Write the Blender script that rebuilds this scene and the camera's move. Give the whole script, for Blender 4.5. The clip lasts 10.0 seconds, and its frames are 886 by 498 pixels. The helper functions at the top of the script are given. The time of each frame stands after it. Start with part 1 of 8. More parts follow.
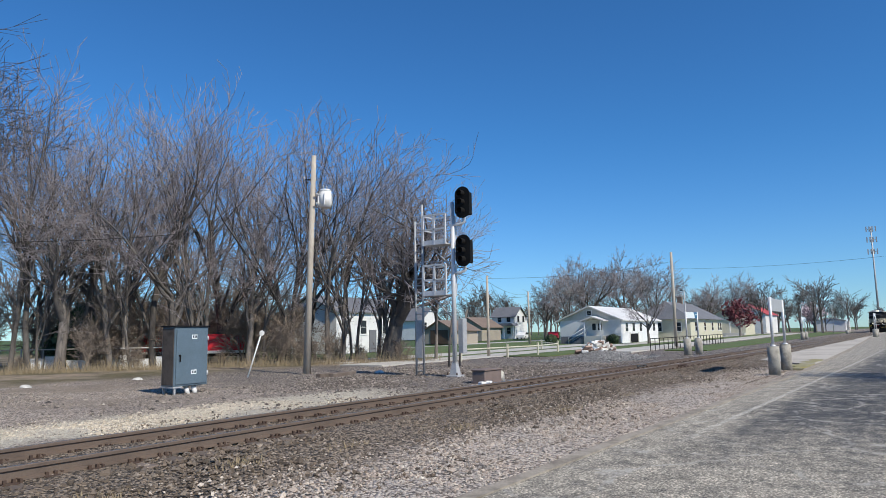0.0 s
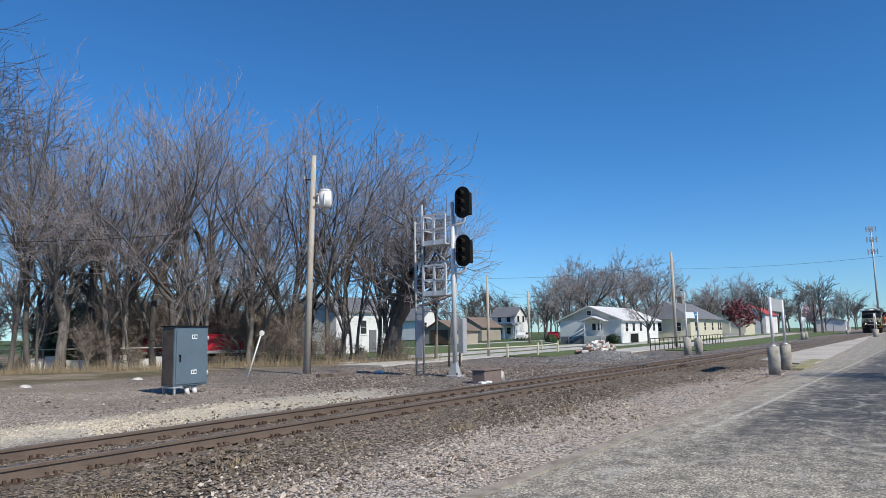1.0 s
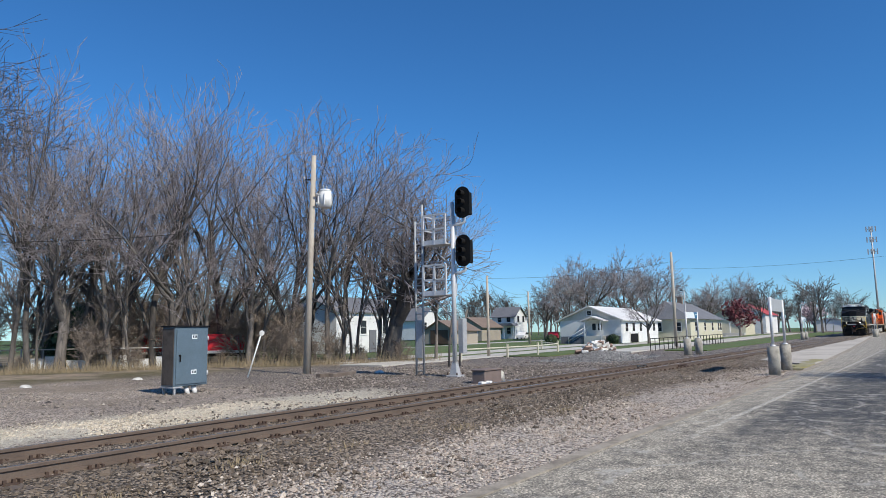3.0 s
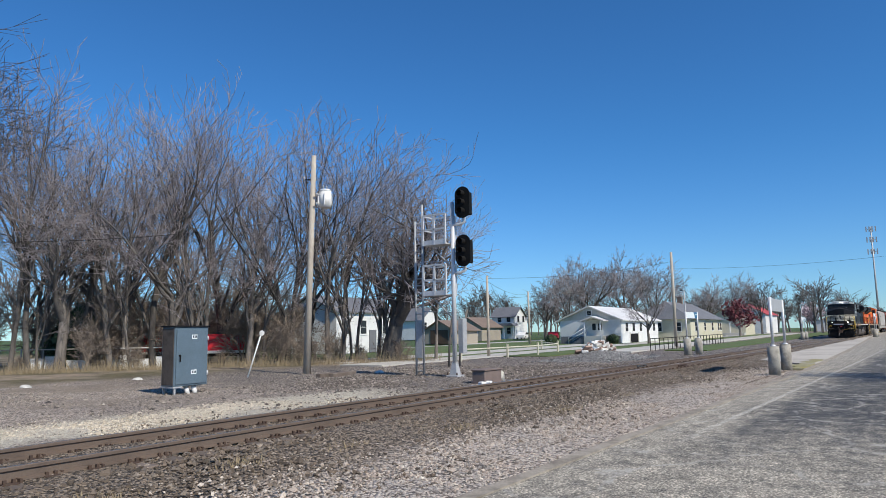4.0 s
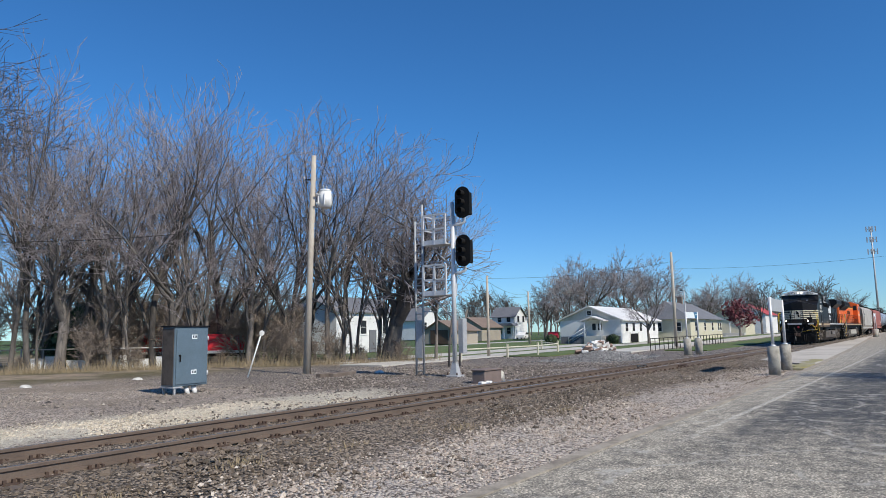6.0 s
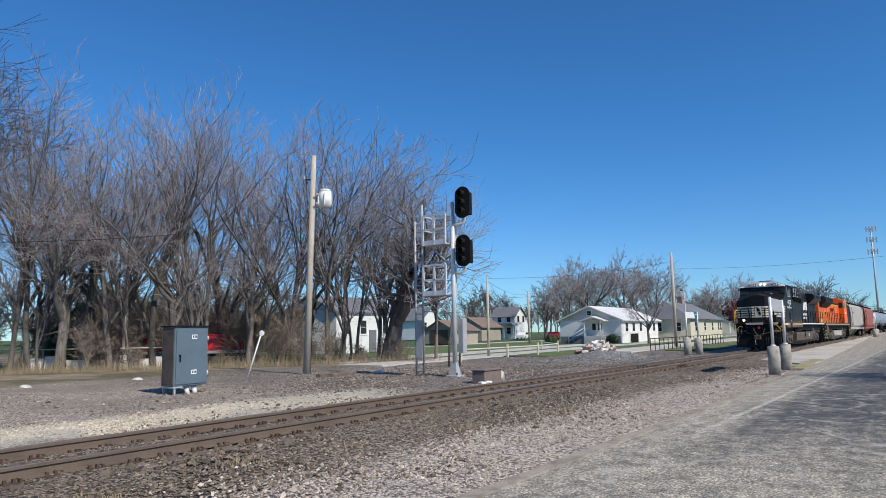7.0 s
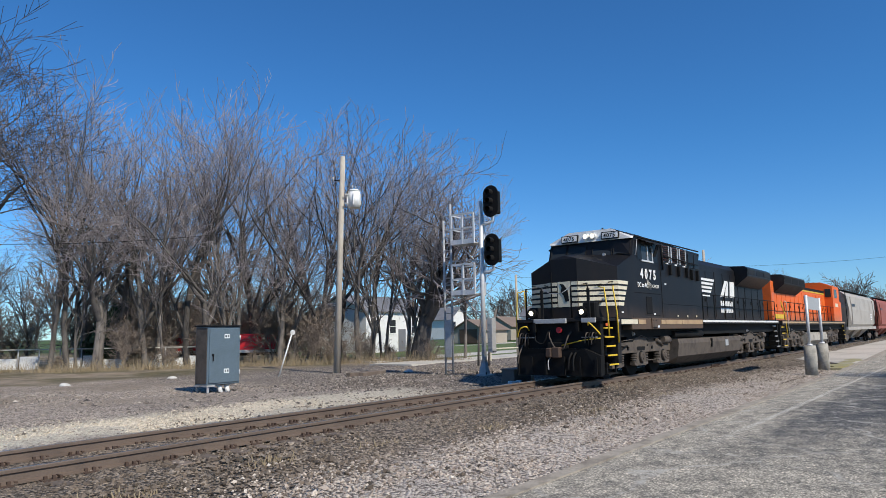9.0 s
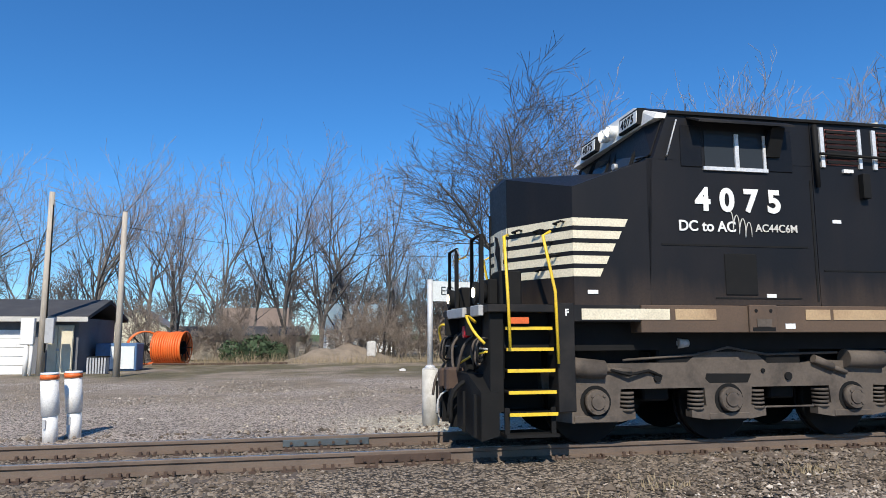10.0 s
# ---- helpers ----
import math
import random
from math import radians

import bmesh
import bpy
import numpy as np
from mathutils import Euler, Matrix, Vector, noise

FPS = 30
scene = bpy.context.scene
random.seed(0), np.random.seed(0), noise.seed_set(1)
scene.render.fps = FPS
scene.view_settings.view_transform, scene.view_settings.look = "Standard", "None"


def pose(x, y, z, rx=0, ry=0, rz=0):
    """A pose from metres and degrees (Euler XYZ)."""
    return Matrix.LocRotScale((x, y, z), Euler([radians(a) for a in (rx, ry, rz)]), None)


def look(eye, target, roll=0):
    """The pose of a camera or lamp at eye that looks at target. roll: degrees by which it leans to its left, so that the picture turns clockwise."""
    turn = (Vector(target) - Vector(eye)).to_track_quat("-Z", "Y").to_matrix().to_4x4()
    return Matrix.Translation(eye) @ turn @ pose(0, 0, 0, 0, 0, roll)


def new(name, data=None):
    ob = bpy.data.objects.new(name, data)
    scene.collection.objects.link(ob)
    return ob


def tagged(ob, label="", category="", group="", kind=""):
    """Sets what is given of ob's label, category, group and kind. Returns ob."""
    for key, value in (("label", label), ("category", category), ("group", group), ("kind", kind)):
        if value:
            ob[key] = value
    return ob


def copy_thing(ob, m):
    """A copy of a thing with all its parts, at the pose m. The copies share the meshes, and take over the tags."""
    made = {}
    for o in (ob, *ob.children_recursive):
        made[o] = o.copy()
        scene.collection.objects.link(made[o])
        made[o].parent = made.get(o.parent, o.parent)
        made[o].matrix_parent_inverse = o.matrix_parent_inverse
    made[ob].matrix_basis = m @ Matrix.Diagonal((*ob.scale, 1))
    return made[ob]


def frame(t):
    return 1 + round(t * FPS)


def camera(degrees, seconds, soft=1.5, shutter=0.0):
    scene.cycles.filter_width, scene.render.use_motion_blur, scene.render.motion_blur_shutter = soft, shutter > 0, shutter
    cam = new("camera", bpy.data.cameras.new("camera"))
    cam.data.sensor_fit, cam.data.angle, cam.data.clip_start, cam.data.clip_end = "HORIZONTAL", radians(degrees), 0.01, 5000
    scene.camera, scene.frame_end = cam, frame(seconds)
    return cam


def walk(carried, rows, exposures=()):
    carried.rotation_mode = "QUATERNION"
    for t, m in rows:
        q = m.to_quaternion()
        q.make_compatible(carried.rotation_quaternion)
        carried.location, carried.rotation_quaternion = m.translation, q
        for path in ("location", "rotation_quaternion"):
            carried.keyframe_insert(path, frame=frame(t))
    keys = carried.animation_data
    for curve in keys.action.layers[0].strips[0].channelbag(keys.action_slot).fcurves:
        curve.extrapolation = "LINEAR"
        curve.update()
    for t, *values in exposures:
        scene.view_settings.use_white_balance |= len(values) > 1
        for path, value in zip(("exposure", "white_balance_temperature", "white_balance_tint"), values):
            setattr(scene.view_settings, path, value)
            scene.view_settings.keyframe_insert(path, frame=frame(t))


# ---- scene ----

# ---- camera: stands still, then turns left after the engine ----
cam = camera(66.26, 10.0, soft=0.4)
EYE = (0.0, 0.0, 1.51)
TURNS = [
    (0.0, -56.5, 7.09, -0.97), (4.0, -56.5, 7.09, -0.97), (8.0, -56.5, 7.09, -0.97), (8.5, -56.43, 7.09, -0.97),
    (8.7, -56.3, 7.08, -0.98), (8.9, -55.6, 7.07, -1.0), (9.0, -54.07, 7.07, -1.02), (9.2, -49.56, 7.03, -1.1),
    (9.4, -43.08, 7.01, -1.09), (9.5, -39.27, 7.07, -1.03), (9.6, -34.85, 7.16, -0.79), (9.7, -29.9, 7.18, -0.63),
    (9.8, -24.49, 7.21, -0.43), (9.9, -18.58, 7.22, -0.26), (10.0, -12.31, 7.15, -0.14)]
walk(cam, [(t, pose(*EYE, 90 + p, 0, y) @ pose(0, 0, 0, 0, 0, r)) for t, y, p, r in TURNS],
     [(0.0, -0.05), (9.0, -0.05), (9.5, 0.03), (10.0, 0.14)])  # the clip's camera opens up as the dark engine fills its view

# ---- light: clear spring sky, sun high behind the camera ----
SUN_EL, SUN_X, SUN_Y = 43.0, -0.24, -0.971
world = bpy.data.worlds.new("sky")
scene.world = world
world.use_nodes = True
sky = world.node_tree.nodes.new("ShaderNodeTexSky")
sky.sky_type, sky.sun_disc = "NISHITA", False
sky.sun_elevation, sky.sun_rotation = radians(SUN_EL), math.atan2(SUN_X, SUN_Y)
sky.altitude, sky.air_density, sky.dust_density, sky.ozone_density = 200, 1.0, 0.0, 1.0
back = world.node_tree.nodes["Background"]
tone = world.node_tree.nodes.new("ShaderNodeMix")  # the deep blue that the clip's camera gives a clear sky
tone.data_type, tone.blend_type = "RGBA", "MULTIPLY"
tone.inputs[0].default_value = 1.0
place = world.node_tree.nodes.new("ShaderNodeTexCoord")
axes = world.node_tree.nodes.new("ShaderNodeSeparateXYZ")
world.node_tree.links.new(place.outputs["Generated"], axes.inputs[0])
height = world.node_tree.nodes.new("ShaderNodeMapRange")  # paler towards the horizon, deeper overhead
height.interpolation_type = "SMOOTHSTEP"
height.inputs[1].default_value, height.inputs[2].default_value = -0.02, 0.3
world.node_tree.links.new(axes.outputs[2], height.inputs[0])
hue = world.node_tree.nodes.new("ShaderNodeMix")
hue.data_type = "RGBA"
hue.inputs[6].default_value, hue.inputs[7].default_value = (0.53, 0.9, 1.4, 1), (0.335, 0.86, 1.4, 1)
world.node_tree.links.new(height.outputs[0], hue.inputs[0])
world.node_tree.links.new(hue.outputs[2], tone.inputs[7])
world.node_tree.links.new(sky.outputs[0], tone.inputs[6])
world.node_tree.links.new(tone.outputs[2], back.inputs[0])
back.inputs[1].default_value = 0.095
sun = new("sun", bpy.data.lights.new("sun", "SUN"))
sun.data.energy, sun.data.angle, sun.data.color = 5.0, radians(0.53), (1.0, 0.935, 0.82)
c = math.cos(radians(SUN_EL))
sun.matrix_world = look((SUN_X * c * 100, SUN_Y * c * 100, math.sin(radians(SUN_EL)) * 100), (0, 0, 0))

# ---- materials ----
def ramp(nt, fac, stops):
    r = nt.nodes.new("ShaderNodeValToRGB")
    e = r.color_ramp.elements
    while len(e) < len(stops):
        e.new(0.5)
    for el, (p, c) in zip(e, stops):
        el.position, el.color = p, (*c, 1)
    nt.links.new(fac, r.inputs[0])
    return r.outputs[0]


def noise_tex(nt, vec, scale, detail=4.0, rough=0.6):
    n = nt.nodes.new("ShaderNodeTexNoise")
    n.inputs["Scale"].default_value, n.inputs["Detail"].default_value, n.inputs["Roughness"].default_value = scale, detail, rough
    nt.links.new(vec, n.inputs["Vector"])
    return n.outputs["Fac"]


def mixed(nt, fac, a, b, blend="MIX"):
    m = nt.nodes.new("ShaderNodeMix")
    m.data_type, m.blend_type = "RGBA", blend
    for sock, v in ((m.inputs[0], fac), (m.inputs[6], a), (m.inputs[7], b)):
        if isinstance(v, (int, float)):
            sock.default_value = v
        elif isinstance(v, tuple):
            sock.default_value = (*v, 1)
        else:
            nt.links.new(v, sock)
    return m.outputs[2]


def calc(nt, op, a, b=0.0, c=0.0):
    m = nt.nodes.new("ShaderNodeMath")
    m.operation = op
    for sock, v in zip(m.inputs, (a, b, c)):
        if isinstance(v, (int, float)):
            sock.default_value = v
        else:
            nt.links.new(v, sock)
    return m.outputs[0]


def smooth(nt, v, lo, hi):
    m = nt.nodes.new("ShaderNodeMapRange")
    m.interpolation_type = "SMOOTHSTEP"
    nt.links.new(v, m.inputs[0])
    m.inputs[1].default_value, m.inputs[2].default_value = lo, hi
    return m.outputs[0]


def base(name, rough=0.7, metal=0.0):
    mat = bpy.data.materials.new(name)
    mat.use_nodes = True
    nt = mat.node_tree
    b = nt.nodes["Principled BSDF"]
    b.inputs["Roughness"].default_value, b.inputs["Metallic"].default_value = rough, metal
    return mat, nt, b


def bump(nt, b, height, strength, dist):
    n = nt.nodes.new("ShaderNodeBump")
    n.inputs["Strength"].default_value, n.inputs["Distance"].default_value = strength, dist
    nt.links.new(height, n.inputs["Height"])
    nt.links.new(n.outputs[0], b.inputs["Normal"])


def coords(nt, which="Object"):
    return nt.nodes.new("ShaderNodeTexCoord").outputs[which]


def stretched(nt, vec, sx, sy, sz):
    m = nt.nodes.new("ShaderNodeMapping")
    m.inputs["Scale"].default_value = (sx, sy, sz)
    nt.links.new(vec, m.inputs["Vector"])
    return m.outputs[0]


def worn(name, color, dirt=None, rough=0.6, metal=0.0, scale=3.0, amount=0.5, fine=40.0, relief=0.15, depth=0.004, stretch=(1, 1, 1), rand=0.0):
    """A paint, stone or metal with stains at two scales, fine relief and uneven gloss."""
    mat, nt, b = base(name, rough, metal)
    if max(color) < 0.05:
        b.inputs["Specular IOR Level"].default_value = 0.2  # sooty, matt
    v = stretched(nt, coords(nt), *stretch)
    big, small = noise_tex(nt, v, scale), noise_tex(nt, v, fine, 3)
    dirt = dirt or tuple(k * 0.6 for k in color)
    f = calc(nt, "MULTIPLY", smooth(nt, big, 0.42, 0.72), amount)
    col = mixed(nt, f, color, dirt)
    col = mixed(nt, 1.0, col, ramp(nt, small, [(0.25, (0.78,) * 3), (0.75, (1.15,) * 3)]), "MULTIPLY")
    if rand:
        info = nt.nodes.new("ShaderNodeObjectInfo").outputs["Random"]
        col = mixed(nt, 1.0, col, ramp(nt, info, [(0, (1 - rand,) * 3), (1, (1 + rand,) * 3)]), "MULTIPLY")
    nt.links.new(col, b.inputs["Base Color"])
    nt.links.new(calc(nt, "MULTIPLY_ADD", small, 0.3, rough - 0.15), b.inputs["Roughness"])
    bump(nt, b, small, relief, depth)
    return mat


def stones(name, colors, rough=0.85):
    """Loose stones: each island takes its own shade."""
    mat, nt, b = base(name, rough)
    r = nt.nodes.new("ShaderNodeNewGeometry").outputs["Random Per Island"]
    col = ramp(nt, r, [(i / max(1, len(colors) - 1), c) for i, c in enumerate(colors)])
    n = noise_tex(nt, coords(nt), 60, 3)
    nt.links.new(mixed(nt, 1.0, col, ramp(nt, n, [(0.3, (0.75,) * 3), (0.7, (1.2,) * 3)]), "MULTIPLY"), b.inputs["Base Color"])
    return mat


def dusty_paint(name, color, dust, lo, hi, rough=0.45):
    """Enamel with road dust caked on its lower part, in streaks."""
    mat, nt, b = base(name, rough)
    b.inputs["Specular IOR Level"].default_value = 0.25
    v = coords(nt)
    sep = nt.nodes.new("ShaderNodeSeparateXYZ")
    nt.links.new(v, sep.inputs[0])
    streak, small = noise_tex(nt, stretched(nt, v, 3.0, 3.0, 0.5), 1.5, 5), noise_tex(nt, v, 30, 4)
    zz = calc(nt, "ADD", sep.outputs[2], calc(nt, "MULTIPLY_ADD", streak, 0.7, -0.35))
    f = calc(nt, "SUBTRACT", 1.0, smooth(nt, zz, lo, hi))
    f = calc(nt, "MULTIPLY", f, calc(nt, "MULTIPLY_ADD", small, 0.9, 0.15))
    film = calc(nt, "MULTIPLY", smooth(nt, noise_tex(nt, stretched(nt, v, 1, 1, 0.3), 0.9, 6), 0.4, 0.75), 0.12)
    nt.links.new(mixed(nt, calc(nt, "MAXIMUM", f, film), color, dust), b.inputs["Base Color"])
    nt.links.new(calc(nt, "MULTIPLY_ADD", calc(nt, "MAXIMUM", f, small), 0.35, rough - 0.1), b.inputs["Roughness"])
    bump(nt, b, small, 0.06, 0.003)
    return mat


def glow(name, color, strength):
    mat, nt, b = base(name, 0.2)
    b.inputs["Base Color"].default_value = (*color, 1)
    b.inputs["Emission Color"].default_value = (*color, 1)
    b.inputs["Emission Strength"].default_value = strength
    return mat


def glass(name, tint):
    mat, nt, b = base(name, 0.05)
    b.inputs["Base Color"].default_value = (*tint, 1)
    b.inputs["IOR"].default_value = 1.2
    n = noise_tex(nt, coords(nt), 8)
    nt.links.new(calc(nt, "MULTIPLY_ADD", n, 0.1, 0.02), b.inputs["Roughness"])
    return mat


def pebbles(nt, vec, scale):
    """Packed stones: a shade for each stone and a height that falls off into dark gaps."""
    v = nt.nodes.new("ShaderNodeTexVoronoi")
    v.inputs["Scale"].default_value = scale
    nt.links.new(vec, v.inputs["Vector"])
    sep = nt.nodes.new("ShaderNodeSeparateColor")
    nt.links.new(v.outputs["Color"], sep.inputs[0])
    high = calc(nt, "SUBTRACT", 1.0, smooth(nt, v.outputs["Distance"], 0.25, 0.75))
    return sep.outputs[0], high


def ground_material():
    """Gravel yard: brown ballast along the track, pale limestone patches, dry dirt, turf far off."""
    mat, nt, b = base("ground_gravel", 0.92)
    p = nt.nodes.new("ShaderNodeNewGeometry").outputs["Position"]
    sep = nt.nodes.new("ShaderNodeSeparateXYZ")
    nt.links.new(p, sep.inputs[0])
    X, Y = sep.outputs[0], sep.outputs[1]
    big, mid, fine = noise_tex(nt, p, 0.22, 5), noise_tex(nt, p, 1.3, 5, 0.65), noise_tex(nt, p, 22, 4, 0.7)
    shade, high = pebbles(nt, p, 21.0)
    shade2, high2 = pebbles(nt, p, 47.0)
    # gaps between stones get a darker colour, painting the shade in them
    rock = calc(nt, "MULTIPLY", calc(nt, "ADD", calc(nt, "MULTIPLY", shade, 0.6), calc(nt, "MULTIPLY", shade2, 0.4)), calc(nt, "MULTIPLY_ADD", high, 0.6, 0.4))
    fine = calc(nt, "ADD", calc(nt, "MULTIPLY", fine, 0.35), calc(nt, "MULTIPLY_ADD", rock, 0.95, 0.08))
    wob = calc(nt, "MULTIPLY_ADD", mid, 2.4, -1.2)
    # distance from the track's middle, which bends gently towards the camera's side
    u = calc(nt, "MINIMUM", calc(nt, "MAXIMUM", calc(nt, "SUBTRACT", X, 1.16), 0.0), 20.0)
    drop = calc(nt, "ADD", calc(nt, "MULTIPLY", calc(nt, "MULTIPLY", u, u), 0.041 / 40), calc(nt, "MULTIPLY", calc(nt, "MAXIMUM", calc(nt, "SUBTRACT", X, 21.16), 0.0), 0.041))
    D = calc(nt, "SUBTRACT", calc(nt, "ADD", Y, drop), 9.6)
    Dw = calc(nt, "ADD", D, wob)
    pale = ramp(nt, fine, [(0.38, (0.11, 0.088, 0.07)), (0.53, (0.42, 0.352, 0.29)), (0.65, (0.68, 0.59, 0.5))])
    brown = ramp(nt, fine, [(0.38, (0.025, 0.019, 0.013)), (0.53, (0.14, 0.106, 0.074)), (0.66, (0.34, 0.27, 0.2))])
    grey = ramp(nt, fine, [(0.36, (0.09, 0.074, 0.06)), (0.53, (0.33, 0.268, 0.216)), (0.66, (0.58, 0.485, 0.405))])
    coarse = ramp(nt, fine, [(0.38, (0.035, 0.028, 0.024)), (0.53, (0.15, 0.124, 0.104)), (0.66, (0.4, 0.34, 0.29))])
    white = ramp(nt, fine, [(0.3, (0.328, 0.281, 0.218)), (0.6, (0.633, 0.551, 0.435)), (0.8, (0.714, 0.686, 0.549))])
    dirt = ramp(nt, mid, [(0.3, (0.215, 0.168, 0.122)), (0.6, (0.345, 0.277, 0.205)), (0.8, (0.45, 0.37, 0.28))])
    straw = ramp(nt, mid, [(0.3, (0.11, 0.1, 0.05)), (0.7, (0.22, 0.18, 0.1))])
    turf = ramp(nt, mid, [(0.3, (0.05, 0.09, 0.025)), (0.7, (0.1, 0.15, 0.045))])
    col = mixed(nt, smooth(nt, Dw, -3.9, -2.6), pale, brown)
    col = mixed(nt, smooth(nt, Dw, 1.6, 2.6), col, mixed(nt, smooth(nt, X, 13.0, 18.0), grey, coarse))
    strip = calc(nt, "MULTIPLY", smooth(nt, Dw, 2.2, 3.2), calc(nt, "SUBTRACT", 1.0, smooth(nt, Dw, 5.0, 6.2)))
    strip = calc(nt, "MULTIPLY", strip, calc(nt, "MULTIPLY", smooth(nt, X, 0.0, 3.0), calc(nt, "SUBTRACT", 1.0, smooth(nt, X, 15.0, 19.0))))
    col = mixed(nt, strip, col, white)
    yard = calc(nt, "MULTIPLY", smooth(nt, Dw, 6.0, 12.0), calc(nt, "SUBTRACT", 1.0, smooth(nt, X, 8.0, 22.0)))
    col = mixed(nt, yard, col, mixed(nt, smooth(nt, big, 0.4, 0.6), dirt, grey))
    col = mixed(nt, smooth(nt, Dw, 17.0, 22.0), col, mixed(nt, smooth(nt, big, 0.42, 0.6), straw, dirt))
    col = mixed(nt, calc(nt, "MULTIPLY", smooth(nt, Dw, 20.0, 30.0), smooth(nt, X, 30.0, 50.0)), col, turf)
    far = calc(nt, "MAXIMUM", smooth(nt, D, 120.0, 200.0), calc(nt, "SUBTRACT", 1.0, smooth(nt, D, -60.0, -30.0)))
    col = mixed(nt, far, col, turf)
    col = mixed(nt, 1.0, col, ramp(nt, big, [(0.3, (0.85,) * 3), (0.7, (1.12,) * 3)]), "MULTIPLY")
    nt.links.new(col, b.inputs["Base Color"])
    bump(nt, b, calc(nt, "ADD", calc(nt, "ADD", high, calc(nt, "MULTIPLY", high2, 0.5)), calc(nt, "MULTIPLY", mid, 0.6)), 0.9, 0.03)
    return mat


def asphalt_material():
    """Old asphalt: dark worn patches, pale dusty wear, cracks."""
    mat, nt, b = base("old_asphalt", 0.9)
    p = nt.nodes.new("ShaderNodeNewGeometry").outputs["Position"]
    sep = nt.nodes.new("ShaderNodeSeparateXYZ")
    nt.links.new(p, sep.inputs[0])
    v = stretched(nt, p, 0.35, 1.0, 1.0)
    big, mid, fine = noise_tex(nt, v, 0.5, 8, 0.7), noise_tex(nt, stretched(nt, p, 0.8, 1.0, 1.0), 3.2, 9, 0.85), noise_tex(nt, p, 38, 5, 0.85)
    rim = calc(nt, "ADD", calc(nt, "MULTIPLY_ADD", sep.outputs[0], 0.0433, -3.4), calc(nt, "ADD", sep.outputs[1], calc(nt, "MULTIPLY_ADD", big, 1.6, -0.8)))
    dusty = calc(nt, "MAXIMUM", smooth(nt, rim, -1.0, 0.4), calc(nt, "SUBTRACT", 1.0, smooth(nt, calc(nt, "ADD", sep.outputs[0], calc(nt, "MULTIPLY_ADD", big, 8.0, -4.0)), 8.0, 16.0)))
    wear = calc(nt, "ADD", calc(nt, "MULTIPLY", dusty, 0.4), calc(nt, "MULTIPLY_ADD", mid, 2.2, -0.82))
    col = ramp(nt, wear, [(0.1, (0.042, 0.043, 0.046)), (0.36, (0.125, 0.117, 0.104)), (0.55, (0.255, 0.23, 0.186)), (0.85, (0.45, 0.4, 0.32))])
    seam = calc(nt, "ABSOLUTE", calc(nt, "ADD", calc(nt, "MULTIPLY_ADD", sep.outputs[0], 0.0433, -3.4), sep.outputs[1]))
    seam = calc(nt, "MULTIPLY", calc(nt, "SUBTRACT", 1.0, smooth(nt, seam, 0.03, 0.09)), calc(nt, "MULTIPLY", smooth(nt, mid, 0.3, 0.45), smooth(nt, sep.outputs[0], 9.0, 15.0)))
    col = mixed(nt, calc(nt, "MULTIPLY", seam, 0.6), col, (0.55, 0.51, 0.44))
    shade, high = pebbles(nt, p, 42.0)
    grit = calc(nt, "MULTIPLY", shade, calc(nt, "MULTIPLY_ADD", high, 0.7, 0.3))
    col = mixed(nt, 1.0, col, ramp(nt, fine, [(0.4, (0.45,) * 3), (0.6, (1.55,) * 3)]), "MULTIPLY")
    col = mixed(nt, 1.0, col, ramp(nt, grit, [(0.05, (0.5,) * 3), (0.75, (1.55,) * 3)]), "MULTIPLY")
    vor = nt.nodes.new("ShaderNodeTexVoronoi")
    vor.feature = "DISTANCE_TO_EDGE"
    vor.inputs["Scale"].default_value = 0.42
    warp = nt.nodes.new("ShaderNodeVectorMath")
    warp.operation = "ADD"
    n3 = nt.nodes.new("ShaderNodeTexNoise")
    n3.inputs["Scale"].default_value, n3.inputs["Detail"].default_value = 1.4, 5
    nt.links.new(p, n3.inputs["Vector"])
    nt.links.new(p, warp.inputs[0])
    nt.links.new(n3.outputs["Color"], warp.inputs[1])
    nt.links.new(warp.outputs[0], vor.inputs["Vector"])
    crack = calc(nt, "SUBTRACT", 1.0, smooth(nt, vor.outputs["Distance"], 0.004, 0.03))
    crack = calc(nt, "MULTIPLY", crack, smooth(nt, mid, 0.42, 0.55))
    col = mixed(nt, calc(nt, "MULTIPLY", crack, 0.8), col, (0.4, 0.375, 0.33))
    nt.links.new(col, b.inputs["Base Color"])
    bump(nt, b, calc(nt, "SUBTRACT", fine, calc(nt, "MULTIPLY", crack, 0.8)), 0.6, 0.008)
    return mat


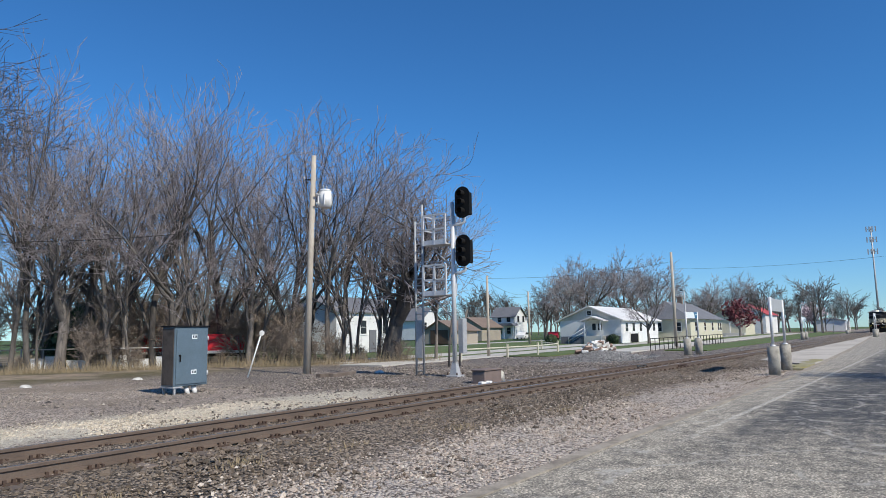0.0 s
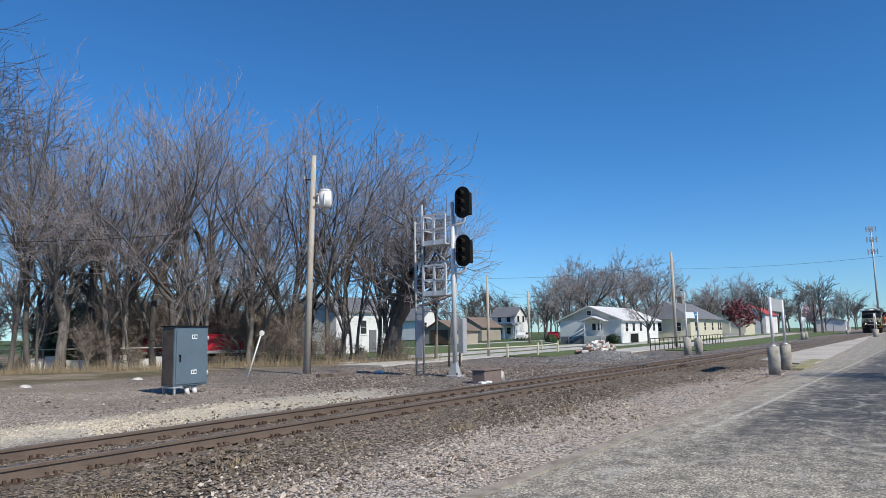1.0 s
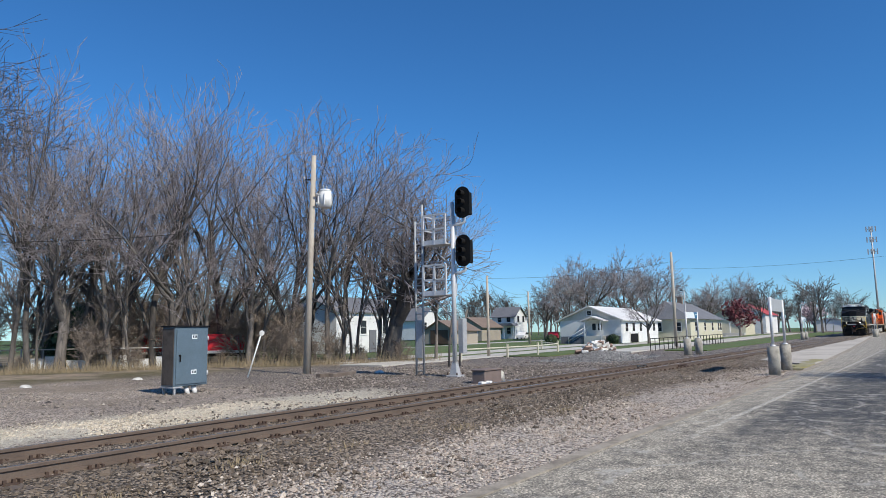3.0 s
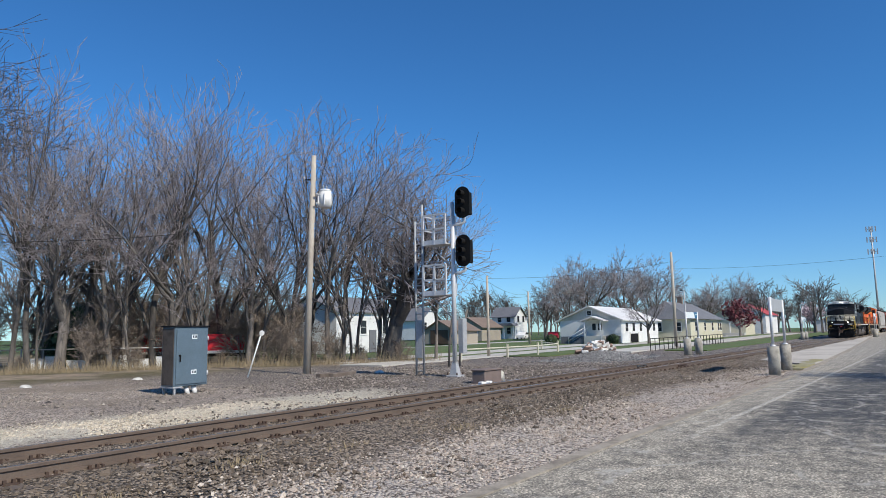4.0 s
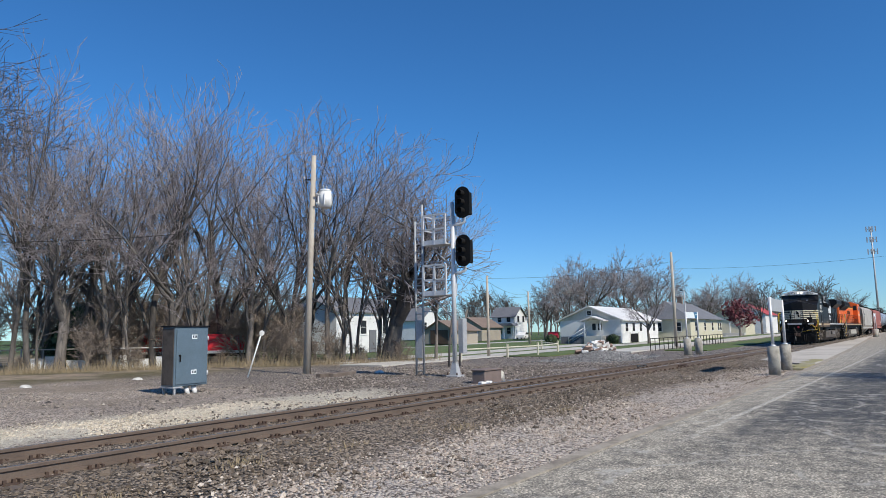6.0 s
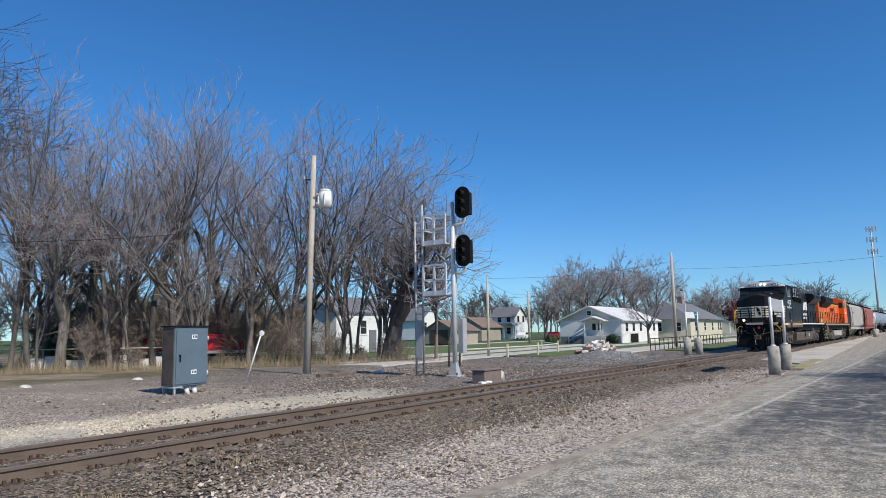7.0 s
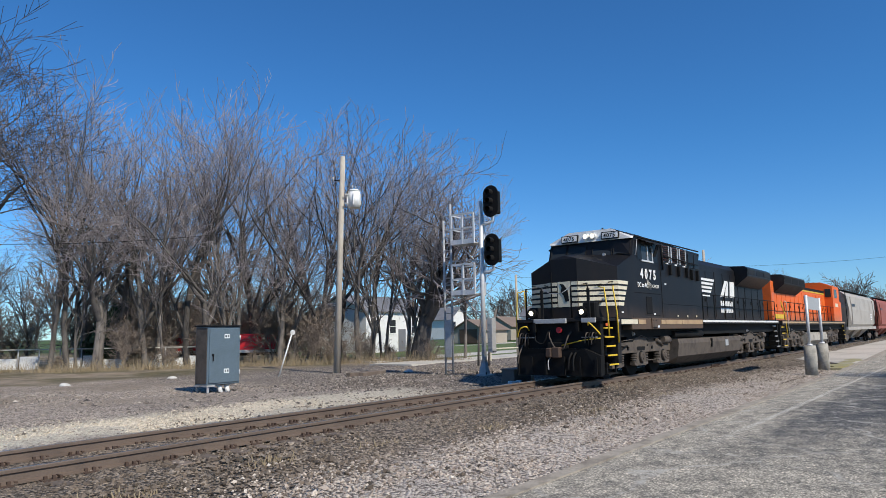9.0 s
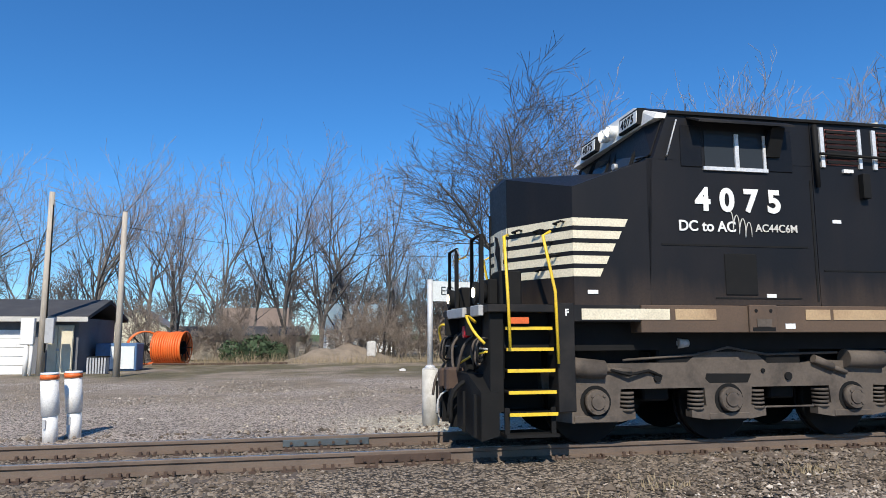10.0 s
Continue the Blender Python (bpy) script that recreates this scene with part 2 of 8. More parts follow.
M = {
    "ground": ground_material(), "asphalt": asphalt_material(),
    "concrete": worn("weathered_concrete", (0.52, 0.49, 0.44), (0.3, 0.28, 0.25), 0.85, scale=0.5, fine=30, amount=0.7),
    "pedestal_old": worn("stained_concrete", (0.37, 0.345, 0.295), (0.2, 0.18, 0.15), 0.9, scale=3, fine=40, amount=0.9, relief=0.5, depth=0.01),
    "platform": worn("dusty_concrete", (0.5, 0.455, 0.39), (0.32, 0.28, 0.23), 0.9, scale=0.35, fine=22, amount=0.9, relief=0.5, depth=0.01),
    "pedestal": worn("cast_concrete", (0.56, 0.54, 0.5), (0.34, 0.31, 0.27), 0.85, scale=4, fine=60, amount=0.6),
    "rail": worn("rail_steel_brown", (0.17, 0.125, 0.095), (0.1, 0.075, 0.06), 0.65, 0.3, scale=2, fine=50),
    "railtop": worn("rail_steel_polished", (0.42, 0.4, 0.38), (0.25, 0.22, 0.2), 0.3, 0.9, scale=2, fine=80, stretch=(0.1, 1, 1)),
    "tie": worn("creosoted_wood", (0.13, 0.1, 0.08), (0.24, 0.2, 0.165), 0.9, scale=3, fine=30, stretch=(1, 0.2, 1), rand=0.3),
    "plate": worn("rusted_plate", (0.1, 0.065, 0.048), (0.05, 0.035, 0.03), 0.8, 0.4),
    "bark": worn("grey_bark", (0.17, 0.15, 0.132), (0.05, 0.043, 0.038), 0.95, rand=0.45, scale=4, fine=25, amount=0.9, relief=0.8, depth=0.03, stretch=(1, 1, 0.25)),
    "limb": worn("branch_bark", (0.14, 0.125, 0.114), (0.04, 0.035, 0.032), 0.95, rand=0.45, scale=1.5, fine=15),
    "twig": worn("budding_twigs", (0.34, 0.302, 0.304), (0.18, 0.157, 0.16), 0.95, rand=0.25, scale=0.6, fine=8),
    "black_side": dusty_paint("black_enamel_dust_line", (0.0065, 0.007, 0.009), (0.06, 0.041, 0.029), 1.7, 2.4),
    "orange_side": dusty_paint("orange_enamel_dust_line", (0.72, 0.13, 0.02), (0.3, 0.14, 0.08), 1.75, 2.6),
    "sillcream": worn("dusty_cream_stripe", (0.43, 0.3, 0.17), (0.27, 0.17, 0.095), 0.6, scale=1.2, amount=0.9),
    "black": worn("black_enamel", (0.0065, 0.007, 0.009), (0.014, 0.013, 0.013), 0.42, scale=1.2, amount=0.6, fine=25, relief=0.05),
    "black_dusty": worn("black_enamel_dusty", (0.011, 0.011, 0.012), (0.035, 0.03, 0.026), 0.6, scale=0.8, amount=0.8, fine=20),
    "truck": worn("truck_grime", (0.1, 0.08, 0.064), (0.042, 0.033, 0.027), 0.8, scale=3, amount=0.8, fine=30, relief=0.4),
    # grimy near-black, used too where blocks stand for shade under the engines
    "dark": worn("dark_grime_and_shade", (0.008, 0.008, 0.008), (0.016, 0.014, 0.013), 0.75),
    "brownsill": worn("rust_dust_on_sill", (0.1, 0.064, 0.041), (0.05, 0.036, 0.027), 0.7, scale=0.8),
    "white": worn("white_paint", (0.78, 0.77, 0.74), (0.55, 0.52, 0.47), 0.5, scale=2, amount=0.35),
    "cream": worn("cream_stripe", (0.7, 0.63, 0.47), (0.5, 0.43, 0.31), 0.5, scale=2, amount=0.5),
    "yellow": worn("safety_yellow", (0.78, 0.52, 0.03), (0.45, 0.3, 0.05), 0.5, scale=5, amount=0.5),
    "orange": worn("orange_enamel", (0.72, 0.13, 0.02), (0.42, 0.09, 0.03), 0.45, scale=1, amount=0.5),
    "silver": worn("galvanised_steel", (0.66, 0.66, 0.66), (0.5, 0.5, 0.5), 0.45, 0.2, scale=6),
    "galv": worn("galvanised_dull", (0.44, 0.44, 0.44), (0.32, 0.32, 0.32), 0.55, 0.2, scale=6),
    "galv_dark": worn("blue_grey_steel", (0.1, 0.12, 0.13), (0.06, 0.065, 0.07), 0.55, 0.4, scale=3),
    "cabinet": worn("cabinet_grey_blue", (0.13, 0.18, 0.22), (0.1, 0.14, 0.16), 0.4, 0.2, scale=2, amount=0.4),
    "wood": worn("weathered_pole", (0.46, 0.405, 0.335), (0.27, 0.23, 0.185), 0.9, scale=5, fine=30, stretch=(1, 1, 0.12), relief=0.4),
    "siding": worn("white_siding", (0.76, 0.76, 0.74), (0.6, 0.6, 0.57), 0.6, scale=0.8, amount=0.4),
    "cream_siding": worn("cream_siding", (0.62, 0.58, 0.44), (0.5, 0.46, 0.35), 0.6, scale=0.8),
    "tan": worn("tan_siding", (0.36, 0.32, 0.26), (0.27, 0.24, 0.2), 0.7, scale=0.8),
    "roof_white": worn("pale_metal_roof", (0.72, 0.71, 0.69), (0.6, 0.57, 0.54), 0.5, scale=0.6),
    "roof_grey": worn("grey_shingles", (0.16, 0.165, 0.18), (0.1, 0.1, 0.11), 0.9, scale=0.8, fine=12),
    "roof_brown": worn("brown_shingles", (0.2, 0.15, 0.12), (0.13, 0.1, 0.085), 0.9, scale=0.8, fine=12),
    "roof_red": worn("red_roof", (0.45, 0.07, 0.07), (0.3, 0.05, 0.05), 0.6),
    "window": glass("window_glass", (0.03, 0.035, 0.04)),
    "grass": worn("spring_turf", (0.085, 0.13, 0.035), (0.14, 0.14, 0.06), 0.95, scale=0.7, fine=9, amount=0.7, relief=0.8, depth=0.04),
    "straw": worn("dry_grass", (0.34, 0.27, 0.17), (0.22, 0.17, 0.1), 0.95, scale=2, rand=0.2),
    "hopper": worn("pale_grey_car", (0.55, 0.53, 0.48), (0.36, 0.33, 0.28), 0.6, scale=0.6, amount=0.6),
    "hopper_body": worn("dusty_hopper_grey", (0.4, 0.37, 0.33), (0.25, 0.22, 0.19), 0.65, scale=0.6, amount=0.8),
    "boxred": worn("oxide_red_car", (0.3, 0.085, 0.06), (0.2, 0.07, 0.05), 0.65, scale=0.6, amount=0.6),
    "tankgrey": worn("grey_tank", (0.27, 0.31, 0.37), (0.17, 0.19, 0.22), 0.45, scale=0.6, amount=0.5),
    "red": worn("red_paint", (0.62, 0.02, 0.03), (0.4, 0.02, 0.025), 0.4, scale=1),
    "pvc": worn("white_pvc", (0.8, 0.79, 0.76), (0.62, 0.6, 0.55), 0.45, scale=3, amount=0.3),
    "orange_duct": worn("orange_conduit", (0.8, 0.16, 0.03), (0.6, 0.12, 0.03), 0.5, scale=3, amount=0.4),
    "signwhite": worn("sign_white", (0.74, 0.78, 0.78), (0.66, 0.7, 0.7), 0.35, scale=2, amount=0.3),
    "signblue": worn("sign_blue", (0.015, 0.12, 0.25), (0.012, 0.1, 0.2), 0.35, scale=2, amount=0.3),
    "ink": worn("dark_lettering", (0.03, 0.045, 0.06), (0.03, 0.045, 0.06), 0.5),
    "brush": worn("brush_stems", (0.26, 0.21, 0.17), (0.16, 0.13, 0.105), 0.95, scale=0.8, fine=9),
    "relay": worn("brown_box_paint", (0.2, 0.15, 0.13), (0.13, 0.1, 0.085), 0.7),
    "kerb": worn("crumbling_edge", (0.36, 0.315, 0.255), (0.19, 0.16, 0.125), 0.95, scale=2.5, fine=26, amount=0.9, relief=0.8, depth=0.03),
    "roof_teal": worn("faded_teal_roof", (0.2, 0.27, 0.3), (0.15, 0.2, 0.22), 0.7),
    "evergreen": worn("evergreen_leaves", (0.045, 0.075, 0.03), (0.025, 0.045, 0.018), 0.8, scale=2, fine=12),
    "moss": worn("yellow_moss", (0.28, 0.25, 0.11), (0.33, 0.3, 0.22), 0.95, scale=1.2, fine=14, amount=0.9),
    "earth": worn("dry_earth", (0.25, 0.2, 0.15), (0.15, 0.12, 0.09), 0.95, scale=1.5, fine=14, amount=0.8, relief=0.8, depth=0.05),
    "rubble": worn("brick_rubble", (0.36, 0.25, 0.2), (0.22, 0.16, 0.13), 0.9, scale=2),
    "heap": worn("blue_grey_gravel", (0.33, 0.34, 0.36), (0.2, 0.2, 0.21), 0.9, scale=3, fine=14, relief=1.0, depth=0.06),
    "roof_shop": worn("dark_felt_roof", (0.045, 0.045, 0.05), (0.08, 0.08, 0.08), 0.9, scale=1),
    "binblue": worn("blue_bin", (0.08, 0.16, 0.3), (0.06, 0.1, 0.18), 0.5),
    "st_brown": stones("brown_ballast", [(0.045, 0.035, 0.026), (0.12, 0.09, 0.064), (0.19, 0.146, 0.108), (0.1, 0.08, 0.063), (0.31, 0.255, 0.2)]),
    "st_pale": stones("pale_chips", [(0.220, 0.178, 0.143), (0.395, 0.324, 0.267), (0.549, 0.470, 0.390), (0.329, 0.261, 0.210), (0.637, 0.565, 0.476)]),
    "st_white": stones("limestone", [(0.385, 0.324, 0.238), (0.571, 0.491, 0.381), (0.714, 0.627, 0.496), (0.495, 0.429, 0.334)]),
    "st_dark": stones("dark_ballast", [(0.04, 0.033, 0.028), (0.11, 0.09, 0.075), (0.2, 0.168, 0.142), (0.08, 0.066, 0.055), (0.42, 0.36, 0.31)]),
    "st_blue": stones("blue_grey_chips", [(0.06, 0.06, 0.06), (0.2, 0.195, 0.19), (0.13, 0.128, 0.125), (0.32, 0.31, 0.3), (0.1, 0.095, 0.09)]),
    "st_grey": stones("grey_chips", [(0.110, 0.094, 0.076), (0.242, 0.204, 0.166), (0.351, 0.303, 0.248), (0.220, 0.183, 0.152), (0.483, 0.418, 0.352)]),
    "lamp": glow("lit_headlight", (1.0, 0.86, 0.62), 6.0),
}

# ---- mesh helpers ----
def part(name, bm, material, parent=None, label=""):
    """Links a bmesh as one mesh object, under a thing or a part where one is given."""
    me = bpy.data.meshes.new(name)
    bm.to_mesh(me)
    bm.free()
    for m in material if isinstance(material, (list, tuple)) else [material]:
        me.materials.append(m)
    ob = new(name, me)
    ob.parent = parent
    if label:
        ob["label"] = label
    return ob


def empty(name, m=None, label="", category="", group=""):
    e = new(name)
    e.empty_display_size = 0.2
    if m is not None:
        e.matrix_world = m
    return tagged(e, label, category, group)


def box(bm, x0, x1, y0, y1, z0, z1, bevel=0.0, mi=0, m=None):
    vs = [bm.verts.new((x, y, z)) for x in (x0, x1) for y in (y0, y1) for z in (z0, z1)]
    fs = [bm.faces.new([vs[i] for i in f]) for f in ((0, 1, 3, 2), (4, 6, 7, 5), (0, 4, 5, 1), (2, 3, 7, 6), (0, 2, 6, 4), (1, 5, 7, 3))]
    for f in fs:
        f.material_index = mi
    if bevel:
        es = list({e for f in fs for e in f.edges})
        r = bmesh.ops.bevel(bm, geom=es, offset=bevel, segments=1, affect="EDGES", clamp_overlap=True)
        vs = list({v for f in r["faces"] for v in f.verts} | {v for v in vs if v.is_valid})
        for f in {f for v in vs for f in v.link_faces}:
            f.material_index = mi
    if m is not None:
        bmesh.ops.transform(bm, matrix=m, verts=[v for v in vs if v.is_valid])
    return bm


def tube(bm, p, q, r0, r1=None, n=8, mi=0, cap=True):
    """A round bar from p to q, tapering from r0 to r1."""
    p, q = Vector(p), Vector(q)
    r1 = r0 if r1 is None else r1
    a = (q - p).normalized()
    u = a.orthogonal().normalized()
    w = a.cross(u)
    rings = []
    for c, r in ((p, r0), (q, r1)):
        rings.append([bm.verts.new(c + (u * math.cos(2 * math.pi * k / n) + w * math.sin(2 * math.pi * k / n)) * r) for k in range(n)])
    for k in range(n):
        f = bm.faces.new((rings[0][k], rings[0][(k + 1) % n], rings[1][(k + 1) % n], rings[1][k]))
        f.material_index, f.smooth = mi, n > 6
    if cap:
        for ring in (rings[0][::-1], rings[1]):
            bm.faces.new(ring).material_index = mi
    return bm


def pipe(bm, pts, r, n=6, mi=0):
    """A bent round bar through the points, in one piece."""
    pts = [Vector(p) for p in pts]
    rings, u = [], None
    for k, p in enumerate(pts):
        a = (pts[min(k + 1, len(pts) - 1)] - pts[max(k - 1, 0)]).normalized()
        u = a.orthogonal().normalized() if u is None else (u - a * u.dot(a)).normalized()
        w = a.cross(u)
        rings.append([bm.verts.new(p + (u * math.cos(2 * math.pi * j / n) + w * math.sin(2 * math.pi * j / n)) * r) for j in range(n)])
    for r0, r1 in zip(rings, rings[1:]):
        for j in range(n):
            f = bm.faces.new((r0[j], r0[(j + 1) % n], r1[(j + 1) % n], r1[j]))
            f.material_index, f.smooth = mi, True
    bm.faces.new(rings[0][::-1]).material_index = mi
    bm.faces.new(rings[-1]).material_index = mi
    return bm


def prism(bm, outline, y0, y1, axis="y", mi=0, bevel=0.0):
    """A slab with the given outline, in x and z for axis y, y and z for axis x, x and y for axis z."""
    def at(a, b, k):
        return {"y": (a, k, b), "x": (k, a, b), "z": (a, b, k)}[axis]
    lo = [bm.verts.new(at(a, b, y0)) for a, b in outline]
    hi = [bm.verts.new(at(a, b, y1)) for a, b in outline]
    n = len(outline)
    fs = [bm.faces.new((lo[i], lo[(i + 1) % n], hi[(i + 1) % n], hi[i])) for i in range(n)]
    fs += [bm.faces.new(lo[::-1]), bm.faces.new(hi)]
    bmesh.ops.recalc_face_normals(bm, faces=fs)
    for f in fs:
        f.material_index = mi
    if bevel:
        bmesh.ops.bevel(bm, geom=list({e for f in fs for e in f.edges}), offset=bevel, segments=1, affect="EDGES", clamp_overlap=True)
    return bm


def B():
    return bmesh.new()


def boxp(name, parent, mat, x0, x1, y0, y1, z0, z1, bevel=0.0, label=""):
    return part(name, box(B(), x0, x1, y0, y1, z0, z1, bevel), mat, parent, label)


def mesh_from(name, verts, faces, mats, parent=None, smooth_faces=False, index=None):
    me = bpy.data.meshes.new(name)
    me.from_pydata(verts if isinstance(verts, list) else verts.tolist(), [], faces if isinstance(faces, list) else faces.tolist())
    for m in mats:
        me.materials.append(m)
    if index is not None:
        me.polygons.foreach_set("material_index", index)
    if smooth_faces:
        me.polygons.foreach_set("use_smooth", [True] * len(me.polygons))
    me.update()
    ob = new(name, me)
    ob.parent = parent
    return ob


def lettering(name, words, size, m, mat, parent=None, depth=0.006, align="LEFT", spacing=1.0, bold=0.0):
    cu = bpy.data.curves.new(name, "FONT")
    cu.body, cu.size, cu.extrude, cu.align_x, cu.space_character, cu.offset = words, size, depth, align, spacing, bold
    tmp = new(name, cu)
    dg = bpy.context.evaluated_depsgraph_get()
    me = bpy.data.meshes.new_from_object(tmp.evaluated_get(dg))
    bpy.data.objects.remove(tmp)
    bpy.data.curves.remove(cu)
    me.materials.clear()
    me.materials.append(mat)
    ob = new(name, me)
    ob.parent = parent
    ob.matrix_local = m
    return ob


def track_y(s):
    """The middle of the track, across, at s along."""
    u = min(max(s - 1.157, 0.0), 20.0)
    return 9.6 - 0.04106 * u * u / 40 - 0.04106 * max(s - 21.157, 0.0)


def ground_z(x, y):
    d = abs(y - track_y(x))
    z = -0.25 + 0.1 * max(0.0, min(1.0, (2.6 - d) / 1.2))
    return z + 0.004 * max(0.0, min(x, 150) - 40)

# ---- ground and track ----
def graded(lo, hi, near_lo, near_hi, step, growth):
    xs, x, s = [], near_lo, step
    while x < near_hi:
        xs.append(x)
        x += step
    x, s = near_hi, step
    while x < hi:
        xs.append(x)
        s *= growth
        x += s
    xs.append(hi)
    x, s = near_lo, step
    while x > lo:
        s *= growth
        x -= s
        xs.append(max(x, lo))
    return sorted(set(xs))


def build_ground():
    xs, ys = graded(-2500, 2500, -12, 45, 0.3, 1.12), graded(-2500, 2500, 2, 24, 0.25, 1.12)
    verts = []
    for x in xs:
        for y in ys:
            n = noise.noise((x * 0.9, y * 0.9, 0)) * 0.03 + noise.noise((x * 0.25, y * 0.25, 3)) * 0.05
            if y < 4.2:
                n = n * max(0.0, (y - 3.2)) - 0.02
            verts.append((x, y, ground_z(x, y) + n))
    ny = len(ys)
    faces = [(i * ny + j, (i + 1) * ny + j, (i + 1) * ny + j + 1, i * ny + j + 1) for i in range(len(xs) - 1) for j in range(ny - 1)]
    ob = mesh_from("ground", verts, faces, [M["ground"]], smooth_faces=True)
    tagged(ob, "brown and pale gravel ground beside the railway", "ground", kind="structure")


def edge_y(x):
    return 3.95 - 0.028 * min(x, 30) - 0.008 * max(0, min(x, 60) - 30)


def strip_mesh(name, xs, lo, hi, z, thick, mat, label, category):
    """A slab between two lines across, lo(x) and hi(x)."""
    verts, faces = [], []
    for x in xs:
        a, b = lo(x), hi(x)
        verts += [(x, a, z(x) - thick), (x, a, z(x)), (x, b, z(x)), (x, b, z(x) - thick)]
    for i in range(len(xs) - 1):
        k = 4 * i
        for j in range(4):
            faces.append((k + j, k + (j + 1) % 4, k + 4 + (j + 1) % 4, k + 4 + j))
    faces += [(0, 3, 2, 1), tuple(4 * (len(xs) - 1) + j for j in range(4))]
    ob = mesh_from(name, verts, faces, [mat])
    return tagged(ob, label, category, kind="structure")


def build_paving():
    xs = [-30 + 2.0 * i for i in range(16)] + [2 + 1.0 * i for i in range(60)] + [62 + 6 * i for i in range(25)]
    up = lambda x: 0.004 * max(0.0, min(x, 150) - 40)
    strip_mesh("road", xs, lambda x: -12.0, edge_y, lambda x: -0.2 + up(x), 0.2, M["asphalt"], "cracked old asphalt lot with pale dusty wear", "road")
    kerb = strip_mesh("pavement", xs, lambda x: edge_y(x) + 0.002, lambda x: edge_y(x) + 0.2 + 0.08 * noise.noise((x * 1.3, 0, 0)), lambda x: -0.18 + 0.012 * noise.noise((x * 0.9, 5, 0)) + up(x), 0.2, M["kerb"], "narrow crumbling concrete edging of the lot", "kerb")
    px = [36.5 + 0.5 * i for i in range(12)] + [43 + 3.0 * i for i in range(43)]
    strip_mesh("platform", px, lambda x: edge_y(x) + 0.25, lambda x: edge_y(x) + 0.6 + (track_y(x) - 2.5 - edge_y(x)) * min(1.0, (x - 36.0) / 5.0 + 0.12 * noise.noise((x * 1.7, 2, 0))), lambda x: -0.185 + up(x), 0.2, M["platform"], "pale concrete station platform beside the track", "platform")


def sweep(profile, xs, off):
    """A rail: the profile (across, up) carried along the track, off from its middle."""
    n = len(profile)
    verts = [(x, track_y(x) + off + a, b) for x in xs for a, b in profile]
    faces = []
    for i in range(len(xs) - 1):
        for j in range(n):
            k = (j + 1) % n
            faces.append((i * n + j, (i + 1) * n + j, (i + 1) * n + k, i * n + k))
    return verts, faces


RAIL = [(-0.07, -0.135), (-0.07, -0.12), (-0.012, -0.1), (-0.01, -0.02), (-0.036, -0.005), (-0.037, 0.03), (-0.028, 0.04),
        (0.028, 0.04), (0.037, 0.03), (0.036, -0.005), (0.01, -0.02), (0.012, -0.1), (0.07, -0.12), (0.07, -0.135)]


def build_track():
    xs = [-60 + 1.0 * i for i in range(120)] + [60 + 4.0 * i for i in range(60)]
    track = empty("railway_track", None, "single railway track of brown steel rails on wooden sleepers", "railway track")
    for off in (-0.7525, 0.7525):
        v, f = sweep(RAIL, xs, off)
        n = len(RAIL)
        mesh_from("rail", v, f, [M["rail"], M["railtop"]], track, index=[1 if i % n == 6 else 0 for i in range(len(f))])
    bm = box(B(), -0.115, 0.115, -1.3, 1.3, -0.31, -0.143, 0.012)
    for off in (-0.7525, 0.7525):
        box(bm, -0.09, 0.09, off - 0.17, off + 0.17, -0.142, -0.128, 0, 1)
        for dx, dy in ((-0.05, -0.1), (0.05, -0.1), (-0.05, 0.1), (0.05, 0.1)):
            box(bm, dx - 0.018, dx + 0.018, off + dy - 0.018, off + dy + 0.018, -0.135, -0.085, 0, 1)
        box(bm, 0.12, 0.15, off - 0.1, off + 0.1, -0.17, -0.1, 0, 1)
    # bolted joints
    for x, off in ((1.4, -0.7525), (0.5, 0.7525), (-10.2, -0.7525), (-10.6, 0.7525), (31.0, -0.7525), (30.2, 0.7525)):
        for side in (-1, 1):
            bar = box(B(), -0.62, 0.62, min(side * 0.012, side * 0.05), max(side * 0.012, side * 0.05), -0.1, 0.0, 0.006)
            ob = part("joint_bar", bar, M["plate"] if off < 0 else M["galv_dark"], track, "bolted rail joint bar")
            ob.location = (x, track_y(x) + off, 0)
            for k in range(6):
                bx = -0.5 + 0.2 * k
                part("bolt", tube(B(), (bx, side * 0.05, -0.05), (bx, side * 0.085, -0.05), 0.022, 0.022, 6), M["plate"], ob)
    proto = part("sleeper", bm, [M["tie"], M["plate"]], track)
    step = 0.5
    k0 = -50
    rng = random.Random(4)
    rest_v, rest_f = [], []
    base_v = [tuple(v.co) for v in proto.data.vertices]
    base_f = [(tuple(p.vertices), p.material_index) for p in proto.data.polygons]
    idx = []
    for i in range(520):
        x = k0 * step + i * step
        slope = -0.041 if x > 21 else -0.041 * max(0, x - 1.157) / 20
        m = pose(x + rng.uniform(-0.03, 0.03), track_y(x) + rng.uniform(-0.05, 0.05), rng.uniform(-0.004, 0.002), 0, 0, math.degrees(slope) + rng.uniform(-1, 1))
        if i < 300:
            ob = proto if i == 0 else new("sleeper", proto.data)
            ob.parent = track
            ob.matrix_local = m
        else:
            o = len(rest_v)
            rest_v += [tuple(m @ Vector(v)) for v in base_v]
            rest_f += [tuple(o + j for j in f) for f, _ in base_f]
            idx += [k for _, k in base_f]
    tagged(mesh_from("far_sleepers", rest_v, rest_f, [M["tie"], M["plate"]], track, index=idx), kind="stuff")


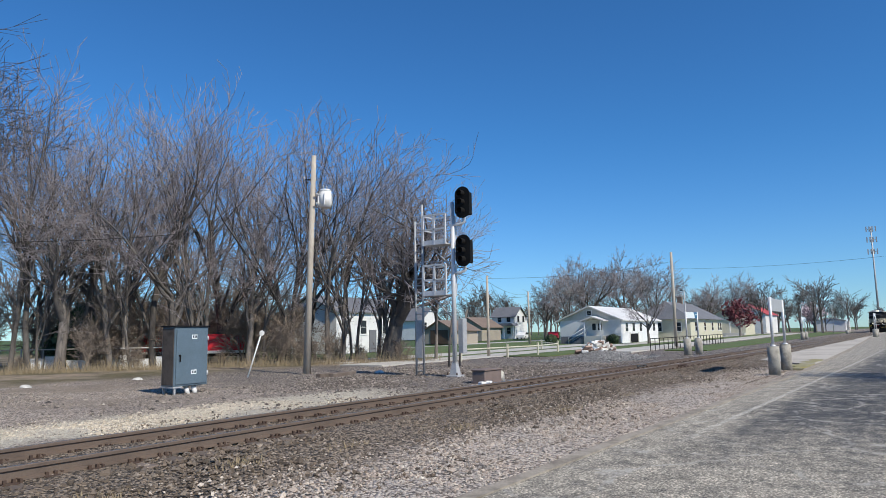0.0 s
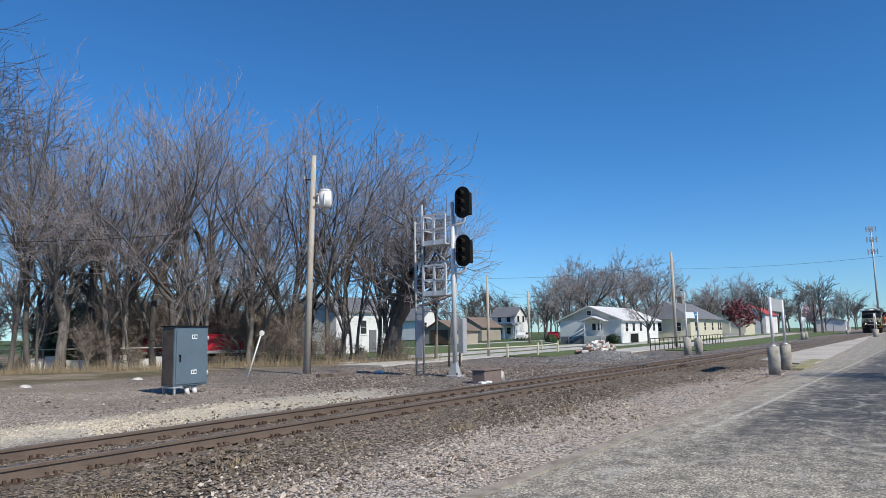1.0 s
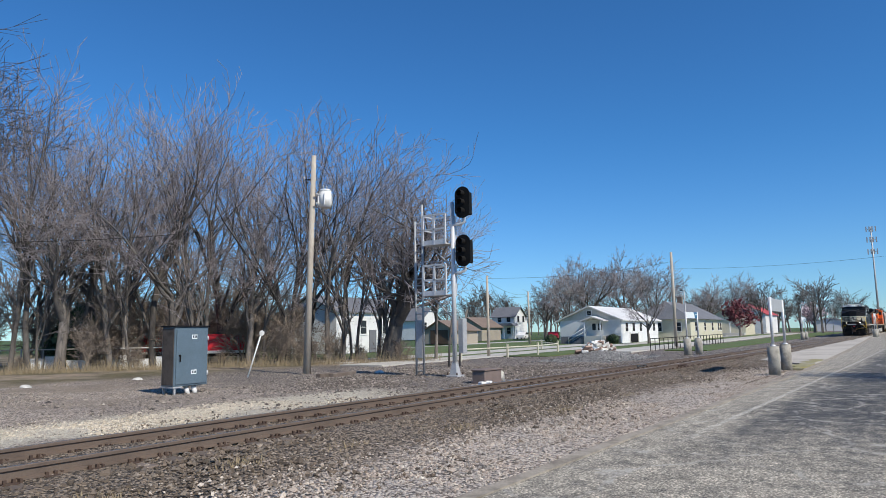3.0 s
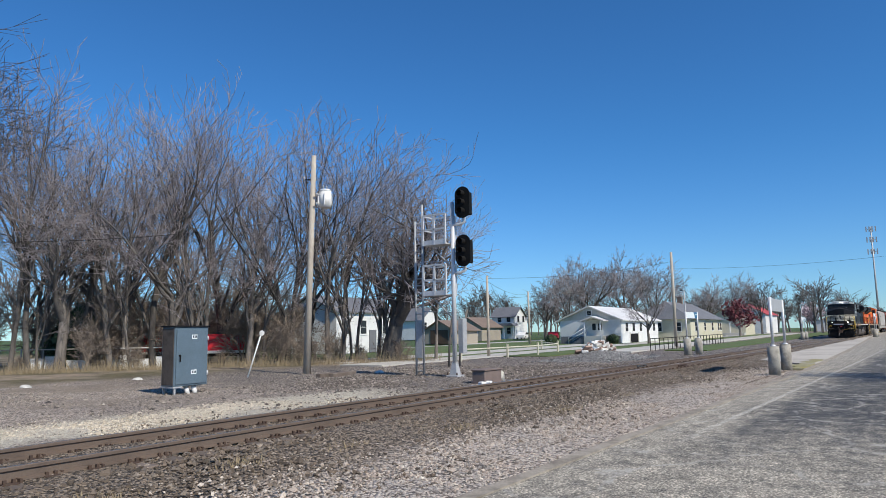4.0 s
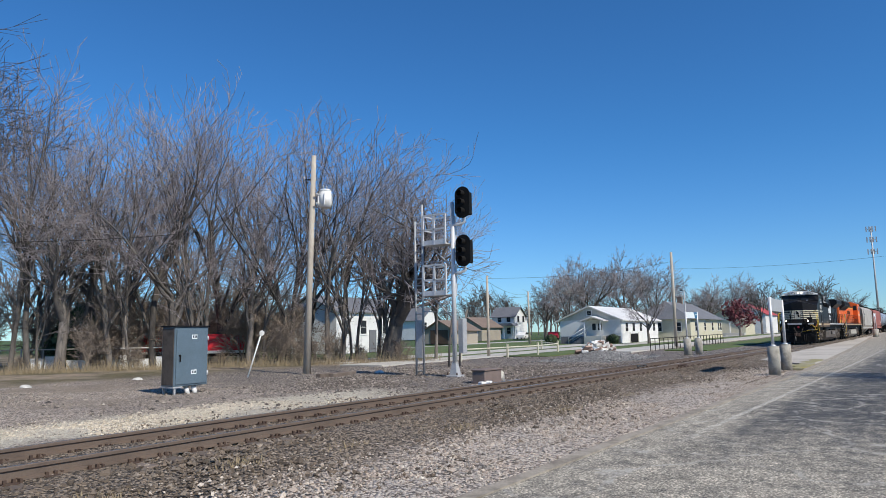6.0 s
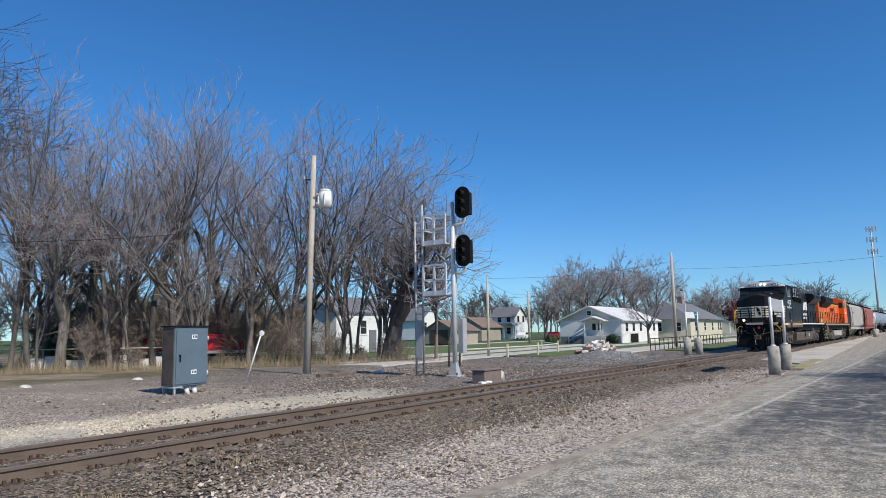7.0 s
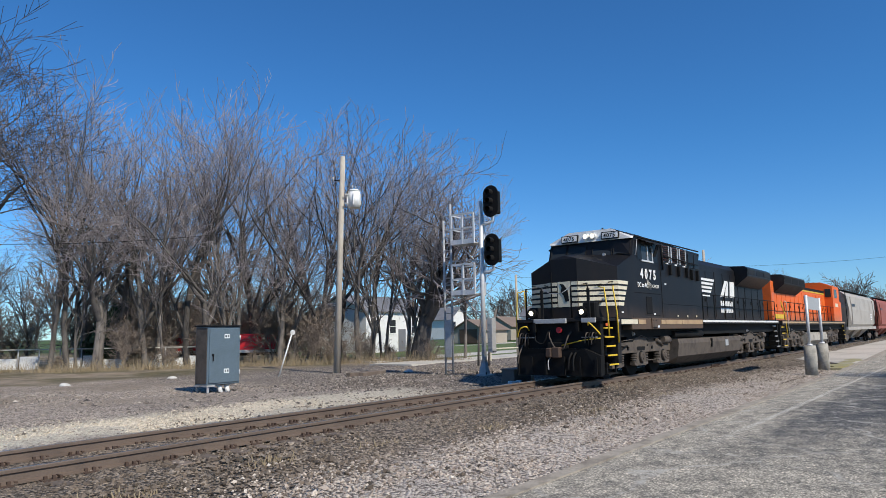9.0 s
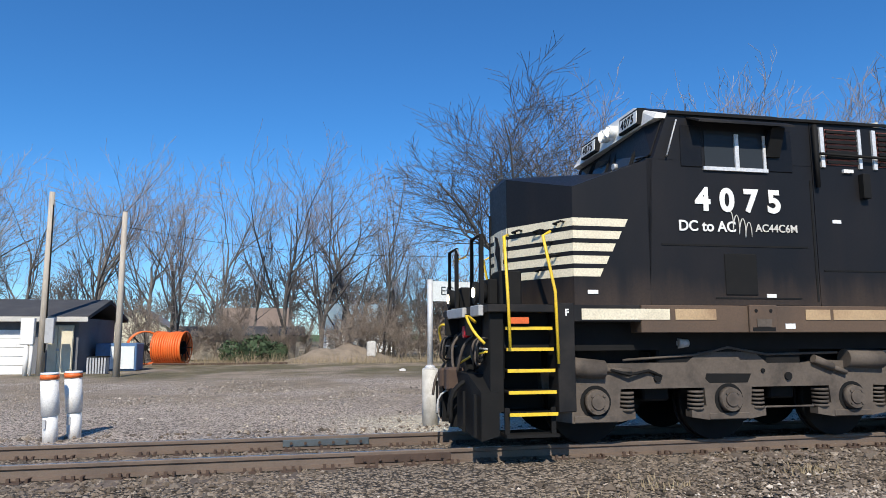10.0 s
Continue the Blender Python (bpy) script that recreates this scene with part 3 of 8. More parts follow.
def scatter_stones(name, count, size, mat, place, seed, label):
    """Crushed stones, each a lopsided lump of eight faces, laid on the ground."""
    r = np.random.RandomState(seed)
    octa = np.array([(1, 0, 0), (-1, 0, 0), (0, 1, 0), (0, -1, 0), (0, 0, 1), (0, 0, -1)], float)
    tri = np.array([(0, 2, 4), (2, 1, 4), (1, 3, 4), (3, 0, 4), (2, 0, 5), (1, 2, 5), (3, 1, 5), (0, 3, 5)])
    pts = place(r, count)
    n = len(pts)
    v = octa[None] * (0.6 + 0.8 * r.rand(n, 6, 1)) + 0.25 * (r.rand(n, 6, 3) - 0.5)
    s = size * np.exp(r.normal(0, 0.35, (n, 1, 1)))
    v = v * s * np.array([1.0, 1.0, 0.7])
    a = r.rand(n) * 6.283
    ca, sa = np.cos(a)[:, None], np.sin(a)[:, None]
    v = np.stack([v[..., 0] * ca - v[..., 1] * sa, v[..., 0] * sa + v[..., 1] * ca, v[..., 2]], -1)
    tilt = r.normal(0, 0.5, n)
    ct, st = np.cos(tilt)[:, None], np.sin(tilt)[:, None]
    v = np.stack([v[..., 0], v[..., 1] * ct - v[..., 2] * st, v[..., 1] * st + v[..., 2] * ct], -1)
    z = np.array([ground_z(x, y) for x, y in pts])
    v += np.concatenate([pts, z[:, None]], 1)[:, None, :]
    f = tri[None] + 6 * np.arange(n)[:, None, None]
    ob = mesh_from(name, v.reshape(-1, 3), f.reshape(-1, 3), [mat])
    return tagged(ob, label, "gravel", kind="stuff")

# ---- bare spring trees ----
class Wood:
    """Collects tapered round limbs as plain vertices and faces."""

    def __init__(self, least):
        self.v, self.f, self.i, self.least = [], [], [], least

    def limb(self, pts, radii, sides, mi=0):
        o, n = len(self.v), sides
        for k, (p, r) in enumerate(zip(pts, radii)):
            r = max(r, self.least)
            a = (pts[min(k + 1, len(pts) - 1)] - pts[max(k - 1, 0)]).normalized()
            u = a.orthogonal().normalized()
            w = a.cross(u)
            for j in range(n):
                t = 2 * math.pi * j / n
                self.v.append(tuple(p + (u * math.cos(t) + w * math.sin(t)) * r))
        for k in range(len(pts) - 1):
            for j in range(n):
                b, c = o + k * n + j, o + k * n + (j + 1) % n
                self.f.append((b, c, c + n, b + n))
                self.i.append(mi)


def sway(rng, d, amount):
    return (d + Vector((rng.uniform(-1, 1), rng.uniform(-1, 1), rng.uniform(-1, 1))) * amount).normalized()


def away(rng, d, angle):
    u = d.orthogonal().normalized()
    u.rotate(Matrix.Rotation(rng.uniform(0, 2 * math.pi), 3, d))
    return (d * math.cos(angle) + u * math.sin(angle)).normalized()


def grow(wood, rng, p, d, length, r, level, spec):
    """One branch and all that it bears. spec: per level, segments, sides, children, child length, angle, lift, wiggle."""
    segs, sides, kids, ratio, angle, lift, wig, first, taper = spec[level]
    pts, radii, dirs = [p.copy()], [r], [d.copy()]
    end = r * (0.45 if level == 0 else 0.25)
    for k in range(segs):
        d = sway(rng, d, wig)
        d = (d + Vector((0, 0, lift))).normalized()
        p = p + d * (length / segs)
        pts.append(p.copy())
        dirs.append(d.copy())
        radii.append(r + (end - r) * (k + 1) / segs)
    wood.limb(pts, radii, sides, 0 if level < len(spec) - 2 else 1)
    if level + 1 >= len(spec):
        return
    for c in range(kids):
        t = first + (1 - first) * (c + rng.random()) / kids
        if c == kids - 1:
            t = 1.0
        k = min(int(t * segs), segs - 1)
        q = pts[k].lerp(pts[k + 1], t * segs - k)
        rr = radii[k] + (radii[k + 1] - radii[k]) * (t * segs - k)
        grow(wood, rng, q, away(rng, dirs[k + 1], angle * rng.uniform(0.6, 1.3)), length * ratio * rng.uniform(0.75, 1.2) * (1 + taper * (0.5 - t)), rr * (rng.uniform(0.58, 0.85) if level == 0 else rng.uniform(0.5, 0.72)), level + 1, spec)


def tree_meshes(seed, height, trunk_part, radius, kind="tall", least=0.0085):
    """Trunk mesh and crown mesh of one tree that stands at the origin."""
    rng = random.Random(seed)
    wood = Wood(least)
    spec = {
        "tall": [(7, 7, 7, 0.9, 0.46, 0.0, 0.1, 0.22, 0.4), (7, 5, 6, 0.45, 0.6, 0.09, 0.2, 0.15, 0.45), (4, 4, 4, 0.55, 0.62, 0.09, 0.24, 0.15, 0.3), (3, 3, 3, 0.5, 0.55, 0.08, 0.24, 0.15, 0.2), (1, 3, 0, 0, 0, 0.06, 0.1, 0, 0)],
        "old": [(5, 11, 7, 1.7, 0.75, 0.02, 0.1, 0.6, 0.0), (8, 7, 8, 0.5, 0.7, 0.06, 0.22, 0.15, 0.4), (5, 4, 7, 0.5, 0.7, 0.04, 0.24, 0.15, 0.3), (3, 3, 6, 0.55, 0.65, 0.03, 0.22, 0.15, 0.2), (1, 3, 0, 0, 0, 0.0, 0.2, 0, 0)],
        "wide": [(4, 9, 6, 1.3, 0.7, 0.02, 0.08, 0.55, 0.0), (7, 6, 7, 0.5, 0.75, 0.05, 0.16, 0.25, 0.4), (5, 4, 7, 0.55, 0.7, 0.03, 0.2, 0.25, 0.3), (3, 3, 6, 0.55, 0.65, 0.02, 0.22, 0.2, 0.2), (1, 3, 0, 0, 0, 0.0, 0.2, 0, 0)],
        "big": [(6, 10, 6, 1.0, 0.6, 0.0, 0.03, 0.82, 0.0), (8, 6, 11, 0.5, 0.7, 0.05, 0.2, 0.25, 0.45), (5, 4, 8, 0.55, 0.62, 0.05, 0.22, 0.15, 0.3), (3, 3, 6, 0.55, 0.6, 0.03, 0.22, 0.1, 0.2), (1, 3, 0, 0, 0, 0.0, 0.2, 0, 0)],
        "shrub": [(3, 3, 5, 0.7, 0.5, 0.04, 0.15, 0.2, 0.3), (3, 3, 6, 0.55, 0.65, 0.03, 0.2, 0.2, 0.3), (2, 3, 6, 0.55, 0.7, 0.02, 0.25, 0.1, 0.2), (1, 3, 0, 0, 0, 0.0, 0.2, 0, 0)],
        "far": [(3, 4, 7, 0.8, 0.5, 0.03, 0.1, 0.4, 0.3), (3, 3, 6, 0.5, 0.65, 0.05, 0.18, 0.2, 0.3), (1, 3, 5, 0.6, 0.65, 0.03, 0.2, 0.2, 0.2), (1, 3, 0, 0, 0, 0, 0.2, 0, 0)],
    }[kind]
    stems = 1 if kind != "shrub" else 5
    for s in range(stems):
        d = Vector((rng.uniform(-0.06, 0.06), rng.uniform(-0.06, 0.06), 1)) if stems == 1 else Vector((rng.uniform(-0.7, 0.7), rng.uniform(-0.7, 0.7), 1))
        o = Vector((0, 0, -0.15)) if stems == 1 else Vector((rng.uniform(-0.6, 0.6), rng.uniform(-0.6, 0.6), -0.1))
        grow(wood, rng, o, d.normalized(), trunk_part if stems == 1 else trunk_part * rng.uniform(0.7, 1.2), radius, 0, spec)
    top = sorted(v[2] for v in wood.v)[int(len(wood.v) * 0.995)]
    k = height / top
    v = [(x * k, y * k, z * k if z > 0 else z) for x, y, z in wood.v]
    n0 = spec[0][1] * spec[0][0] if stems == 1 else 0  # faces of the trunk come first
    return v, wood.f, wood.i, n0


def tree_thing(name, label, category, seed, height, trunk_part, radius, kind, twig=None, least=0.0085):
    v, f, i, n0 = tree_meshes(seed, height, trunk_part, radius, kind, least)
    t = empty(name, None, label, category)
    twig = twig or M["twig"]
    if n0:
        used = sorted({a for g in f[:n0] for a in g})
        m = {a: k for k, a in enumerate(used)}
        mesh_from("trunk", [v[a] for a in used], [tuple(m[a] for a in g) for g in f[:n0]], [M["bark"]], t, True)
    used = sorted({a for g in f[n0:] for a in g})
    m = {a: k for k, a in enumerate(used)}
    mesh_from("crown", [v[a] for a in used], [tuple(m[a] for a in g) for g in f[n0:]], [M["limb"] if kind != "shrub" else M["brush"], twig], t, True, i[n0:])
    return t


def plant(protos, spots, seed):
    """Sets copies of the prototypes at the spots (x, y, height); each prototype is used first for itself."""
    rng = random.Random(seed)
    fresh = {id(p): True for p, _ in protos}
    for k, (x, y, hgt) in enumerate(spots):
        p, h0 = protos[k % len(protos)]
        s = hgt / h0
        m = Matrix.Translation((x, y, ground_z(x, y) - 0.02)) @ pose(0, 0, 0, 0, 0, rng.uniform(0, 360))
        if fresh.pop(id(p), False):
            o = p
            o.matrix_basis = m
        else:
            o = copy_thing(p, m)
        w = s * rng.uniform(0.92, 1.1)
        o.scale = (w, w, s)


def build_trees():
    tall = [(tree_thing("tree", "leafless grey-barked tree with reddish budding twigs", "tree", seed, 14.0, 6.4, 0.1 + 0.012 * k, "tall"), 14.0) for k, seed in enumerate((18, 46, 57, 22, 58, 32))]
    for t, _ in tall:
        t["group"] = "trees along the yard"
    rng = random.Random(7)
    spots = []
    # the grove, from the yard's corner to the street
    for k in range(14):
        u = k / 13
        spots.append((19.0 + 16.5 * u + rng.uniform(-0.8, 0.8), 42.5 - 13.5 * u + rng.uniform(-1.0, 1.0), 18.4 - 2.9 * u + rng.uniform(-1.4, 0.5)))
    for k in range(5):
        u = k / 4
        spots.append((22.5 + 16 * u + rng.uniform(-1.2, 1.2), 46.5 - 13.5 * u + rng.uniform(-1.5, 1.5), 19.4 - 4.6 * u + rng.uniform(-1.5, 0.8)))
    for k in range(6):
        u = k / 5
        spots.append((19.5 + 16.0 * u + rng.uniform(-1.0, 1.0), 40.6 - 13.2 * u + rng.uniform(-0.8, 0.8), rng.uniform(7.5, 11.0)))
    spots += [(34.3, 31.0, 15.6), (36.8, 28.6, 14.4), (38.8, 26.4, 12.4)]
    # behind the yard on the other side
    for k in range(17):
        u = k / 16
        spots.append((-24 + 34 * u + rng.uniform(-1.2, 1.2), 53 + 4 * math.sin(k * 2.1) + rng.uniform(-1, 1), 14.5 + rng.uniform(-4.0, 2.0)))
    for k in range(9):
        u = k / 8
        spots.append((4.0 + 17.0 * u + rng.uniform(-0.8, 0.8), 57.0 - 4.0 * u + rng.uniform(-2, 2), rng.uniform(8.5, 12.0)))
    plant(tall, spots, 3)
    big = tree_thing("tree", "tall spreading bare tree with a forked trunk", "tree", 93, 18.8, 7.8, 0.42, "big", M["limb"], 0.011)
    # second spot is an unseen tree, added to cast limb shadows on the lot
    plant([(big, 18.8)], [(13.4, 43.0, 17.2), (26.0, -6.2, 8.8)], 2)
    big.scale.x, big.scale.y = big.scale.x * 1.28, big.scale.y * 1.28
    wide = [(tree_thing("tree", "broad bare tree with a forked trunk and wide crown", "tree", 40 + k, 15.0, 4.4, 0.3, "wide"), 15.0) for k in range(2)]
    plant(wide, [(20.5, 40.0, 13.0), (25.6, 36.6, 11.5), (29.8, 34.6, 11.5), (23.0, 41.5, 13.0), (79.0, 24.0, 7.0)], 9)
    street = [(tree_thing("tree", "dense round-headed bare tree behind the houses", "tree", 44 + k, 14.0, 4.2, 0.3, "wide", None, 0.014), 14.0) for k in range(2)]
    plant(street, [(118.0, 40.0, 15.0), (109.0, 42.0, 13.5), (123.0, 36.0, 14.0), (128.0, 60.0, 12.5), (150.0, 33.0, 12.0), (162.0, 29.0, 13.0), (113.0, 45.0, 14.0), (104.0, 44.0, 11.5)], 11)
    old = tree_thing("tree", "old gnarled tree with a thick dark forked trunk", "tree", 47, 11.0, 2.6, 0.52, "old")
    plant([(old, 11.0)], [(35.6, 27.8, 11.2)], 4)
    shrub = [(tree_thing("shrub", "leafless tangle of thin brown brush", "shrub", 70 + k, 3.2, 1.6, 0.03, "shrub", M["brush"]), 3.2) for k in range(4)]
    spots = []
    for k in range(30):
        u = k / 29
        spots.append((18.5 + 18 * u + rng.uniform(-1, 1), 41.2 - 14.6 * u + rng.uniform(-0.9, 2.2), rng.uniform(1.0, 3.6) * (1.0 - 0.4 * u)))
    for k in range(22):
        u = k / 29
        spots.append((24 + 21 * u + rng.uniform(-1, 1), 50 - 13 * u + rng.uniform(-1.5, 2.5), rng.uniform(3.5, 6.5)))
    for k in range(26):
        u = k / 25
        spots.append((-20 + 41 * u + rng.uniform(-1, 1), 47.5 + rng.uniform(-1, 3), rng.uniform(1.8, 4.5)))
    for k in range(16):
        u = k / 15
        spots.append((21.0 + 12 * u + rng.uniform(-1, 1), 43.5 - 9.5 * u + rng.uniform(-1, 1), rng.uniform(3.5, 6.0)))
    for k in range(14):
        u = k / 13
        spots.append((5.0 + 16.0 * u + rng.uniform(-0.6, 0.6), 52.0 - 3.0 * u + rng.uniform(-1.5, 1.5), rng.uniform(3.0, 5.5)))
    # gaps in the brush, where the trailer and the fence show through
    gap = lambda x, y: 33.0 < math.degrees(math.atan2(x, y)) < 39.5 and math.hypot(x, y) < 49 or 23.0 < math.degrees(math.atan2(x, y)) < 29.5 and math.hypot(x, y) < 53
    spots = [p for k, p in enumerate(spots) if not gap(p[0], p[1]) or k % 5 == 0]
    plant(shrub, spots, 5)
    ever = stand("evergreen", 24.6, 46.2, "dark green cedar among the bare trees", "evergreen tree")
    for dz, r in ((0.0, 1.7), (1.5, 1.4), (2.9, 0.9)):
        c = empty("clump")
        c.parent, c.location = ever, (0.3 * dz, 0, dz)
        leafball(c, r, 1100)
    plum = tree_thing("tree", "small tree covered in dark red spring blossom", "tree", 90, 6.0, 2.0, 0.12, "far")
    plant([(plum, 6.0)], [(126.0, 22.5, 6.5)], 1)
    blossom(plum, 6.0, (0.2, 0.055, 0.065), 1800)
    pear = tree_thing("tree", "small tree in white spring blossom", "tree", 91, 6.0, 2.0, 0.12, "far")
    plant([(pear, 6.0)], [(190.0, 17.0, 7.5)], 1)
    blossom(pear, 6.0, (0.62, 0.5, 0.52), 1200)
    far_woods()


def blossom(tree, height, color, n):
    r = np.random.RandomState(n + int(color[0] * 100))
    crown = [c for c in tree.children if c.name.startswith("crown")][0]
    v0 = np.array([tuple(v.co) for v in crown.data.vertices])
    v0 = v0[v0[:, 2] > height * 0.3]
    p = v0[r.randint(0, len(v0), n)] + r.normal(0, 0.12, (n, 3))
    a, b = r.normal(0, 0.11, (n, 3)), r.normal(0, 0.11, (n, 3))
    v = np.stack([p + a, p + b, p - a, p - b], 1).reshape(-1, 3)
    mesh_from("blossom", v, np.arange(4 * n).reshape(n, 4), [worn("blossom_petals", color, None, 0.9)], tree)


def far_woods():
    """The belt of bare woods round the horizon, in one mesh."""
    kinds = []
    for k in range(4):
        v, f, i, n0 = tree_meshes(200 + k, 12.0, 5.0, 0.22, "far", 0.03)
        kinds.append((np.array(v), np.array(f)))
    r = np.random.RandomState(12)
    V, F, o = [], [], 0
    for k in range(220):
        az = math.radians(-60 + 152 * (k + r.rand()) / 150) if k < 150 else math.radians(58 + 32 * (k - 150 + r.rand()) / 70)
        d = r.uniform(150, 330) if math.degrees(az) > 40 else r.uniform(90, 180)
        x, y = math.sin(az) * d, math.cos(az) * d
        if abs(y - track_y(x)) < 7:
            continue
        v, f = kinds[k % 4]
        s, t = r.uniform(0.75, 1.2), r.rand() * 6.28
        q = np.stack([v[:, 0] * math.cos(t) - v[:, 1] * math.sin(t), v[:, 0] * math.sin(t) + v[:, 1] * math.cos(t), v[:, 2]], 1) * s
        V.append(q + np.array([x, y, ground_z(x, y)]))
        F.append(f + o)
        o += len(v)
    ob = mesh_from("far_woods", np.concatenate(V), np.concatenate(F), [M["limb"]])
    tagged(ob, "belt of bare brown woods along the horizon", "woods", kind="stuff")

# ---- the train ----
def along(t):
    """How far along the track the leading engine's mark is at t seconds."""
    return 4.23 + 16.157 * (10 - t) + 0.01154 * (10 - t) ** 2


def car_pose(t, x0, xa, xb):
    """The pose of a car whose own zero lies x0 behind the mark and whose bogies lie at xa and xb on it."""
    s = along(t) + x0
    a, b = Vector((s + xa, track_y(s + xa), 0.04)), Vector((s + xb, track_y(s + xb), 0.04))
    d = (b - a).normalized()
    o = a - d * xa
    return pose(o.x, o.y, o.z, 0, 0, math.degrees(math.atan2(d.y, d.x)))


CARS, WHEELS = [], []


def rolling(thing, x0, xa, xb):
    CARS.append((thing, x0, xa, xb))
    thing.matrix_world = car_pose(0, x0, xa, xb)


def wheelset(parent, x, r, mat):
    bm = B()
    for s in (-1, 1):
        tube(bm, (0, s * 0.68, 0), (0, s * 0.82, 0), r, r, 28)
        tube(bm, (0, s * 0.655, 0), (0, s * 0.68, 0), r + 0.03, r + 0.03, 28)
        tube(bm, (0, s * 0.82, 0), (0, s * 0.9, 0), 0.17, 0.15, 14)
        for k in range(5):
            a = k * 2 * math.pi / 5
            tube(bm, (math.cos(a) * r * 0.62, s * 0.82, math.sin(a) * r * 0.62), (math.cos(a) * r * 0.62, s * 0.826, math.sin(a) * r * 0.62), 0.06, 0.06, 8)
    tube(bm, (0, -0.68, 0), (0, 0.68, 0), 0.09, 0.09, 12)
    ob = part("wheelset", bm, mat, parent)
    ob.location = (x, 0, r)
    WHEELS.append((ob, x, r))
    return ob


def six_wheel_truck(parent, axles, mat):
    """A three-axle engine bogie: two side frames, journal boxes, springs, brake rigging, wheels."""
    a, b, c = axles
    lo, hi = a - 0.75, c + 0.75
    for s in (-1, 1):
        y0, y1 = (s * 1.0, s * 1.16)
        out = [(lo, 0.98), (lo + 0.25, 1.06), (a + 0.75, 1.08), (b - 0.6, 1.08), (b - 0.42, 1.22), (b + 0.42, 1.22), (b + 0.62, 1.06), (c - 0.7, 1.06), (c - 0.5, 1.1), (hi - 0.1, 1.05), (hi, 0.9),
               (hi - 0.05, 0.72)]
        for x in (c, b, a):
            out += [(x + 0.36, 0.74), (x + 0.34, 0.5), (x + 0.56, 0.44), (x + 0.56, 0.35), (x + 0.3, 0.31), (x - 0.3, 0.31), (x - 0.56, 0.35), (x - 0.56, 0.44), (x - 0.34, 0.5), (x - 0.36, 0.74)]
        out += [(lo + 0.02, 0.74)]
        frame_ob = part("truck_frame", prism(B(), out, y0, y1, "y"), mat, parent)
        for x in axles:
            bm = tube(B(), (x, s * 1.16, 0.58), (x, s * 1.25, 0.58), 0.17, 0.155, 18)
            tube(bm, (x, s * 1.25, 0.58), (x, s * 1.27, 0.58), 0.1, 0.09, 12)
            for k in range(4):
                ang = k * math.pi / 2 + 0.78
                tube(bm, (x + 0.12 * math.cos(ang), s * 1.24, 0.58 + 0.12 * math.sin(ang)), (x + 0.12 * math.cos(ang), s * 1.265, 0.58 + 0.12 * math.sin(ang)), 0.018, 0.018, 6)
            part("journal_box", bm, M["truck"], frame_ob)
            # flat dark disc paints the shaded recess round the bearing cap
            part("journal_seat", tube(B(), (x, s * 1.155, 0.58), (x, s * 1.166, 0.58), 0.215, 0.215, 20), M["dark"], frame_ob)
            part("wear_plate", box(B(), x - 0.3, x + 0.3, min(s * 1.15, s * 1.175), max(s * 1.15, s * 1.175), 0.315, 0.4, 0.008), mat, frame_ob)
            for dx in (-0.46, 0.46):
                bm = B()
                for k in range(5):
                    tube(bm, (x + dx, s * 1.09, 0.45 + k * 0.055), (x + dx, s * 1.09, 0.48 + k * 0.055), 0.11, 0.11, 12)
                part("spring", bm, mat, frame_ob)
        # flat dark plate paints the shade inside the slot over the middle axle
        part("frame_slot", prism(B(), [(b - 0.34, 0.86), (b - 0.28, 0.8), (b + 0.3, 0.8), (b + 0.36, 0.92), (b - 0.32, 0.93)], min(s * 1.15, s * 1.164), max(s * 1.15, s * 1.164), "y"), M["dark"], frame_ob)
        part("hose_run", pipe(B(), [(a + 0.2, s * 1.2, 1.0), (a + 0.45, s * 1.24, 0.93), (a + 0.75, s * 1.2, 0.98), (a + 0.95, s * 1.17, 0.9)], 0.022, 6), M["dark"], frame_ob)
        part("damper", tube(tube(B(), (c - 0.62, s * 1.2, 1.12), (c - 0.32, s * 1.2, 1.0), 0.06, 0.06, 10), (c - 0.32, s * 1.2, 1.0), (c - 0.1, s * 1.2, 0.92), 0.035, 0.035, 8), mat, frame_ob)
        part("valve", box(tube(B(), (b - 0.75, s * 1.2, 1.34), (b - 0.6, s * 1.2, 1.34), 0.07, 0.05, 10), b - 0.78, b - 0.57, min(s * 1.12, s * 1.2), max(s * 1.12, s * 1.2), 1.3, 1.38, 0.01), M["galv"], frame_ob)
        for x in (a + 0.95, c - 0.95):
            part("bracket", tube(B(), (x - 0.06, s * 1.16, 0.88), (x - 0.06, s * 1.19, 0.88), 0.055, 0.055, 10), M["dark"], frame_ob)
            bm = tube(B(), (x - 0.45, s * 1.16, 0.96), (x - 0.45, s * 1.18, 0.96), 0.03, 0.03, 8)
            part("bracket", bm, M["dark"], frame_ob)
        bm = tube(B(), (a - 0.62, s * 1.18, 1.06), (a + 0.12, s * 1.18, 1.0), 0.14, 0.12, 16)
        tube(bm, (a + 0.12, s * 1.18, 1.0), (a + 0.5, s * 1.2, 0.98), 0.035, 0.035, 8)
        part("brake_cylinder", bm, mat, frame_ob)
        bm = tube(B(), (c - 0.1, s * 1.18, 1.12), (c + 0.5, s * 1.18, 1.1), 0.13, 0.13, 16)
        part("brake_cylinder", bm, mat, frame_ob)
        bm = pipe(B(), [(a + 0.4, s * 1.17, 1.12), (b - 0.5, s * 1.17, 1.18), (b, s * 1.2, 1.28), (b + 0.6, s * 1.17, 1.18), (c - 0.2, s * 1.17, 1.2)], 0.018, 6)
        part("sand_pipe", bm, mat, frame_ob)
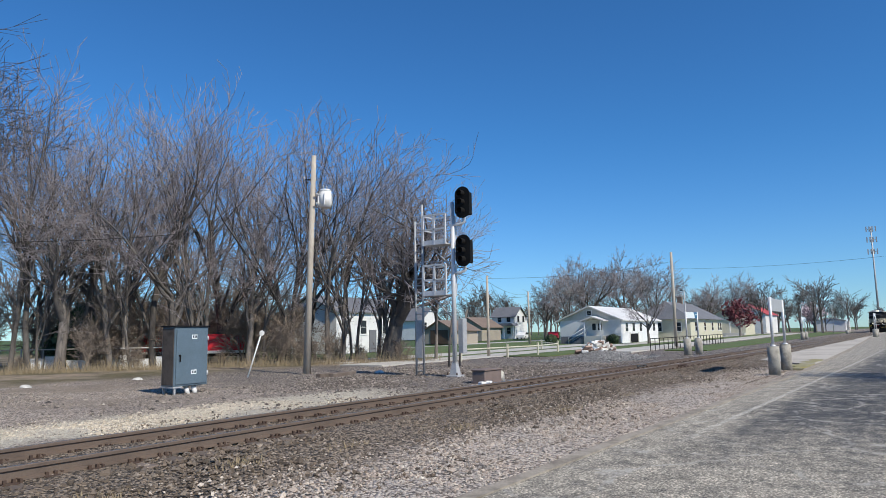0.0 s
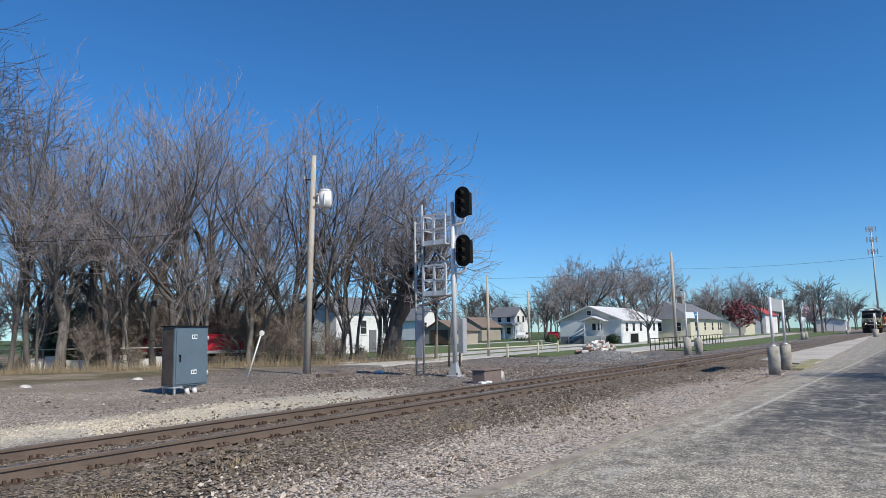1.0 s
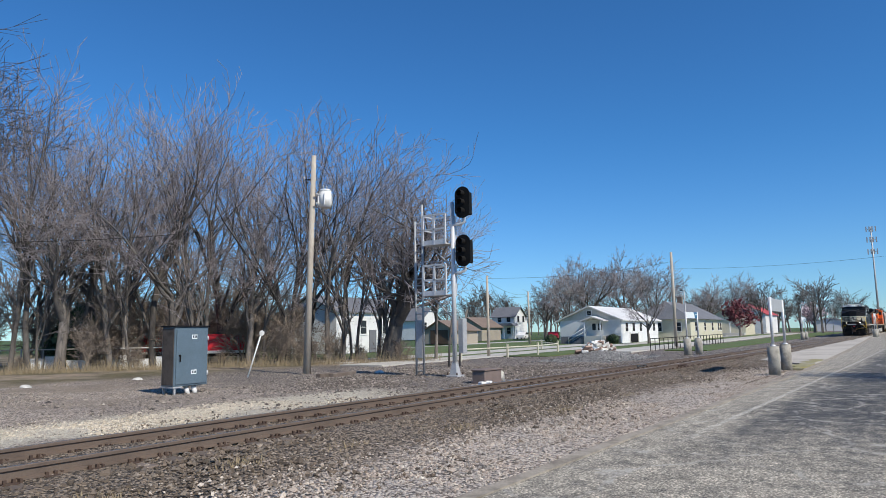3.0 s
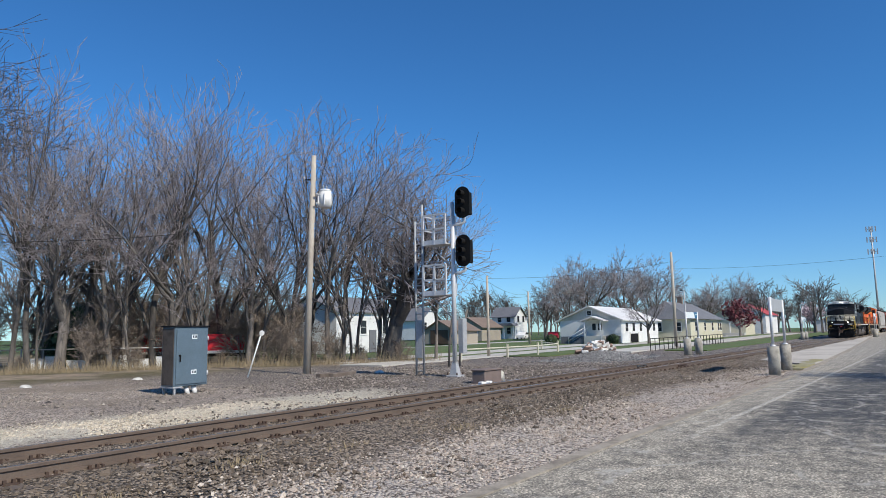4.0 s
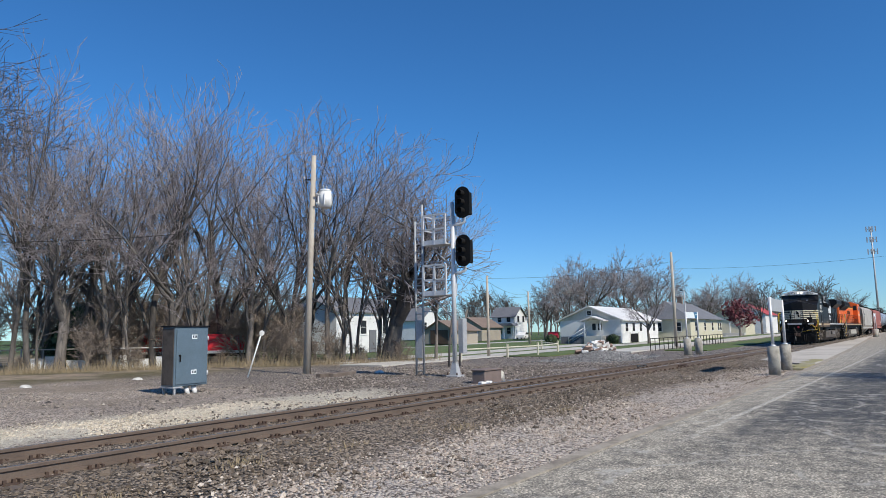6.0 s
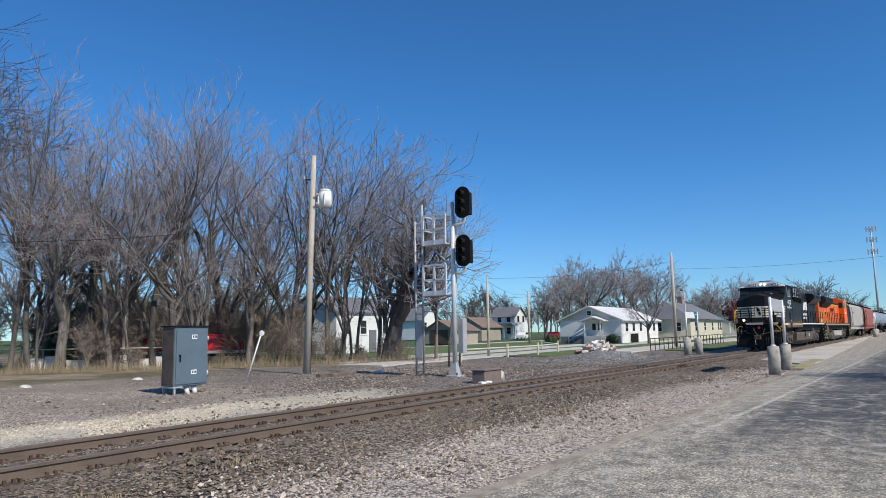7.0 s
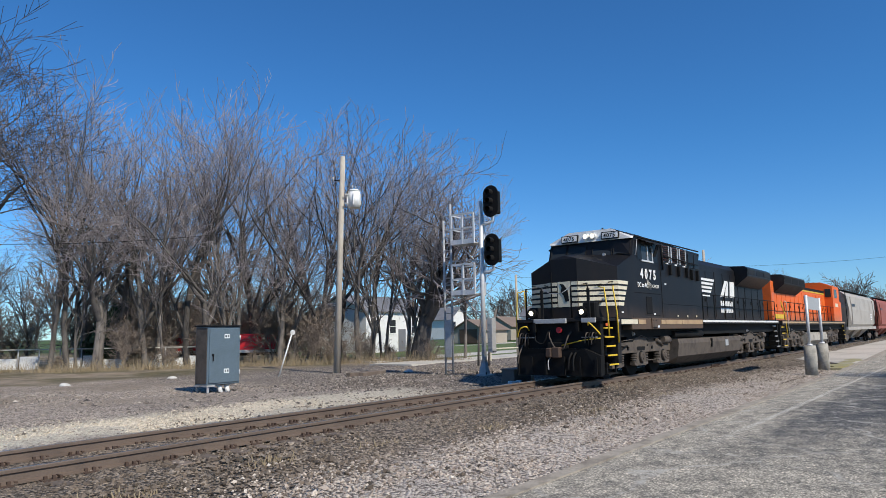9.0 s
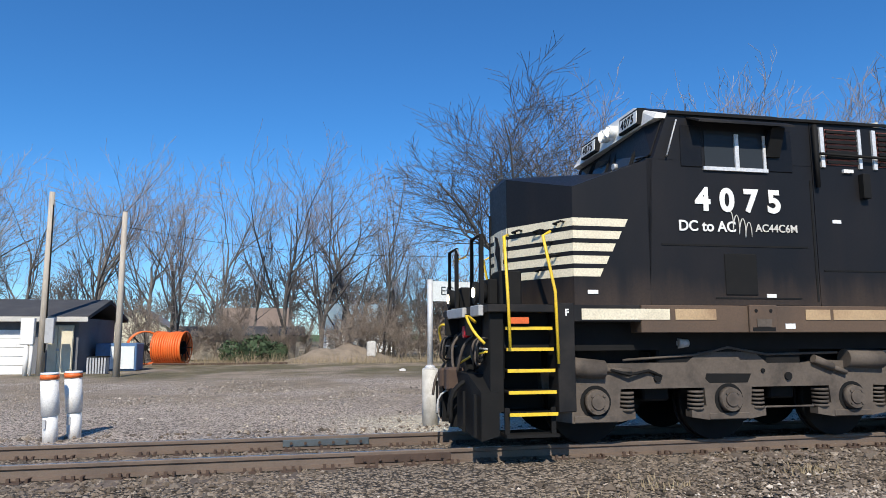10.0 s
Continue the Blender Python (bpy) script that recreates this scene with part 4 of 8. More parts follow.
        bm = pipe(B(), [(b + 0.42, s * 1.12, 0.4), (b + 0.6, s * 1.12, 0.46), (c - 0.6, s * 1.12, 0.46)], 0.015, 6)
        part("brake_rod", bm, mat, frame_ob)
    for x in (a + 0.98, b + 0.98):
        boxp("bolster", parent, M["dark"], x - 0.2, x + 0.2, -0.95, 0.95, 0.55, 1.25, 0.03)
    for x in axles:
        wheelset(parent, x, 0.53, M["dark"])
        # near-black motor block, added to fill the space between wheels with shade
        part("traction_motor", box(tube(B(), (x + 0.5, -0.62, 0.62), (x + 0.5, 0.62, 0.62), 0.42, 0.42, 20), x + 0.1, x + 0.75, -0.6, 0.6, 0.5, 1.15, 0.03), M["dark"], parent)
    # near-black slab closes the gap below the underframe, standing for shade
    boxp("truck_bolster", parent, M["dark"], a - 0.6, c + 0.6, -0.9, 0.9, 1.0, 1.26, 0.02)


def handrail(parent, x0, x1, y, z0, z1, n, mat, mid=True):
    for k in range(n):
        x = x0 + (x1 - x0) * k / (n - 1)
        part("rail_post", tube(B(), (x, y, z0), (x, y, z1), 0.022, 0.022, 6), mat, parent)
    bm = tube(B(), (x0, y, z1), (x1, y, z1), 0.02, 0.02, 6)
    if mid:
        tube(bm, (x0, y, (z0 + z1) / 2), (x1, y, (z0 + z1) / 2), 0.016, 0.016, 6)
    part("handrail", bm, mat, parent)


def louvres(parent, x0, x1, y, z0, z1, n, mat):
    s = -1 if y < 0 else 1
    for k in range(n):
        z = z0 + (z1 - z0) * (k + 0.5) / n
        part("louvre", box(B(), x0, x1, min(y, y + s * 0.03), max(y, y + s * 0.03), z - 0.02, z + 0.02), mat, parent)


def long_hood(e, x0, x1, top, hw, mat, dark, roof):
    """The narrow engine hood: panelled sides with doors, rounded shoulders."""
    out = [(-hw, 1.84), (hw, 1.84), (hw, top - 0.22), (hw - 0.18, top), (-hw + 0.18, top), (-hw, top - 0.22)]
    hood = part("hood", prism(B(), out, x0, x1, "x"), mat, e)
    n = int((x1 - x0) / 1.15)
    for s in (-1, 1):
        for k in range(n):
            a = x0 + (x1 - x0) * (k + 0.07) / n
            b = x0 + (x1 - x0) * (k + 0.93) / n
            boxp("hood_door", hood, mat, a, b, min(s * hw, s * (hw + 0.02)), max(s * hw, s * (hw + 0.02)), 1.95, top - 0.45, 0.006)
            part("door_latch", box(B(), b - 0.14, b - 0.08, min(s * hw, s * (hw + 0.045)), max(s * hw, s * (hw + 0.045)), 2.6, 2.75), dark, hood)
    boxp("roof_strip", hood, roof, x0 + 0.3, x1 - 0.3, -hw * 0.5, hw * 0.5, top, top + 0.06, 0.02)
    return hood


def radiator(e, x0, x1, z0, z1, mat, dark):
    """The overhanging radiator wings near an engine's end."""
    for s in (-1, 1):
        out = [(s * 0.9, z0 - 0.5), (s * 1.08, z0 - 0.38), (s * 1.52, z0 - 0.02), (s * 1.55, z0 + 0.03), (s * 1.55, z1 - 0.1), (s * 1.4, z1), (s * 0.7, z1 + 0.02), (s * 0.7, z0 - 0.5)]
        wing = part("radiator_wing", prism(B(), out, x0, x1, "x"), mat, e)
        for k in range(3):
            a = x0 + (x1 - x0) * (k + 0.06) / 3
            b = x0 + (x1 - x0) * (k + 0.94) / 3
            boxp("screen", wing, dark, a, b, min(s * 1.55, s * 1.565), max(s * 1.55, s * 1.565), z0 + 0.08, z1 - 0.14)
    boxp("radiator_top", e, mat, x0 + 0.05, x1 - 0.05, -0.75, 0.75, z1 - 0.3, z1 + 0.05, 0.03)
    for k in range(2):
        xc = x0 + (x1 - x0) * (0.3 + 0.4 * k)
        part("radiator_fan", tube(B(), (xc, 0, z1 + 0.05), (xc, 0, z1 + 0.13), 0.55, 0.5, 20), dark, e)


def steps(e, x0, x1, s, z_top, n, y_out, mat, tread):
    """Corner steps: cheek plates, treads with bright edges."""
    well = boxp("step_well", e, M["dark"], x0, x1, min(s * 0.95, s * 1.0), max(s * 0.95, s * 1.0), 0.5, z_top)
    for k in range(n):
        z = 0.5 + (z_top - 0.5) * k / (n - 1)
        y1 = y_out - 0.035 * k
        boxp("step", well, M["dark"], x0 - 0.02, x1 + 0.02, min(s * 0.98, s * y1), max(s * 0.98, s * y1), z - 0.03, z, 0.004)
        boxp("step_edge", well, tread, x0 - 0.02, x1 + 0.02, min(s * y1, s * (y1 + 0.02)), max(s * y1, s * (y1 + 0.02)), z - 0.035, z + 0.006)


def coupler(e, x, d):
    bm = box(B(), min(x, x + d * 0.5), max(x, x + d * 0.5), -0.1, 0.1, 0.72, 0.98, 0.02)
    box(bm, min(x + d * 0.45, x + d * 0.75), max(x + d * 0.45, x + d * 0.75), -0.2, 0.06, 0.68, 1.0, 0.03)
    box(bm, min(x + d * 0.55, x + d * 0.8), max(x + d * 0.55, x + d * 0.8), 0.06, 0.24, 0.7, 0.98, 0.03)
    return part("coupler", bm, M["plate"], e, "rusty knuckle coupler")


def hose(e, pts, r=0.022, mat=None):
    pts = [Vector(p) for p in pts]
    fine = []
    for i in range(len(pts) - 1):
        p0, p1, p2, p3 = pts[max(i - 1, 0)], pts[i], pts[i + 1], pts[min(i + 2, len(pts) - 1)]
        for k in range(4):
            t = k / 4
            fine.append(0.5 * ((2 * p1) + (p2 - p0) * t + (2 * p0 - 5 * p1 + 4 * p2 - p3) * t * t + (3 * p1 - p0 - 3 * p2 + p3) * t ** 3))
    fine.append(pts[-1])
    return part("air_hose", pipe(B(), fine, r, 6), mat or M["dark"], e)




def hexa(bm, ring_a, ring_b, mi=0):
    """A closed solid between two rings of as many corners."""
    va, vb = [bm.verts.new(p) for p in ring_a], [bm.verts.new(p) for p in ring_b]
    n = len(va)
    fs = [bm.faces.new((va[i], va[(i + 1) % n], vb[(i + 1) % n], vb[i])) for i in range(n)]
    fs += [bm.faces.new(va[::-1]), bm.faces.new(vb)]
    bmesh.ops.recalc_face_normals(bm, faces=fs)
    for f in fs:
        f.material_index = mi
    return bm


def nose_line(x_off, z):
    """The nose's plan, from the near side round the front to the far side, pushed out by x_off."""
    o = x_off
    return [(0.35, -1.5 - o, z), (-0.7 - o * 0.5, -1.5 - o, z), (-1.28 - o, -0.45, z), (-1.28 - o, 0.45, z), (-0.7 - o * 0.5, 1.5 + o, z), (0.35, 1.5 + o, z)]


def engine_black():
    K, D, W = M["black"], M["dark"], M["cream"]
    e = empty("locomotive", None, "black diesel locomotive with white nose stripes and lit headlights", "locomotive")
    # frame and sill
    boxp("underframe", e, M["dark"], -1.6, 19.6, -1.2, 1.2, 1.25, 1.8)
    for s in (-1, 1):
        ya, yb = min(s * 1.2, s * 1.52), max(s * 1.2, s * 1.52)
        boxp("side_sill", e, M["brownsill"], 0.2, 6.96, ya, yb, 1.48, 1.84, 0.01)
        boxp("side_sill", e, M["black_dusty"], 6.97, 19.4, ya, yb, 1.66, 1.84, 0.01)
        boxp("side_sill", e, M["black_dusty"], -0.86, 0.19, ya, yb, 1.62, 1.84, 0.01)
        y0, y1 = min(s * 1.52, s * 1.53), max(s * 1.52, s * 1.53)
        for a, b in ((-0.62, 0.6), (0.68, 1.27), (2.62, 3.0), (3.05, 4.6), (4.65, 6.9)):
            boxp("sill_stripe", e, M["cream"] if a < 0 else M["sillcream"], a, b, y0, y1, 1.65, 1.79)
        boxp("sill_stripe", e, M["white"], 7.0, 19.3, y0, y1, 1.72, 1.8)
        bm = box(B(), 1.74, 2.16, min(s * 1.52, s * 1.56), max(s * 1.52, s * 1.56), 1.48, 1.85, 0.01)
        pad = part("jacking_pad", bm, M["brownsill"], e)
        for dx in (0.1, 0.32):
            part("bolt", tube(B(), (1.74 + dx, s * 1.56, 1.77), (1.74 + dx, s * 1.565, 1.77), 0.025, 0.025, 8), D, pad)
        boxp("pad_slot", pad, D, 1.78, 2.12, min(s * 1.56, s * 1.564), max(s * 1.56, s * 1.564), 1.5, 1.55)
        boxp("pad_plate", pad, M["truck"], 1.84, 2.06, min(s * 1.56, s * 1.575), max(s * 1.56, s * 1.575), 1.56, 1.66)
        boxp("placard", e, M["signwhite"], 2.3, 2.45, min(s * 1.52, s * 1.525), max(s * 1.52, s * 1.525), 1.53, 1.6)
        for x in (4.2, 5.2, 6.2):
            boxp("sill_bracket", e, M["cream"], x, x + 0.09, min(s * 1.52, s * 1.535), max(s * 1.52, s * 1.535), 1.9, 1.97)
    # nose
    bm = B()
    lo = nose_line(0.0, 1.84)
    hi = [(0.46, -1.5, 3.82), (-0.7, -1.5, 3.38), (-1.28, -0.45, 3.68), (-1.28, 0.45, 3.68), (-0.7, 1.5, 3.38), (0.46, 1.5, 3.82)]
    va, vb = [bm.verts.new(p) for p in lo], [bm.verts.new(p) for p in hi]
    for i in range(6):
        bm.faces.new((va[i], va[(i + 1) % 6], vb[(i + 1) % 6], vb[i]))
    r0, r1 = bm.verts.new((-1.2, 0, 3.8)), bm.verts.new((0.4, 0, 3.95))
    bm.faces.new((vb[0], vb[1], vb[2], r0, r1))
    bm.faces.new((vb[2], vb[3], r0))
    bm.faces.new((vb[3], vb[4], vb[5], r1, r0))
    bm.faces.new((vb[5], vb[0], r1))
    bm.faces.new(va[::-1])
    bmesh.ops.recalc_face_normals(bm, faces=bm.faces)
    nose = part("nose", bm, M["black_side"], e)
    for k in range(5):
        z1, z0 = 2.97 - k * 0.165, 2.97 - k * 0.165 - 0.105
        end = 0.02 - k * 0.09
        for s in (-1, 1):
            a = [(end, s * 1.503, z0), (-0.702, s * 1.503, z0), (-1.272, s * 0.472, z0), (-1.262, s * 0.455, z0), (-0.69, s * 1.48, z0), (end, s * 1.48, z0)]
            b = [(end + 0.05, p[1], z1) if i in (0, 5) else (p[0], p[1], z1) for i, p in enumerate(a)]
            part("nose_stripe", hexa(B(), a, b), W, nose)
            part("nose_stripe", box(B(), -1.286, -1.27, min(s * 0.25, s * 0.455), max(s * 0.25, s * 0.455), z0, z1), W, nose)
    part("nose_plate", box(B(), -1.287, -1.271, -0.22, 0.22, 2.2, 2.98), W, nose)
    bm = prism(B(), [(-0.16, 2.38), (-0.04, 2.36), (0.02, 2.55), (0.12, 2.66), (0.08, 2.8), (0.14, 2.93), (0.02, 2.9), (-0.12, 2.72)], -1.3, -1.286, "x")
    part("nose_emblem", bm, D, nose)
    boxp("nose_door_frame", nose, D, -1.3, -1.28, 0.42, 0.46, 1.9, 3.3)
    # hand holds on the slanted stripes, both sides
    for s in (-1, 1):
        for k, (t, zz) in enumerate(((0.12, 2.93), (0.42, 2.86), (0.3, 2.68), (0.22, 2.5), (0.4, 2.33), (0.75, 2.9))):
            x, y = -0.7 - 0.58 * t, s * (1.5 - 1.05 * t)
            dx, dy = -0.87, s * 0.49
            part("hand_hold", pipe(B(), [(x, y, zz), (x + dx * 0.07, y + dy * 0.07, zz), (x + dx * 0.07 - 0.06, y + dy * 0.07 - s * 0.11, zz - 0.02), (x - 0.06, y - s * 0.11, zz - 0.02)], 0.016, 5), D, nose)
    # cab
    bm = B()
    sect = lambda x, a, t: [(x, -1.5, a), (x, -1.5, 4.46), (x, -0.75, t), (x, 0.75, t), (x, 1.5, 4.46), (x, 1.5, a)]
    front = [(0.46, -1.5, 3.8), (0.71, -1.5, 4.46), (0.66, -0.75, 4.78), (0.66, 0.75, 4.78), (0.71, 1.5, 4.46), (0.46, 1.5, 3.8)]
    hexa(bm, front, sect(2.89, 3.8, 4.78))
    box(bm, 0.36, 2.89, -1.5, 1.5, 1.845, 3.81)
    cab = part("cab", bm, M["black_side"], e)
    bm = hexa(B(), [(0.53, -1.46, 4.39), (0.57, -1.46, 4.46), (0.6, -0.75, 4.77), (0.6, 0.75, 4.77), (0.57, 1.46, 4.46), (0.53, 1.46, 4.39)],
              [(0.75, -1.49, 4.39), (0.75, -1.49, 4.46), (0.75, -0.75, 4.765), (0.75, 0.75, 4.765), (0.75, 1.49, 4.46), (0.75, 1.49, 4.39)])
    part("brow", bm, M["white"], cab)
    for y in (-0.78, 0.68):
        plate = part("number_board", hexa(B(), [(0.48, y - 0.3, 4.42), (0.48, y + 0.3, 4.42), (0.6, y + 0.3, 4.42), (0.6, y - 0.3, 4.42)], [(0.5, y - 0.3, 4.66), (0.5, y + 0.3, 4.66), (0.6, y + 0.3, 4.66), (0.6, y - 0.3, 4.66)]), D, cab)
        part("board_face", hexa(B(), [(0.474, y - 0.27, 4.45), (0.474, y + 0.27, 4.45), (0.482, y + 0.27, 4.45), (0.482, y - 0.27, 4.45)], [(0.49, y - 0.27, 4.63), (0.49, y + 0.27, 4.63), (0.5, y + 0.27, 4.63), (0.5, y - 0.27, 4.63)]), M["white"], plate)
        lettering("digits", "4075", 0.19, pose(0.472, y + 0.22, 4.475, 90 - 5, 0, -90), D, plate, 0.003, spacing=1.1, bold=0.003)
    for y in (-0.23, 0.02):
        yy = y + 0.05
        hl = part("headlight", tube(B(), (0.44, yy, 4.57), (0.62, yy, 4.57), 0.1, 0.1, 18), M["white"], cab)
        part("bulb", tube(B(), (0.425, yy, 4.57), (0.439, yy, 4.57), 0.06, 0.06, 18), M["lamp"], hl, "lit headlight lens")
    # windscreens: recessed frames in the slanted front
    slope = lambda z: 0.46 + (z - 3.8) * 0.25 / 0.66
    for y0, y1 in ((-1.42, -0.86), (-0.8, -0.12), (0.12, 0.8), (0.86, 1.42)):
        z0, z1 = 3.88, 4.36
        g = hexa(B(), [(slope(z0) - 0.012, y0, z0), (slope(z0) - 0.012, y1, z0), (slope(z0) + 0.02, y1, z0), (slope(z0) + 0.02, y0, z0)], [(slope(z1) - 0.012, y0, z1), (slope(z1) - 0.012, y1, z1), (slope(z1) + 0.02, y1, z1), (slope(z1) + 0.02, y0, z1)])
        pane = part("windscreen", g, M["window"], cab, "dark cab windscreen")
        bm = B()
        for a, b in (((slope(z0) - 0.02, y0, z0), (slope(z0) - 0.02, y1, z0)), ((slope(z1) - 0.02, y0, z1), (slope(z1) - 0.02, y1, z1)), ((slope(z0) - 0.02, y0, z0), (slope(z1) - 0.02, y0, z1)), ((slope(z0) - 0.02, y1, z0), (slope(z1) - 0.02, y1, z1))):
            tube(bm, a, b, 0.014, 0.014, 5)
        part("gasket", bm, D, pane)
        part("wiper", tube(B(), (slope(3.86) - 0.03, y0 + 0.05, 3.87), (slope(3.95) - 0.03, y1 - 0.12, 3.93), 0.01, 0.01, 5), D, pane)
    part("nose_light", tube(B(), (0.3, -0.62, 3.9), (0.36, -0.62, 3.9), 0.05, 0.05, 10), M["galv"], cab)
    for s in (-1, 1):
        yo = lambda a, b: (min(s * a, s * b), max(s * a, s * b))
        y0, y1 = yo(1.5, 1.515)
        boxp("window_panel", cab, K, 0.87, 1.19, y0, y1, 3.72, 4.3, 0.01)
        boxp("window_panel", cab, K, 2.19, 2.58, y0, y1, 3.7, 4.3, 0.01)
        win = boxp("side_window", cab, M["window"], 1.23, 2.15, *yo(1.5, 1.51), 3.72, 4.24, 0, "dark sliding cab window")
        bm = box(B(), 1.2, 2.18, *yo(1.5, 1.535), 3.68, 3.73)
        box(bm, 1.68, 1.74, *yo(1.5, 1.535), 3.73, 4.2)
        box(bm, 2.12, 2.16, *yo(1.5, 1.53), 3.73, 4.2)
        part("window_frame", bm, M["silver"], win)
        bm = hexa(B(), [(0.98, s * 1.5, 4.42), (2.5, s * 1.5, 4.42), (2.5, s * 1.5, 4.4), (0.98, s * 1.5, 4.4)], [(1.0, s * 1.78, 4.3), (2.45, s * 1.78, 4.3), (2.45, s * 1.78, 4.27), (1.0, s * 1.78, 4.27)])
        part("awning", bm, M["black_dusty"], cab)
        bm = hexa(B(), [(2.16, s * 1.52, 3.9), (2.36, s * 1.52, 3.9), (2.36, s * 1.55, 3.9), (2.16, s * 1.55, 3.9)], [(2.16, s * 1.66, 4.28), (2.36, s * 1.66, 4.28), (2.36, s * 1.69, 4.28), (2.16, s * 1.69, 4.28)])
        part("mirror", bm, D, cab)
        boxp("drip_rail", cab, D, 0.7, 6.9, *yo(1.5, 1.54), 4.44, 4.48)
        boxp("side_door", cab, D, 1.45, 1.93, *yo(1.5, 1.516), 1.98, 2.54, 0.01)
        boxp("seam", cab, D, 0.54, 2.74, *yo(1.5, 1.508), 2.635, 2.66)
        boxp("seam", cab, D, 2.84, 2.87, *yo(1.5, 1.507), 1.9, 3.6)
        boxp("seam", cab, D, 2.98, 6.8, *yo(1.5, 1.508), 2.32, 2.34)
        boxp("seam", cab, D, 1.3, 2.6, *yo(1.5, 1.508), 1.93, 1.95)
        for x, zz in ((-0.52, 1.98), (3.16, 3.0), (2.06, 1.95)):
            boxp("marking", cab, M["white"], x, x + 0.14, *yo(1.5, 1.512), zz, zz + 0.05)
        part("grab_iron", pipe(B(), [(0.66, s * 1.5, 3.85), (0.64, s * 1.56, 3.85), (0.8, s * 1.56, 4.35), (0.82, s * 1.5, 4.35)], 0.012, 5), M["galv"], cab)
    lettering("engine_number", "4075", 0.43, pose(1.06, -1.513, 3.13, 90, 0, 0), M["white"], cab, 0.004, spacing=1.68, bold=0.017)
    lettering("engine_number", "4075", 0.42, pose(2.5, 1.513, 3.13, 90, 0, 180), M["white"], cab, 0.004, spacing=1.68, bold=0.017)
    lettering("lettering", "DC to AC", 0.2, pose(0.79, -1.513, 2.84, 90, 0, 0), M["white"], cab, 0.004, bold=0.004)
    lettering("lettering", "AC44C6M", 0.15, pose(1.94, -1.513, 2.85, 90, 0, 0), M["hopper"], cab, 0.004, bold=0.002)
    wave = [(1.56 + 0.008 * k + 0.02 * math.sin(k * 0.55), -1.512, 3.0 + 0.12 * math.cos(k * 0.55 - 0.4) - 0.004 * k) for k in range(40)]
    part("wave_mark", pipe(B(), wave, 0.008, 4), M["hopper"], cab)
    # roof gear
    for x, w in ((1.2, 0.5), (2.1, 0.35)):
        boxp("roof_unit", cab, D, x, x + w, -0.55, 0.3, 4.77, 4.86, 0.02)
    part("roof_antenna", tube(B(), (1.0, -0.3, 4.77), (1.0, -0.3, 4.88), 0.05, 0.03, 8), D, cab)
    boxp("roof_plate", cab, D, 1.74, 2.06, 0.35, 0.6, 4.77, 4.83)
    # equipment body behind the cab
    bm = hexa(B(), sect(2.9, 1.845, 4.6), [(6.95, -1.5, 1.845), (6.95, -1.5, 4.38), (6.95, -0.75, 4.52), (6.95, 0.75, 4.52), (6.95, 1.5, 4.38), (6.95, 1.5, 1.845)])
    body = part("equipment_body", bm, M["black_side"], e)
    for s in (-1, 1):
        yo = lambda a, b: (min(s * a, s * b), max(s * a, s * b))
        for k in range(3):
            x = 3.02 + k * 0.86
            boxp("grid_opening", body, M["boxred"], x + 0.12, x + 0.62, *yo(1.5, 1.505), 3.84, 4.36)
            louvres(body, x + 0.12, x + 0.62, s * 1.505, 3.84, 4.36, 7, D)
            boxp("grid_post", body, M["silver"], x + 0.02, x + 0.08, *yo(1.5, 1.53), 3.8, 4.38)
            boxp("grid_post", body, M["silver"], x + 0.64, x + 0.69, *yo(1.5, 1.53), 3.8, 4.38)
            boxp("marking", body, M["white"], x + 0.36, x + 0.52, *yo(1.5, 1.54), 3.73, 3.78)
            boxp("lift_lug", body, D, x + 0.62, x + 0.74, *yo(1.5, 1.6), 3.36, 3.72, 0.01)
        for x in (5.7, 6.35):
            boxp("access_door", body, K, x, x + 0.56, *yo(1.5, 1.52), 3.75, 4.3, 0.01)
            boxp("lift_lug", body, D, x + 0.2, x + 0.32, *yo(1.5, 1.6), 3.3, 3.7, 0.01)
        part("conduit", pipe(B(), [(2.98, s * 1.58, 3.98), (6.6, s * 1.58, 3.9)], 0.02, 6), D, body)
        part("conduit", pipe(B(), [(2.94, s * 1.55, 4.4), (2.94, s * 1.55, 3.5)], 0.035, 6), D, body)
        part("drain_hose", pipe(B(), [(6.9, s * 1.52, 4.35), (7.25, s * 1.3, 3.7), (7.4, s * 1.1, 2.9), (7.42, s * 1.05, 2.0)], 0.03, 6), D, body)
    part("horn", tube(tube(B(), (3.3, -0.2, 4.6), (3.3, -0.2, 4.78), 0.06, 0.06, 8), (3.2, -0.25, 4.8), (3.6, -0.25, 4.8), 0.06, 0.14, 12), D, body)
    # engine hood, exhaust, radiators
    hood = long_hood(e, 6.96, 18.9, 4.36, 0.95, M["black_side"], D, M["black_dusty"])
    part("exhaust_stack", prism(B(), [(9.2, 4.36), (9.35, 4.52), (10.3, 4.52), (10.45, 4.36)], -0.4, 0.4, "y"), D, e)
    radiator(e, 13.8, 18.2, 3.88, 4.36, K, M["black_dusty"])
    for s in (-1, 1):
        yo = lambda a, b: (min(s * a, s * b), max(s * a, s * b))
        y0, y1 = yo(0.972, 0.982)
        # railway emblem as plain shapes: five bars running into a slanted block, two blocks of lettering as bars
        for k in range(5):
            zz = 3.58 - k * 0.165
            bm = prism(B(), [(8.8, zz), (10.55 - k * 0.16, zz), (10.45 - k * 0.16, zz - 0.1), (8.8, zz - 0.1)], y0, y1, "y")
            part("emblem_bar", bm, M["white"], hood)
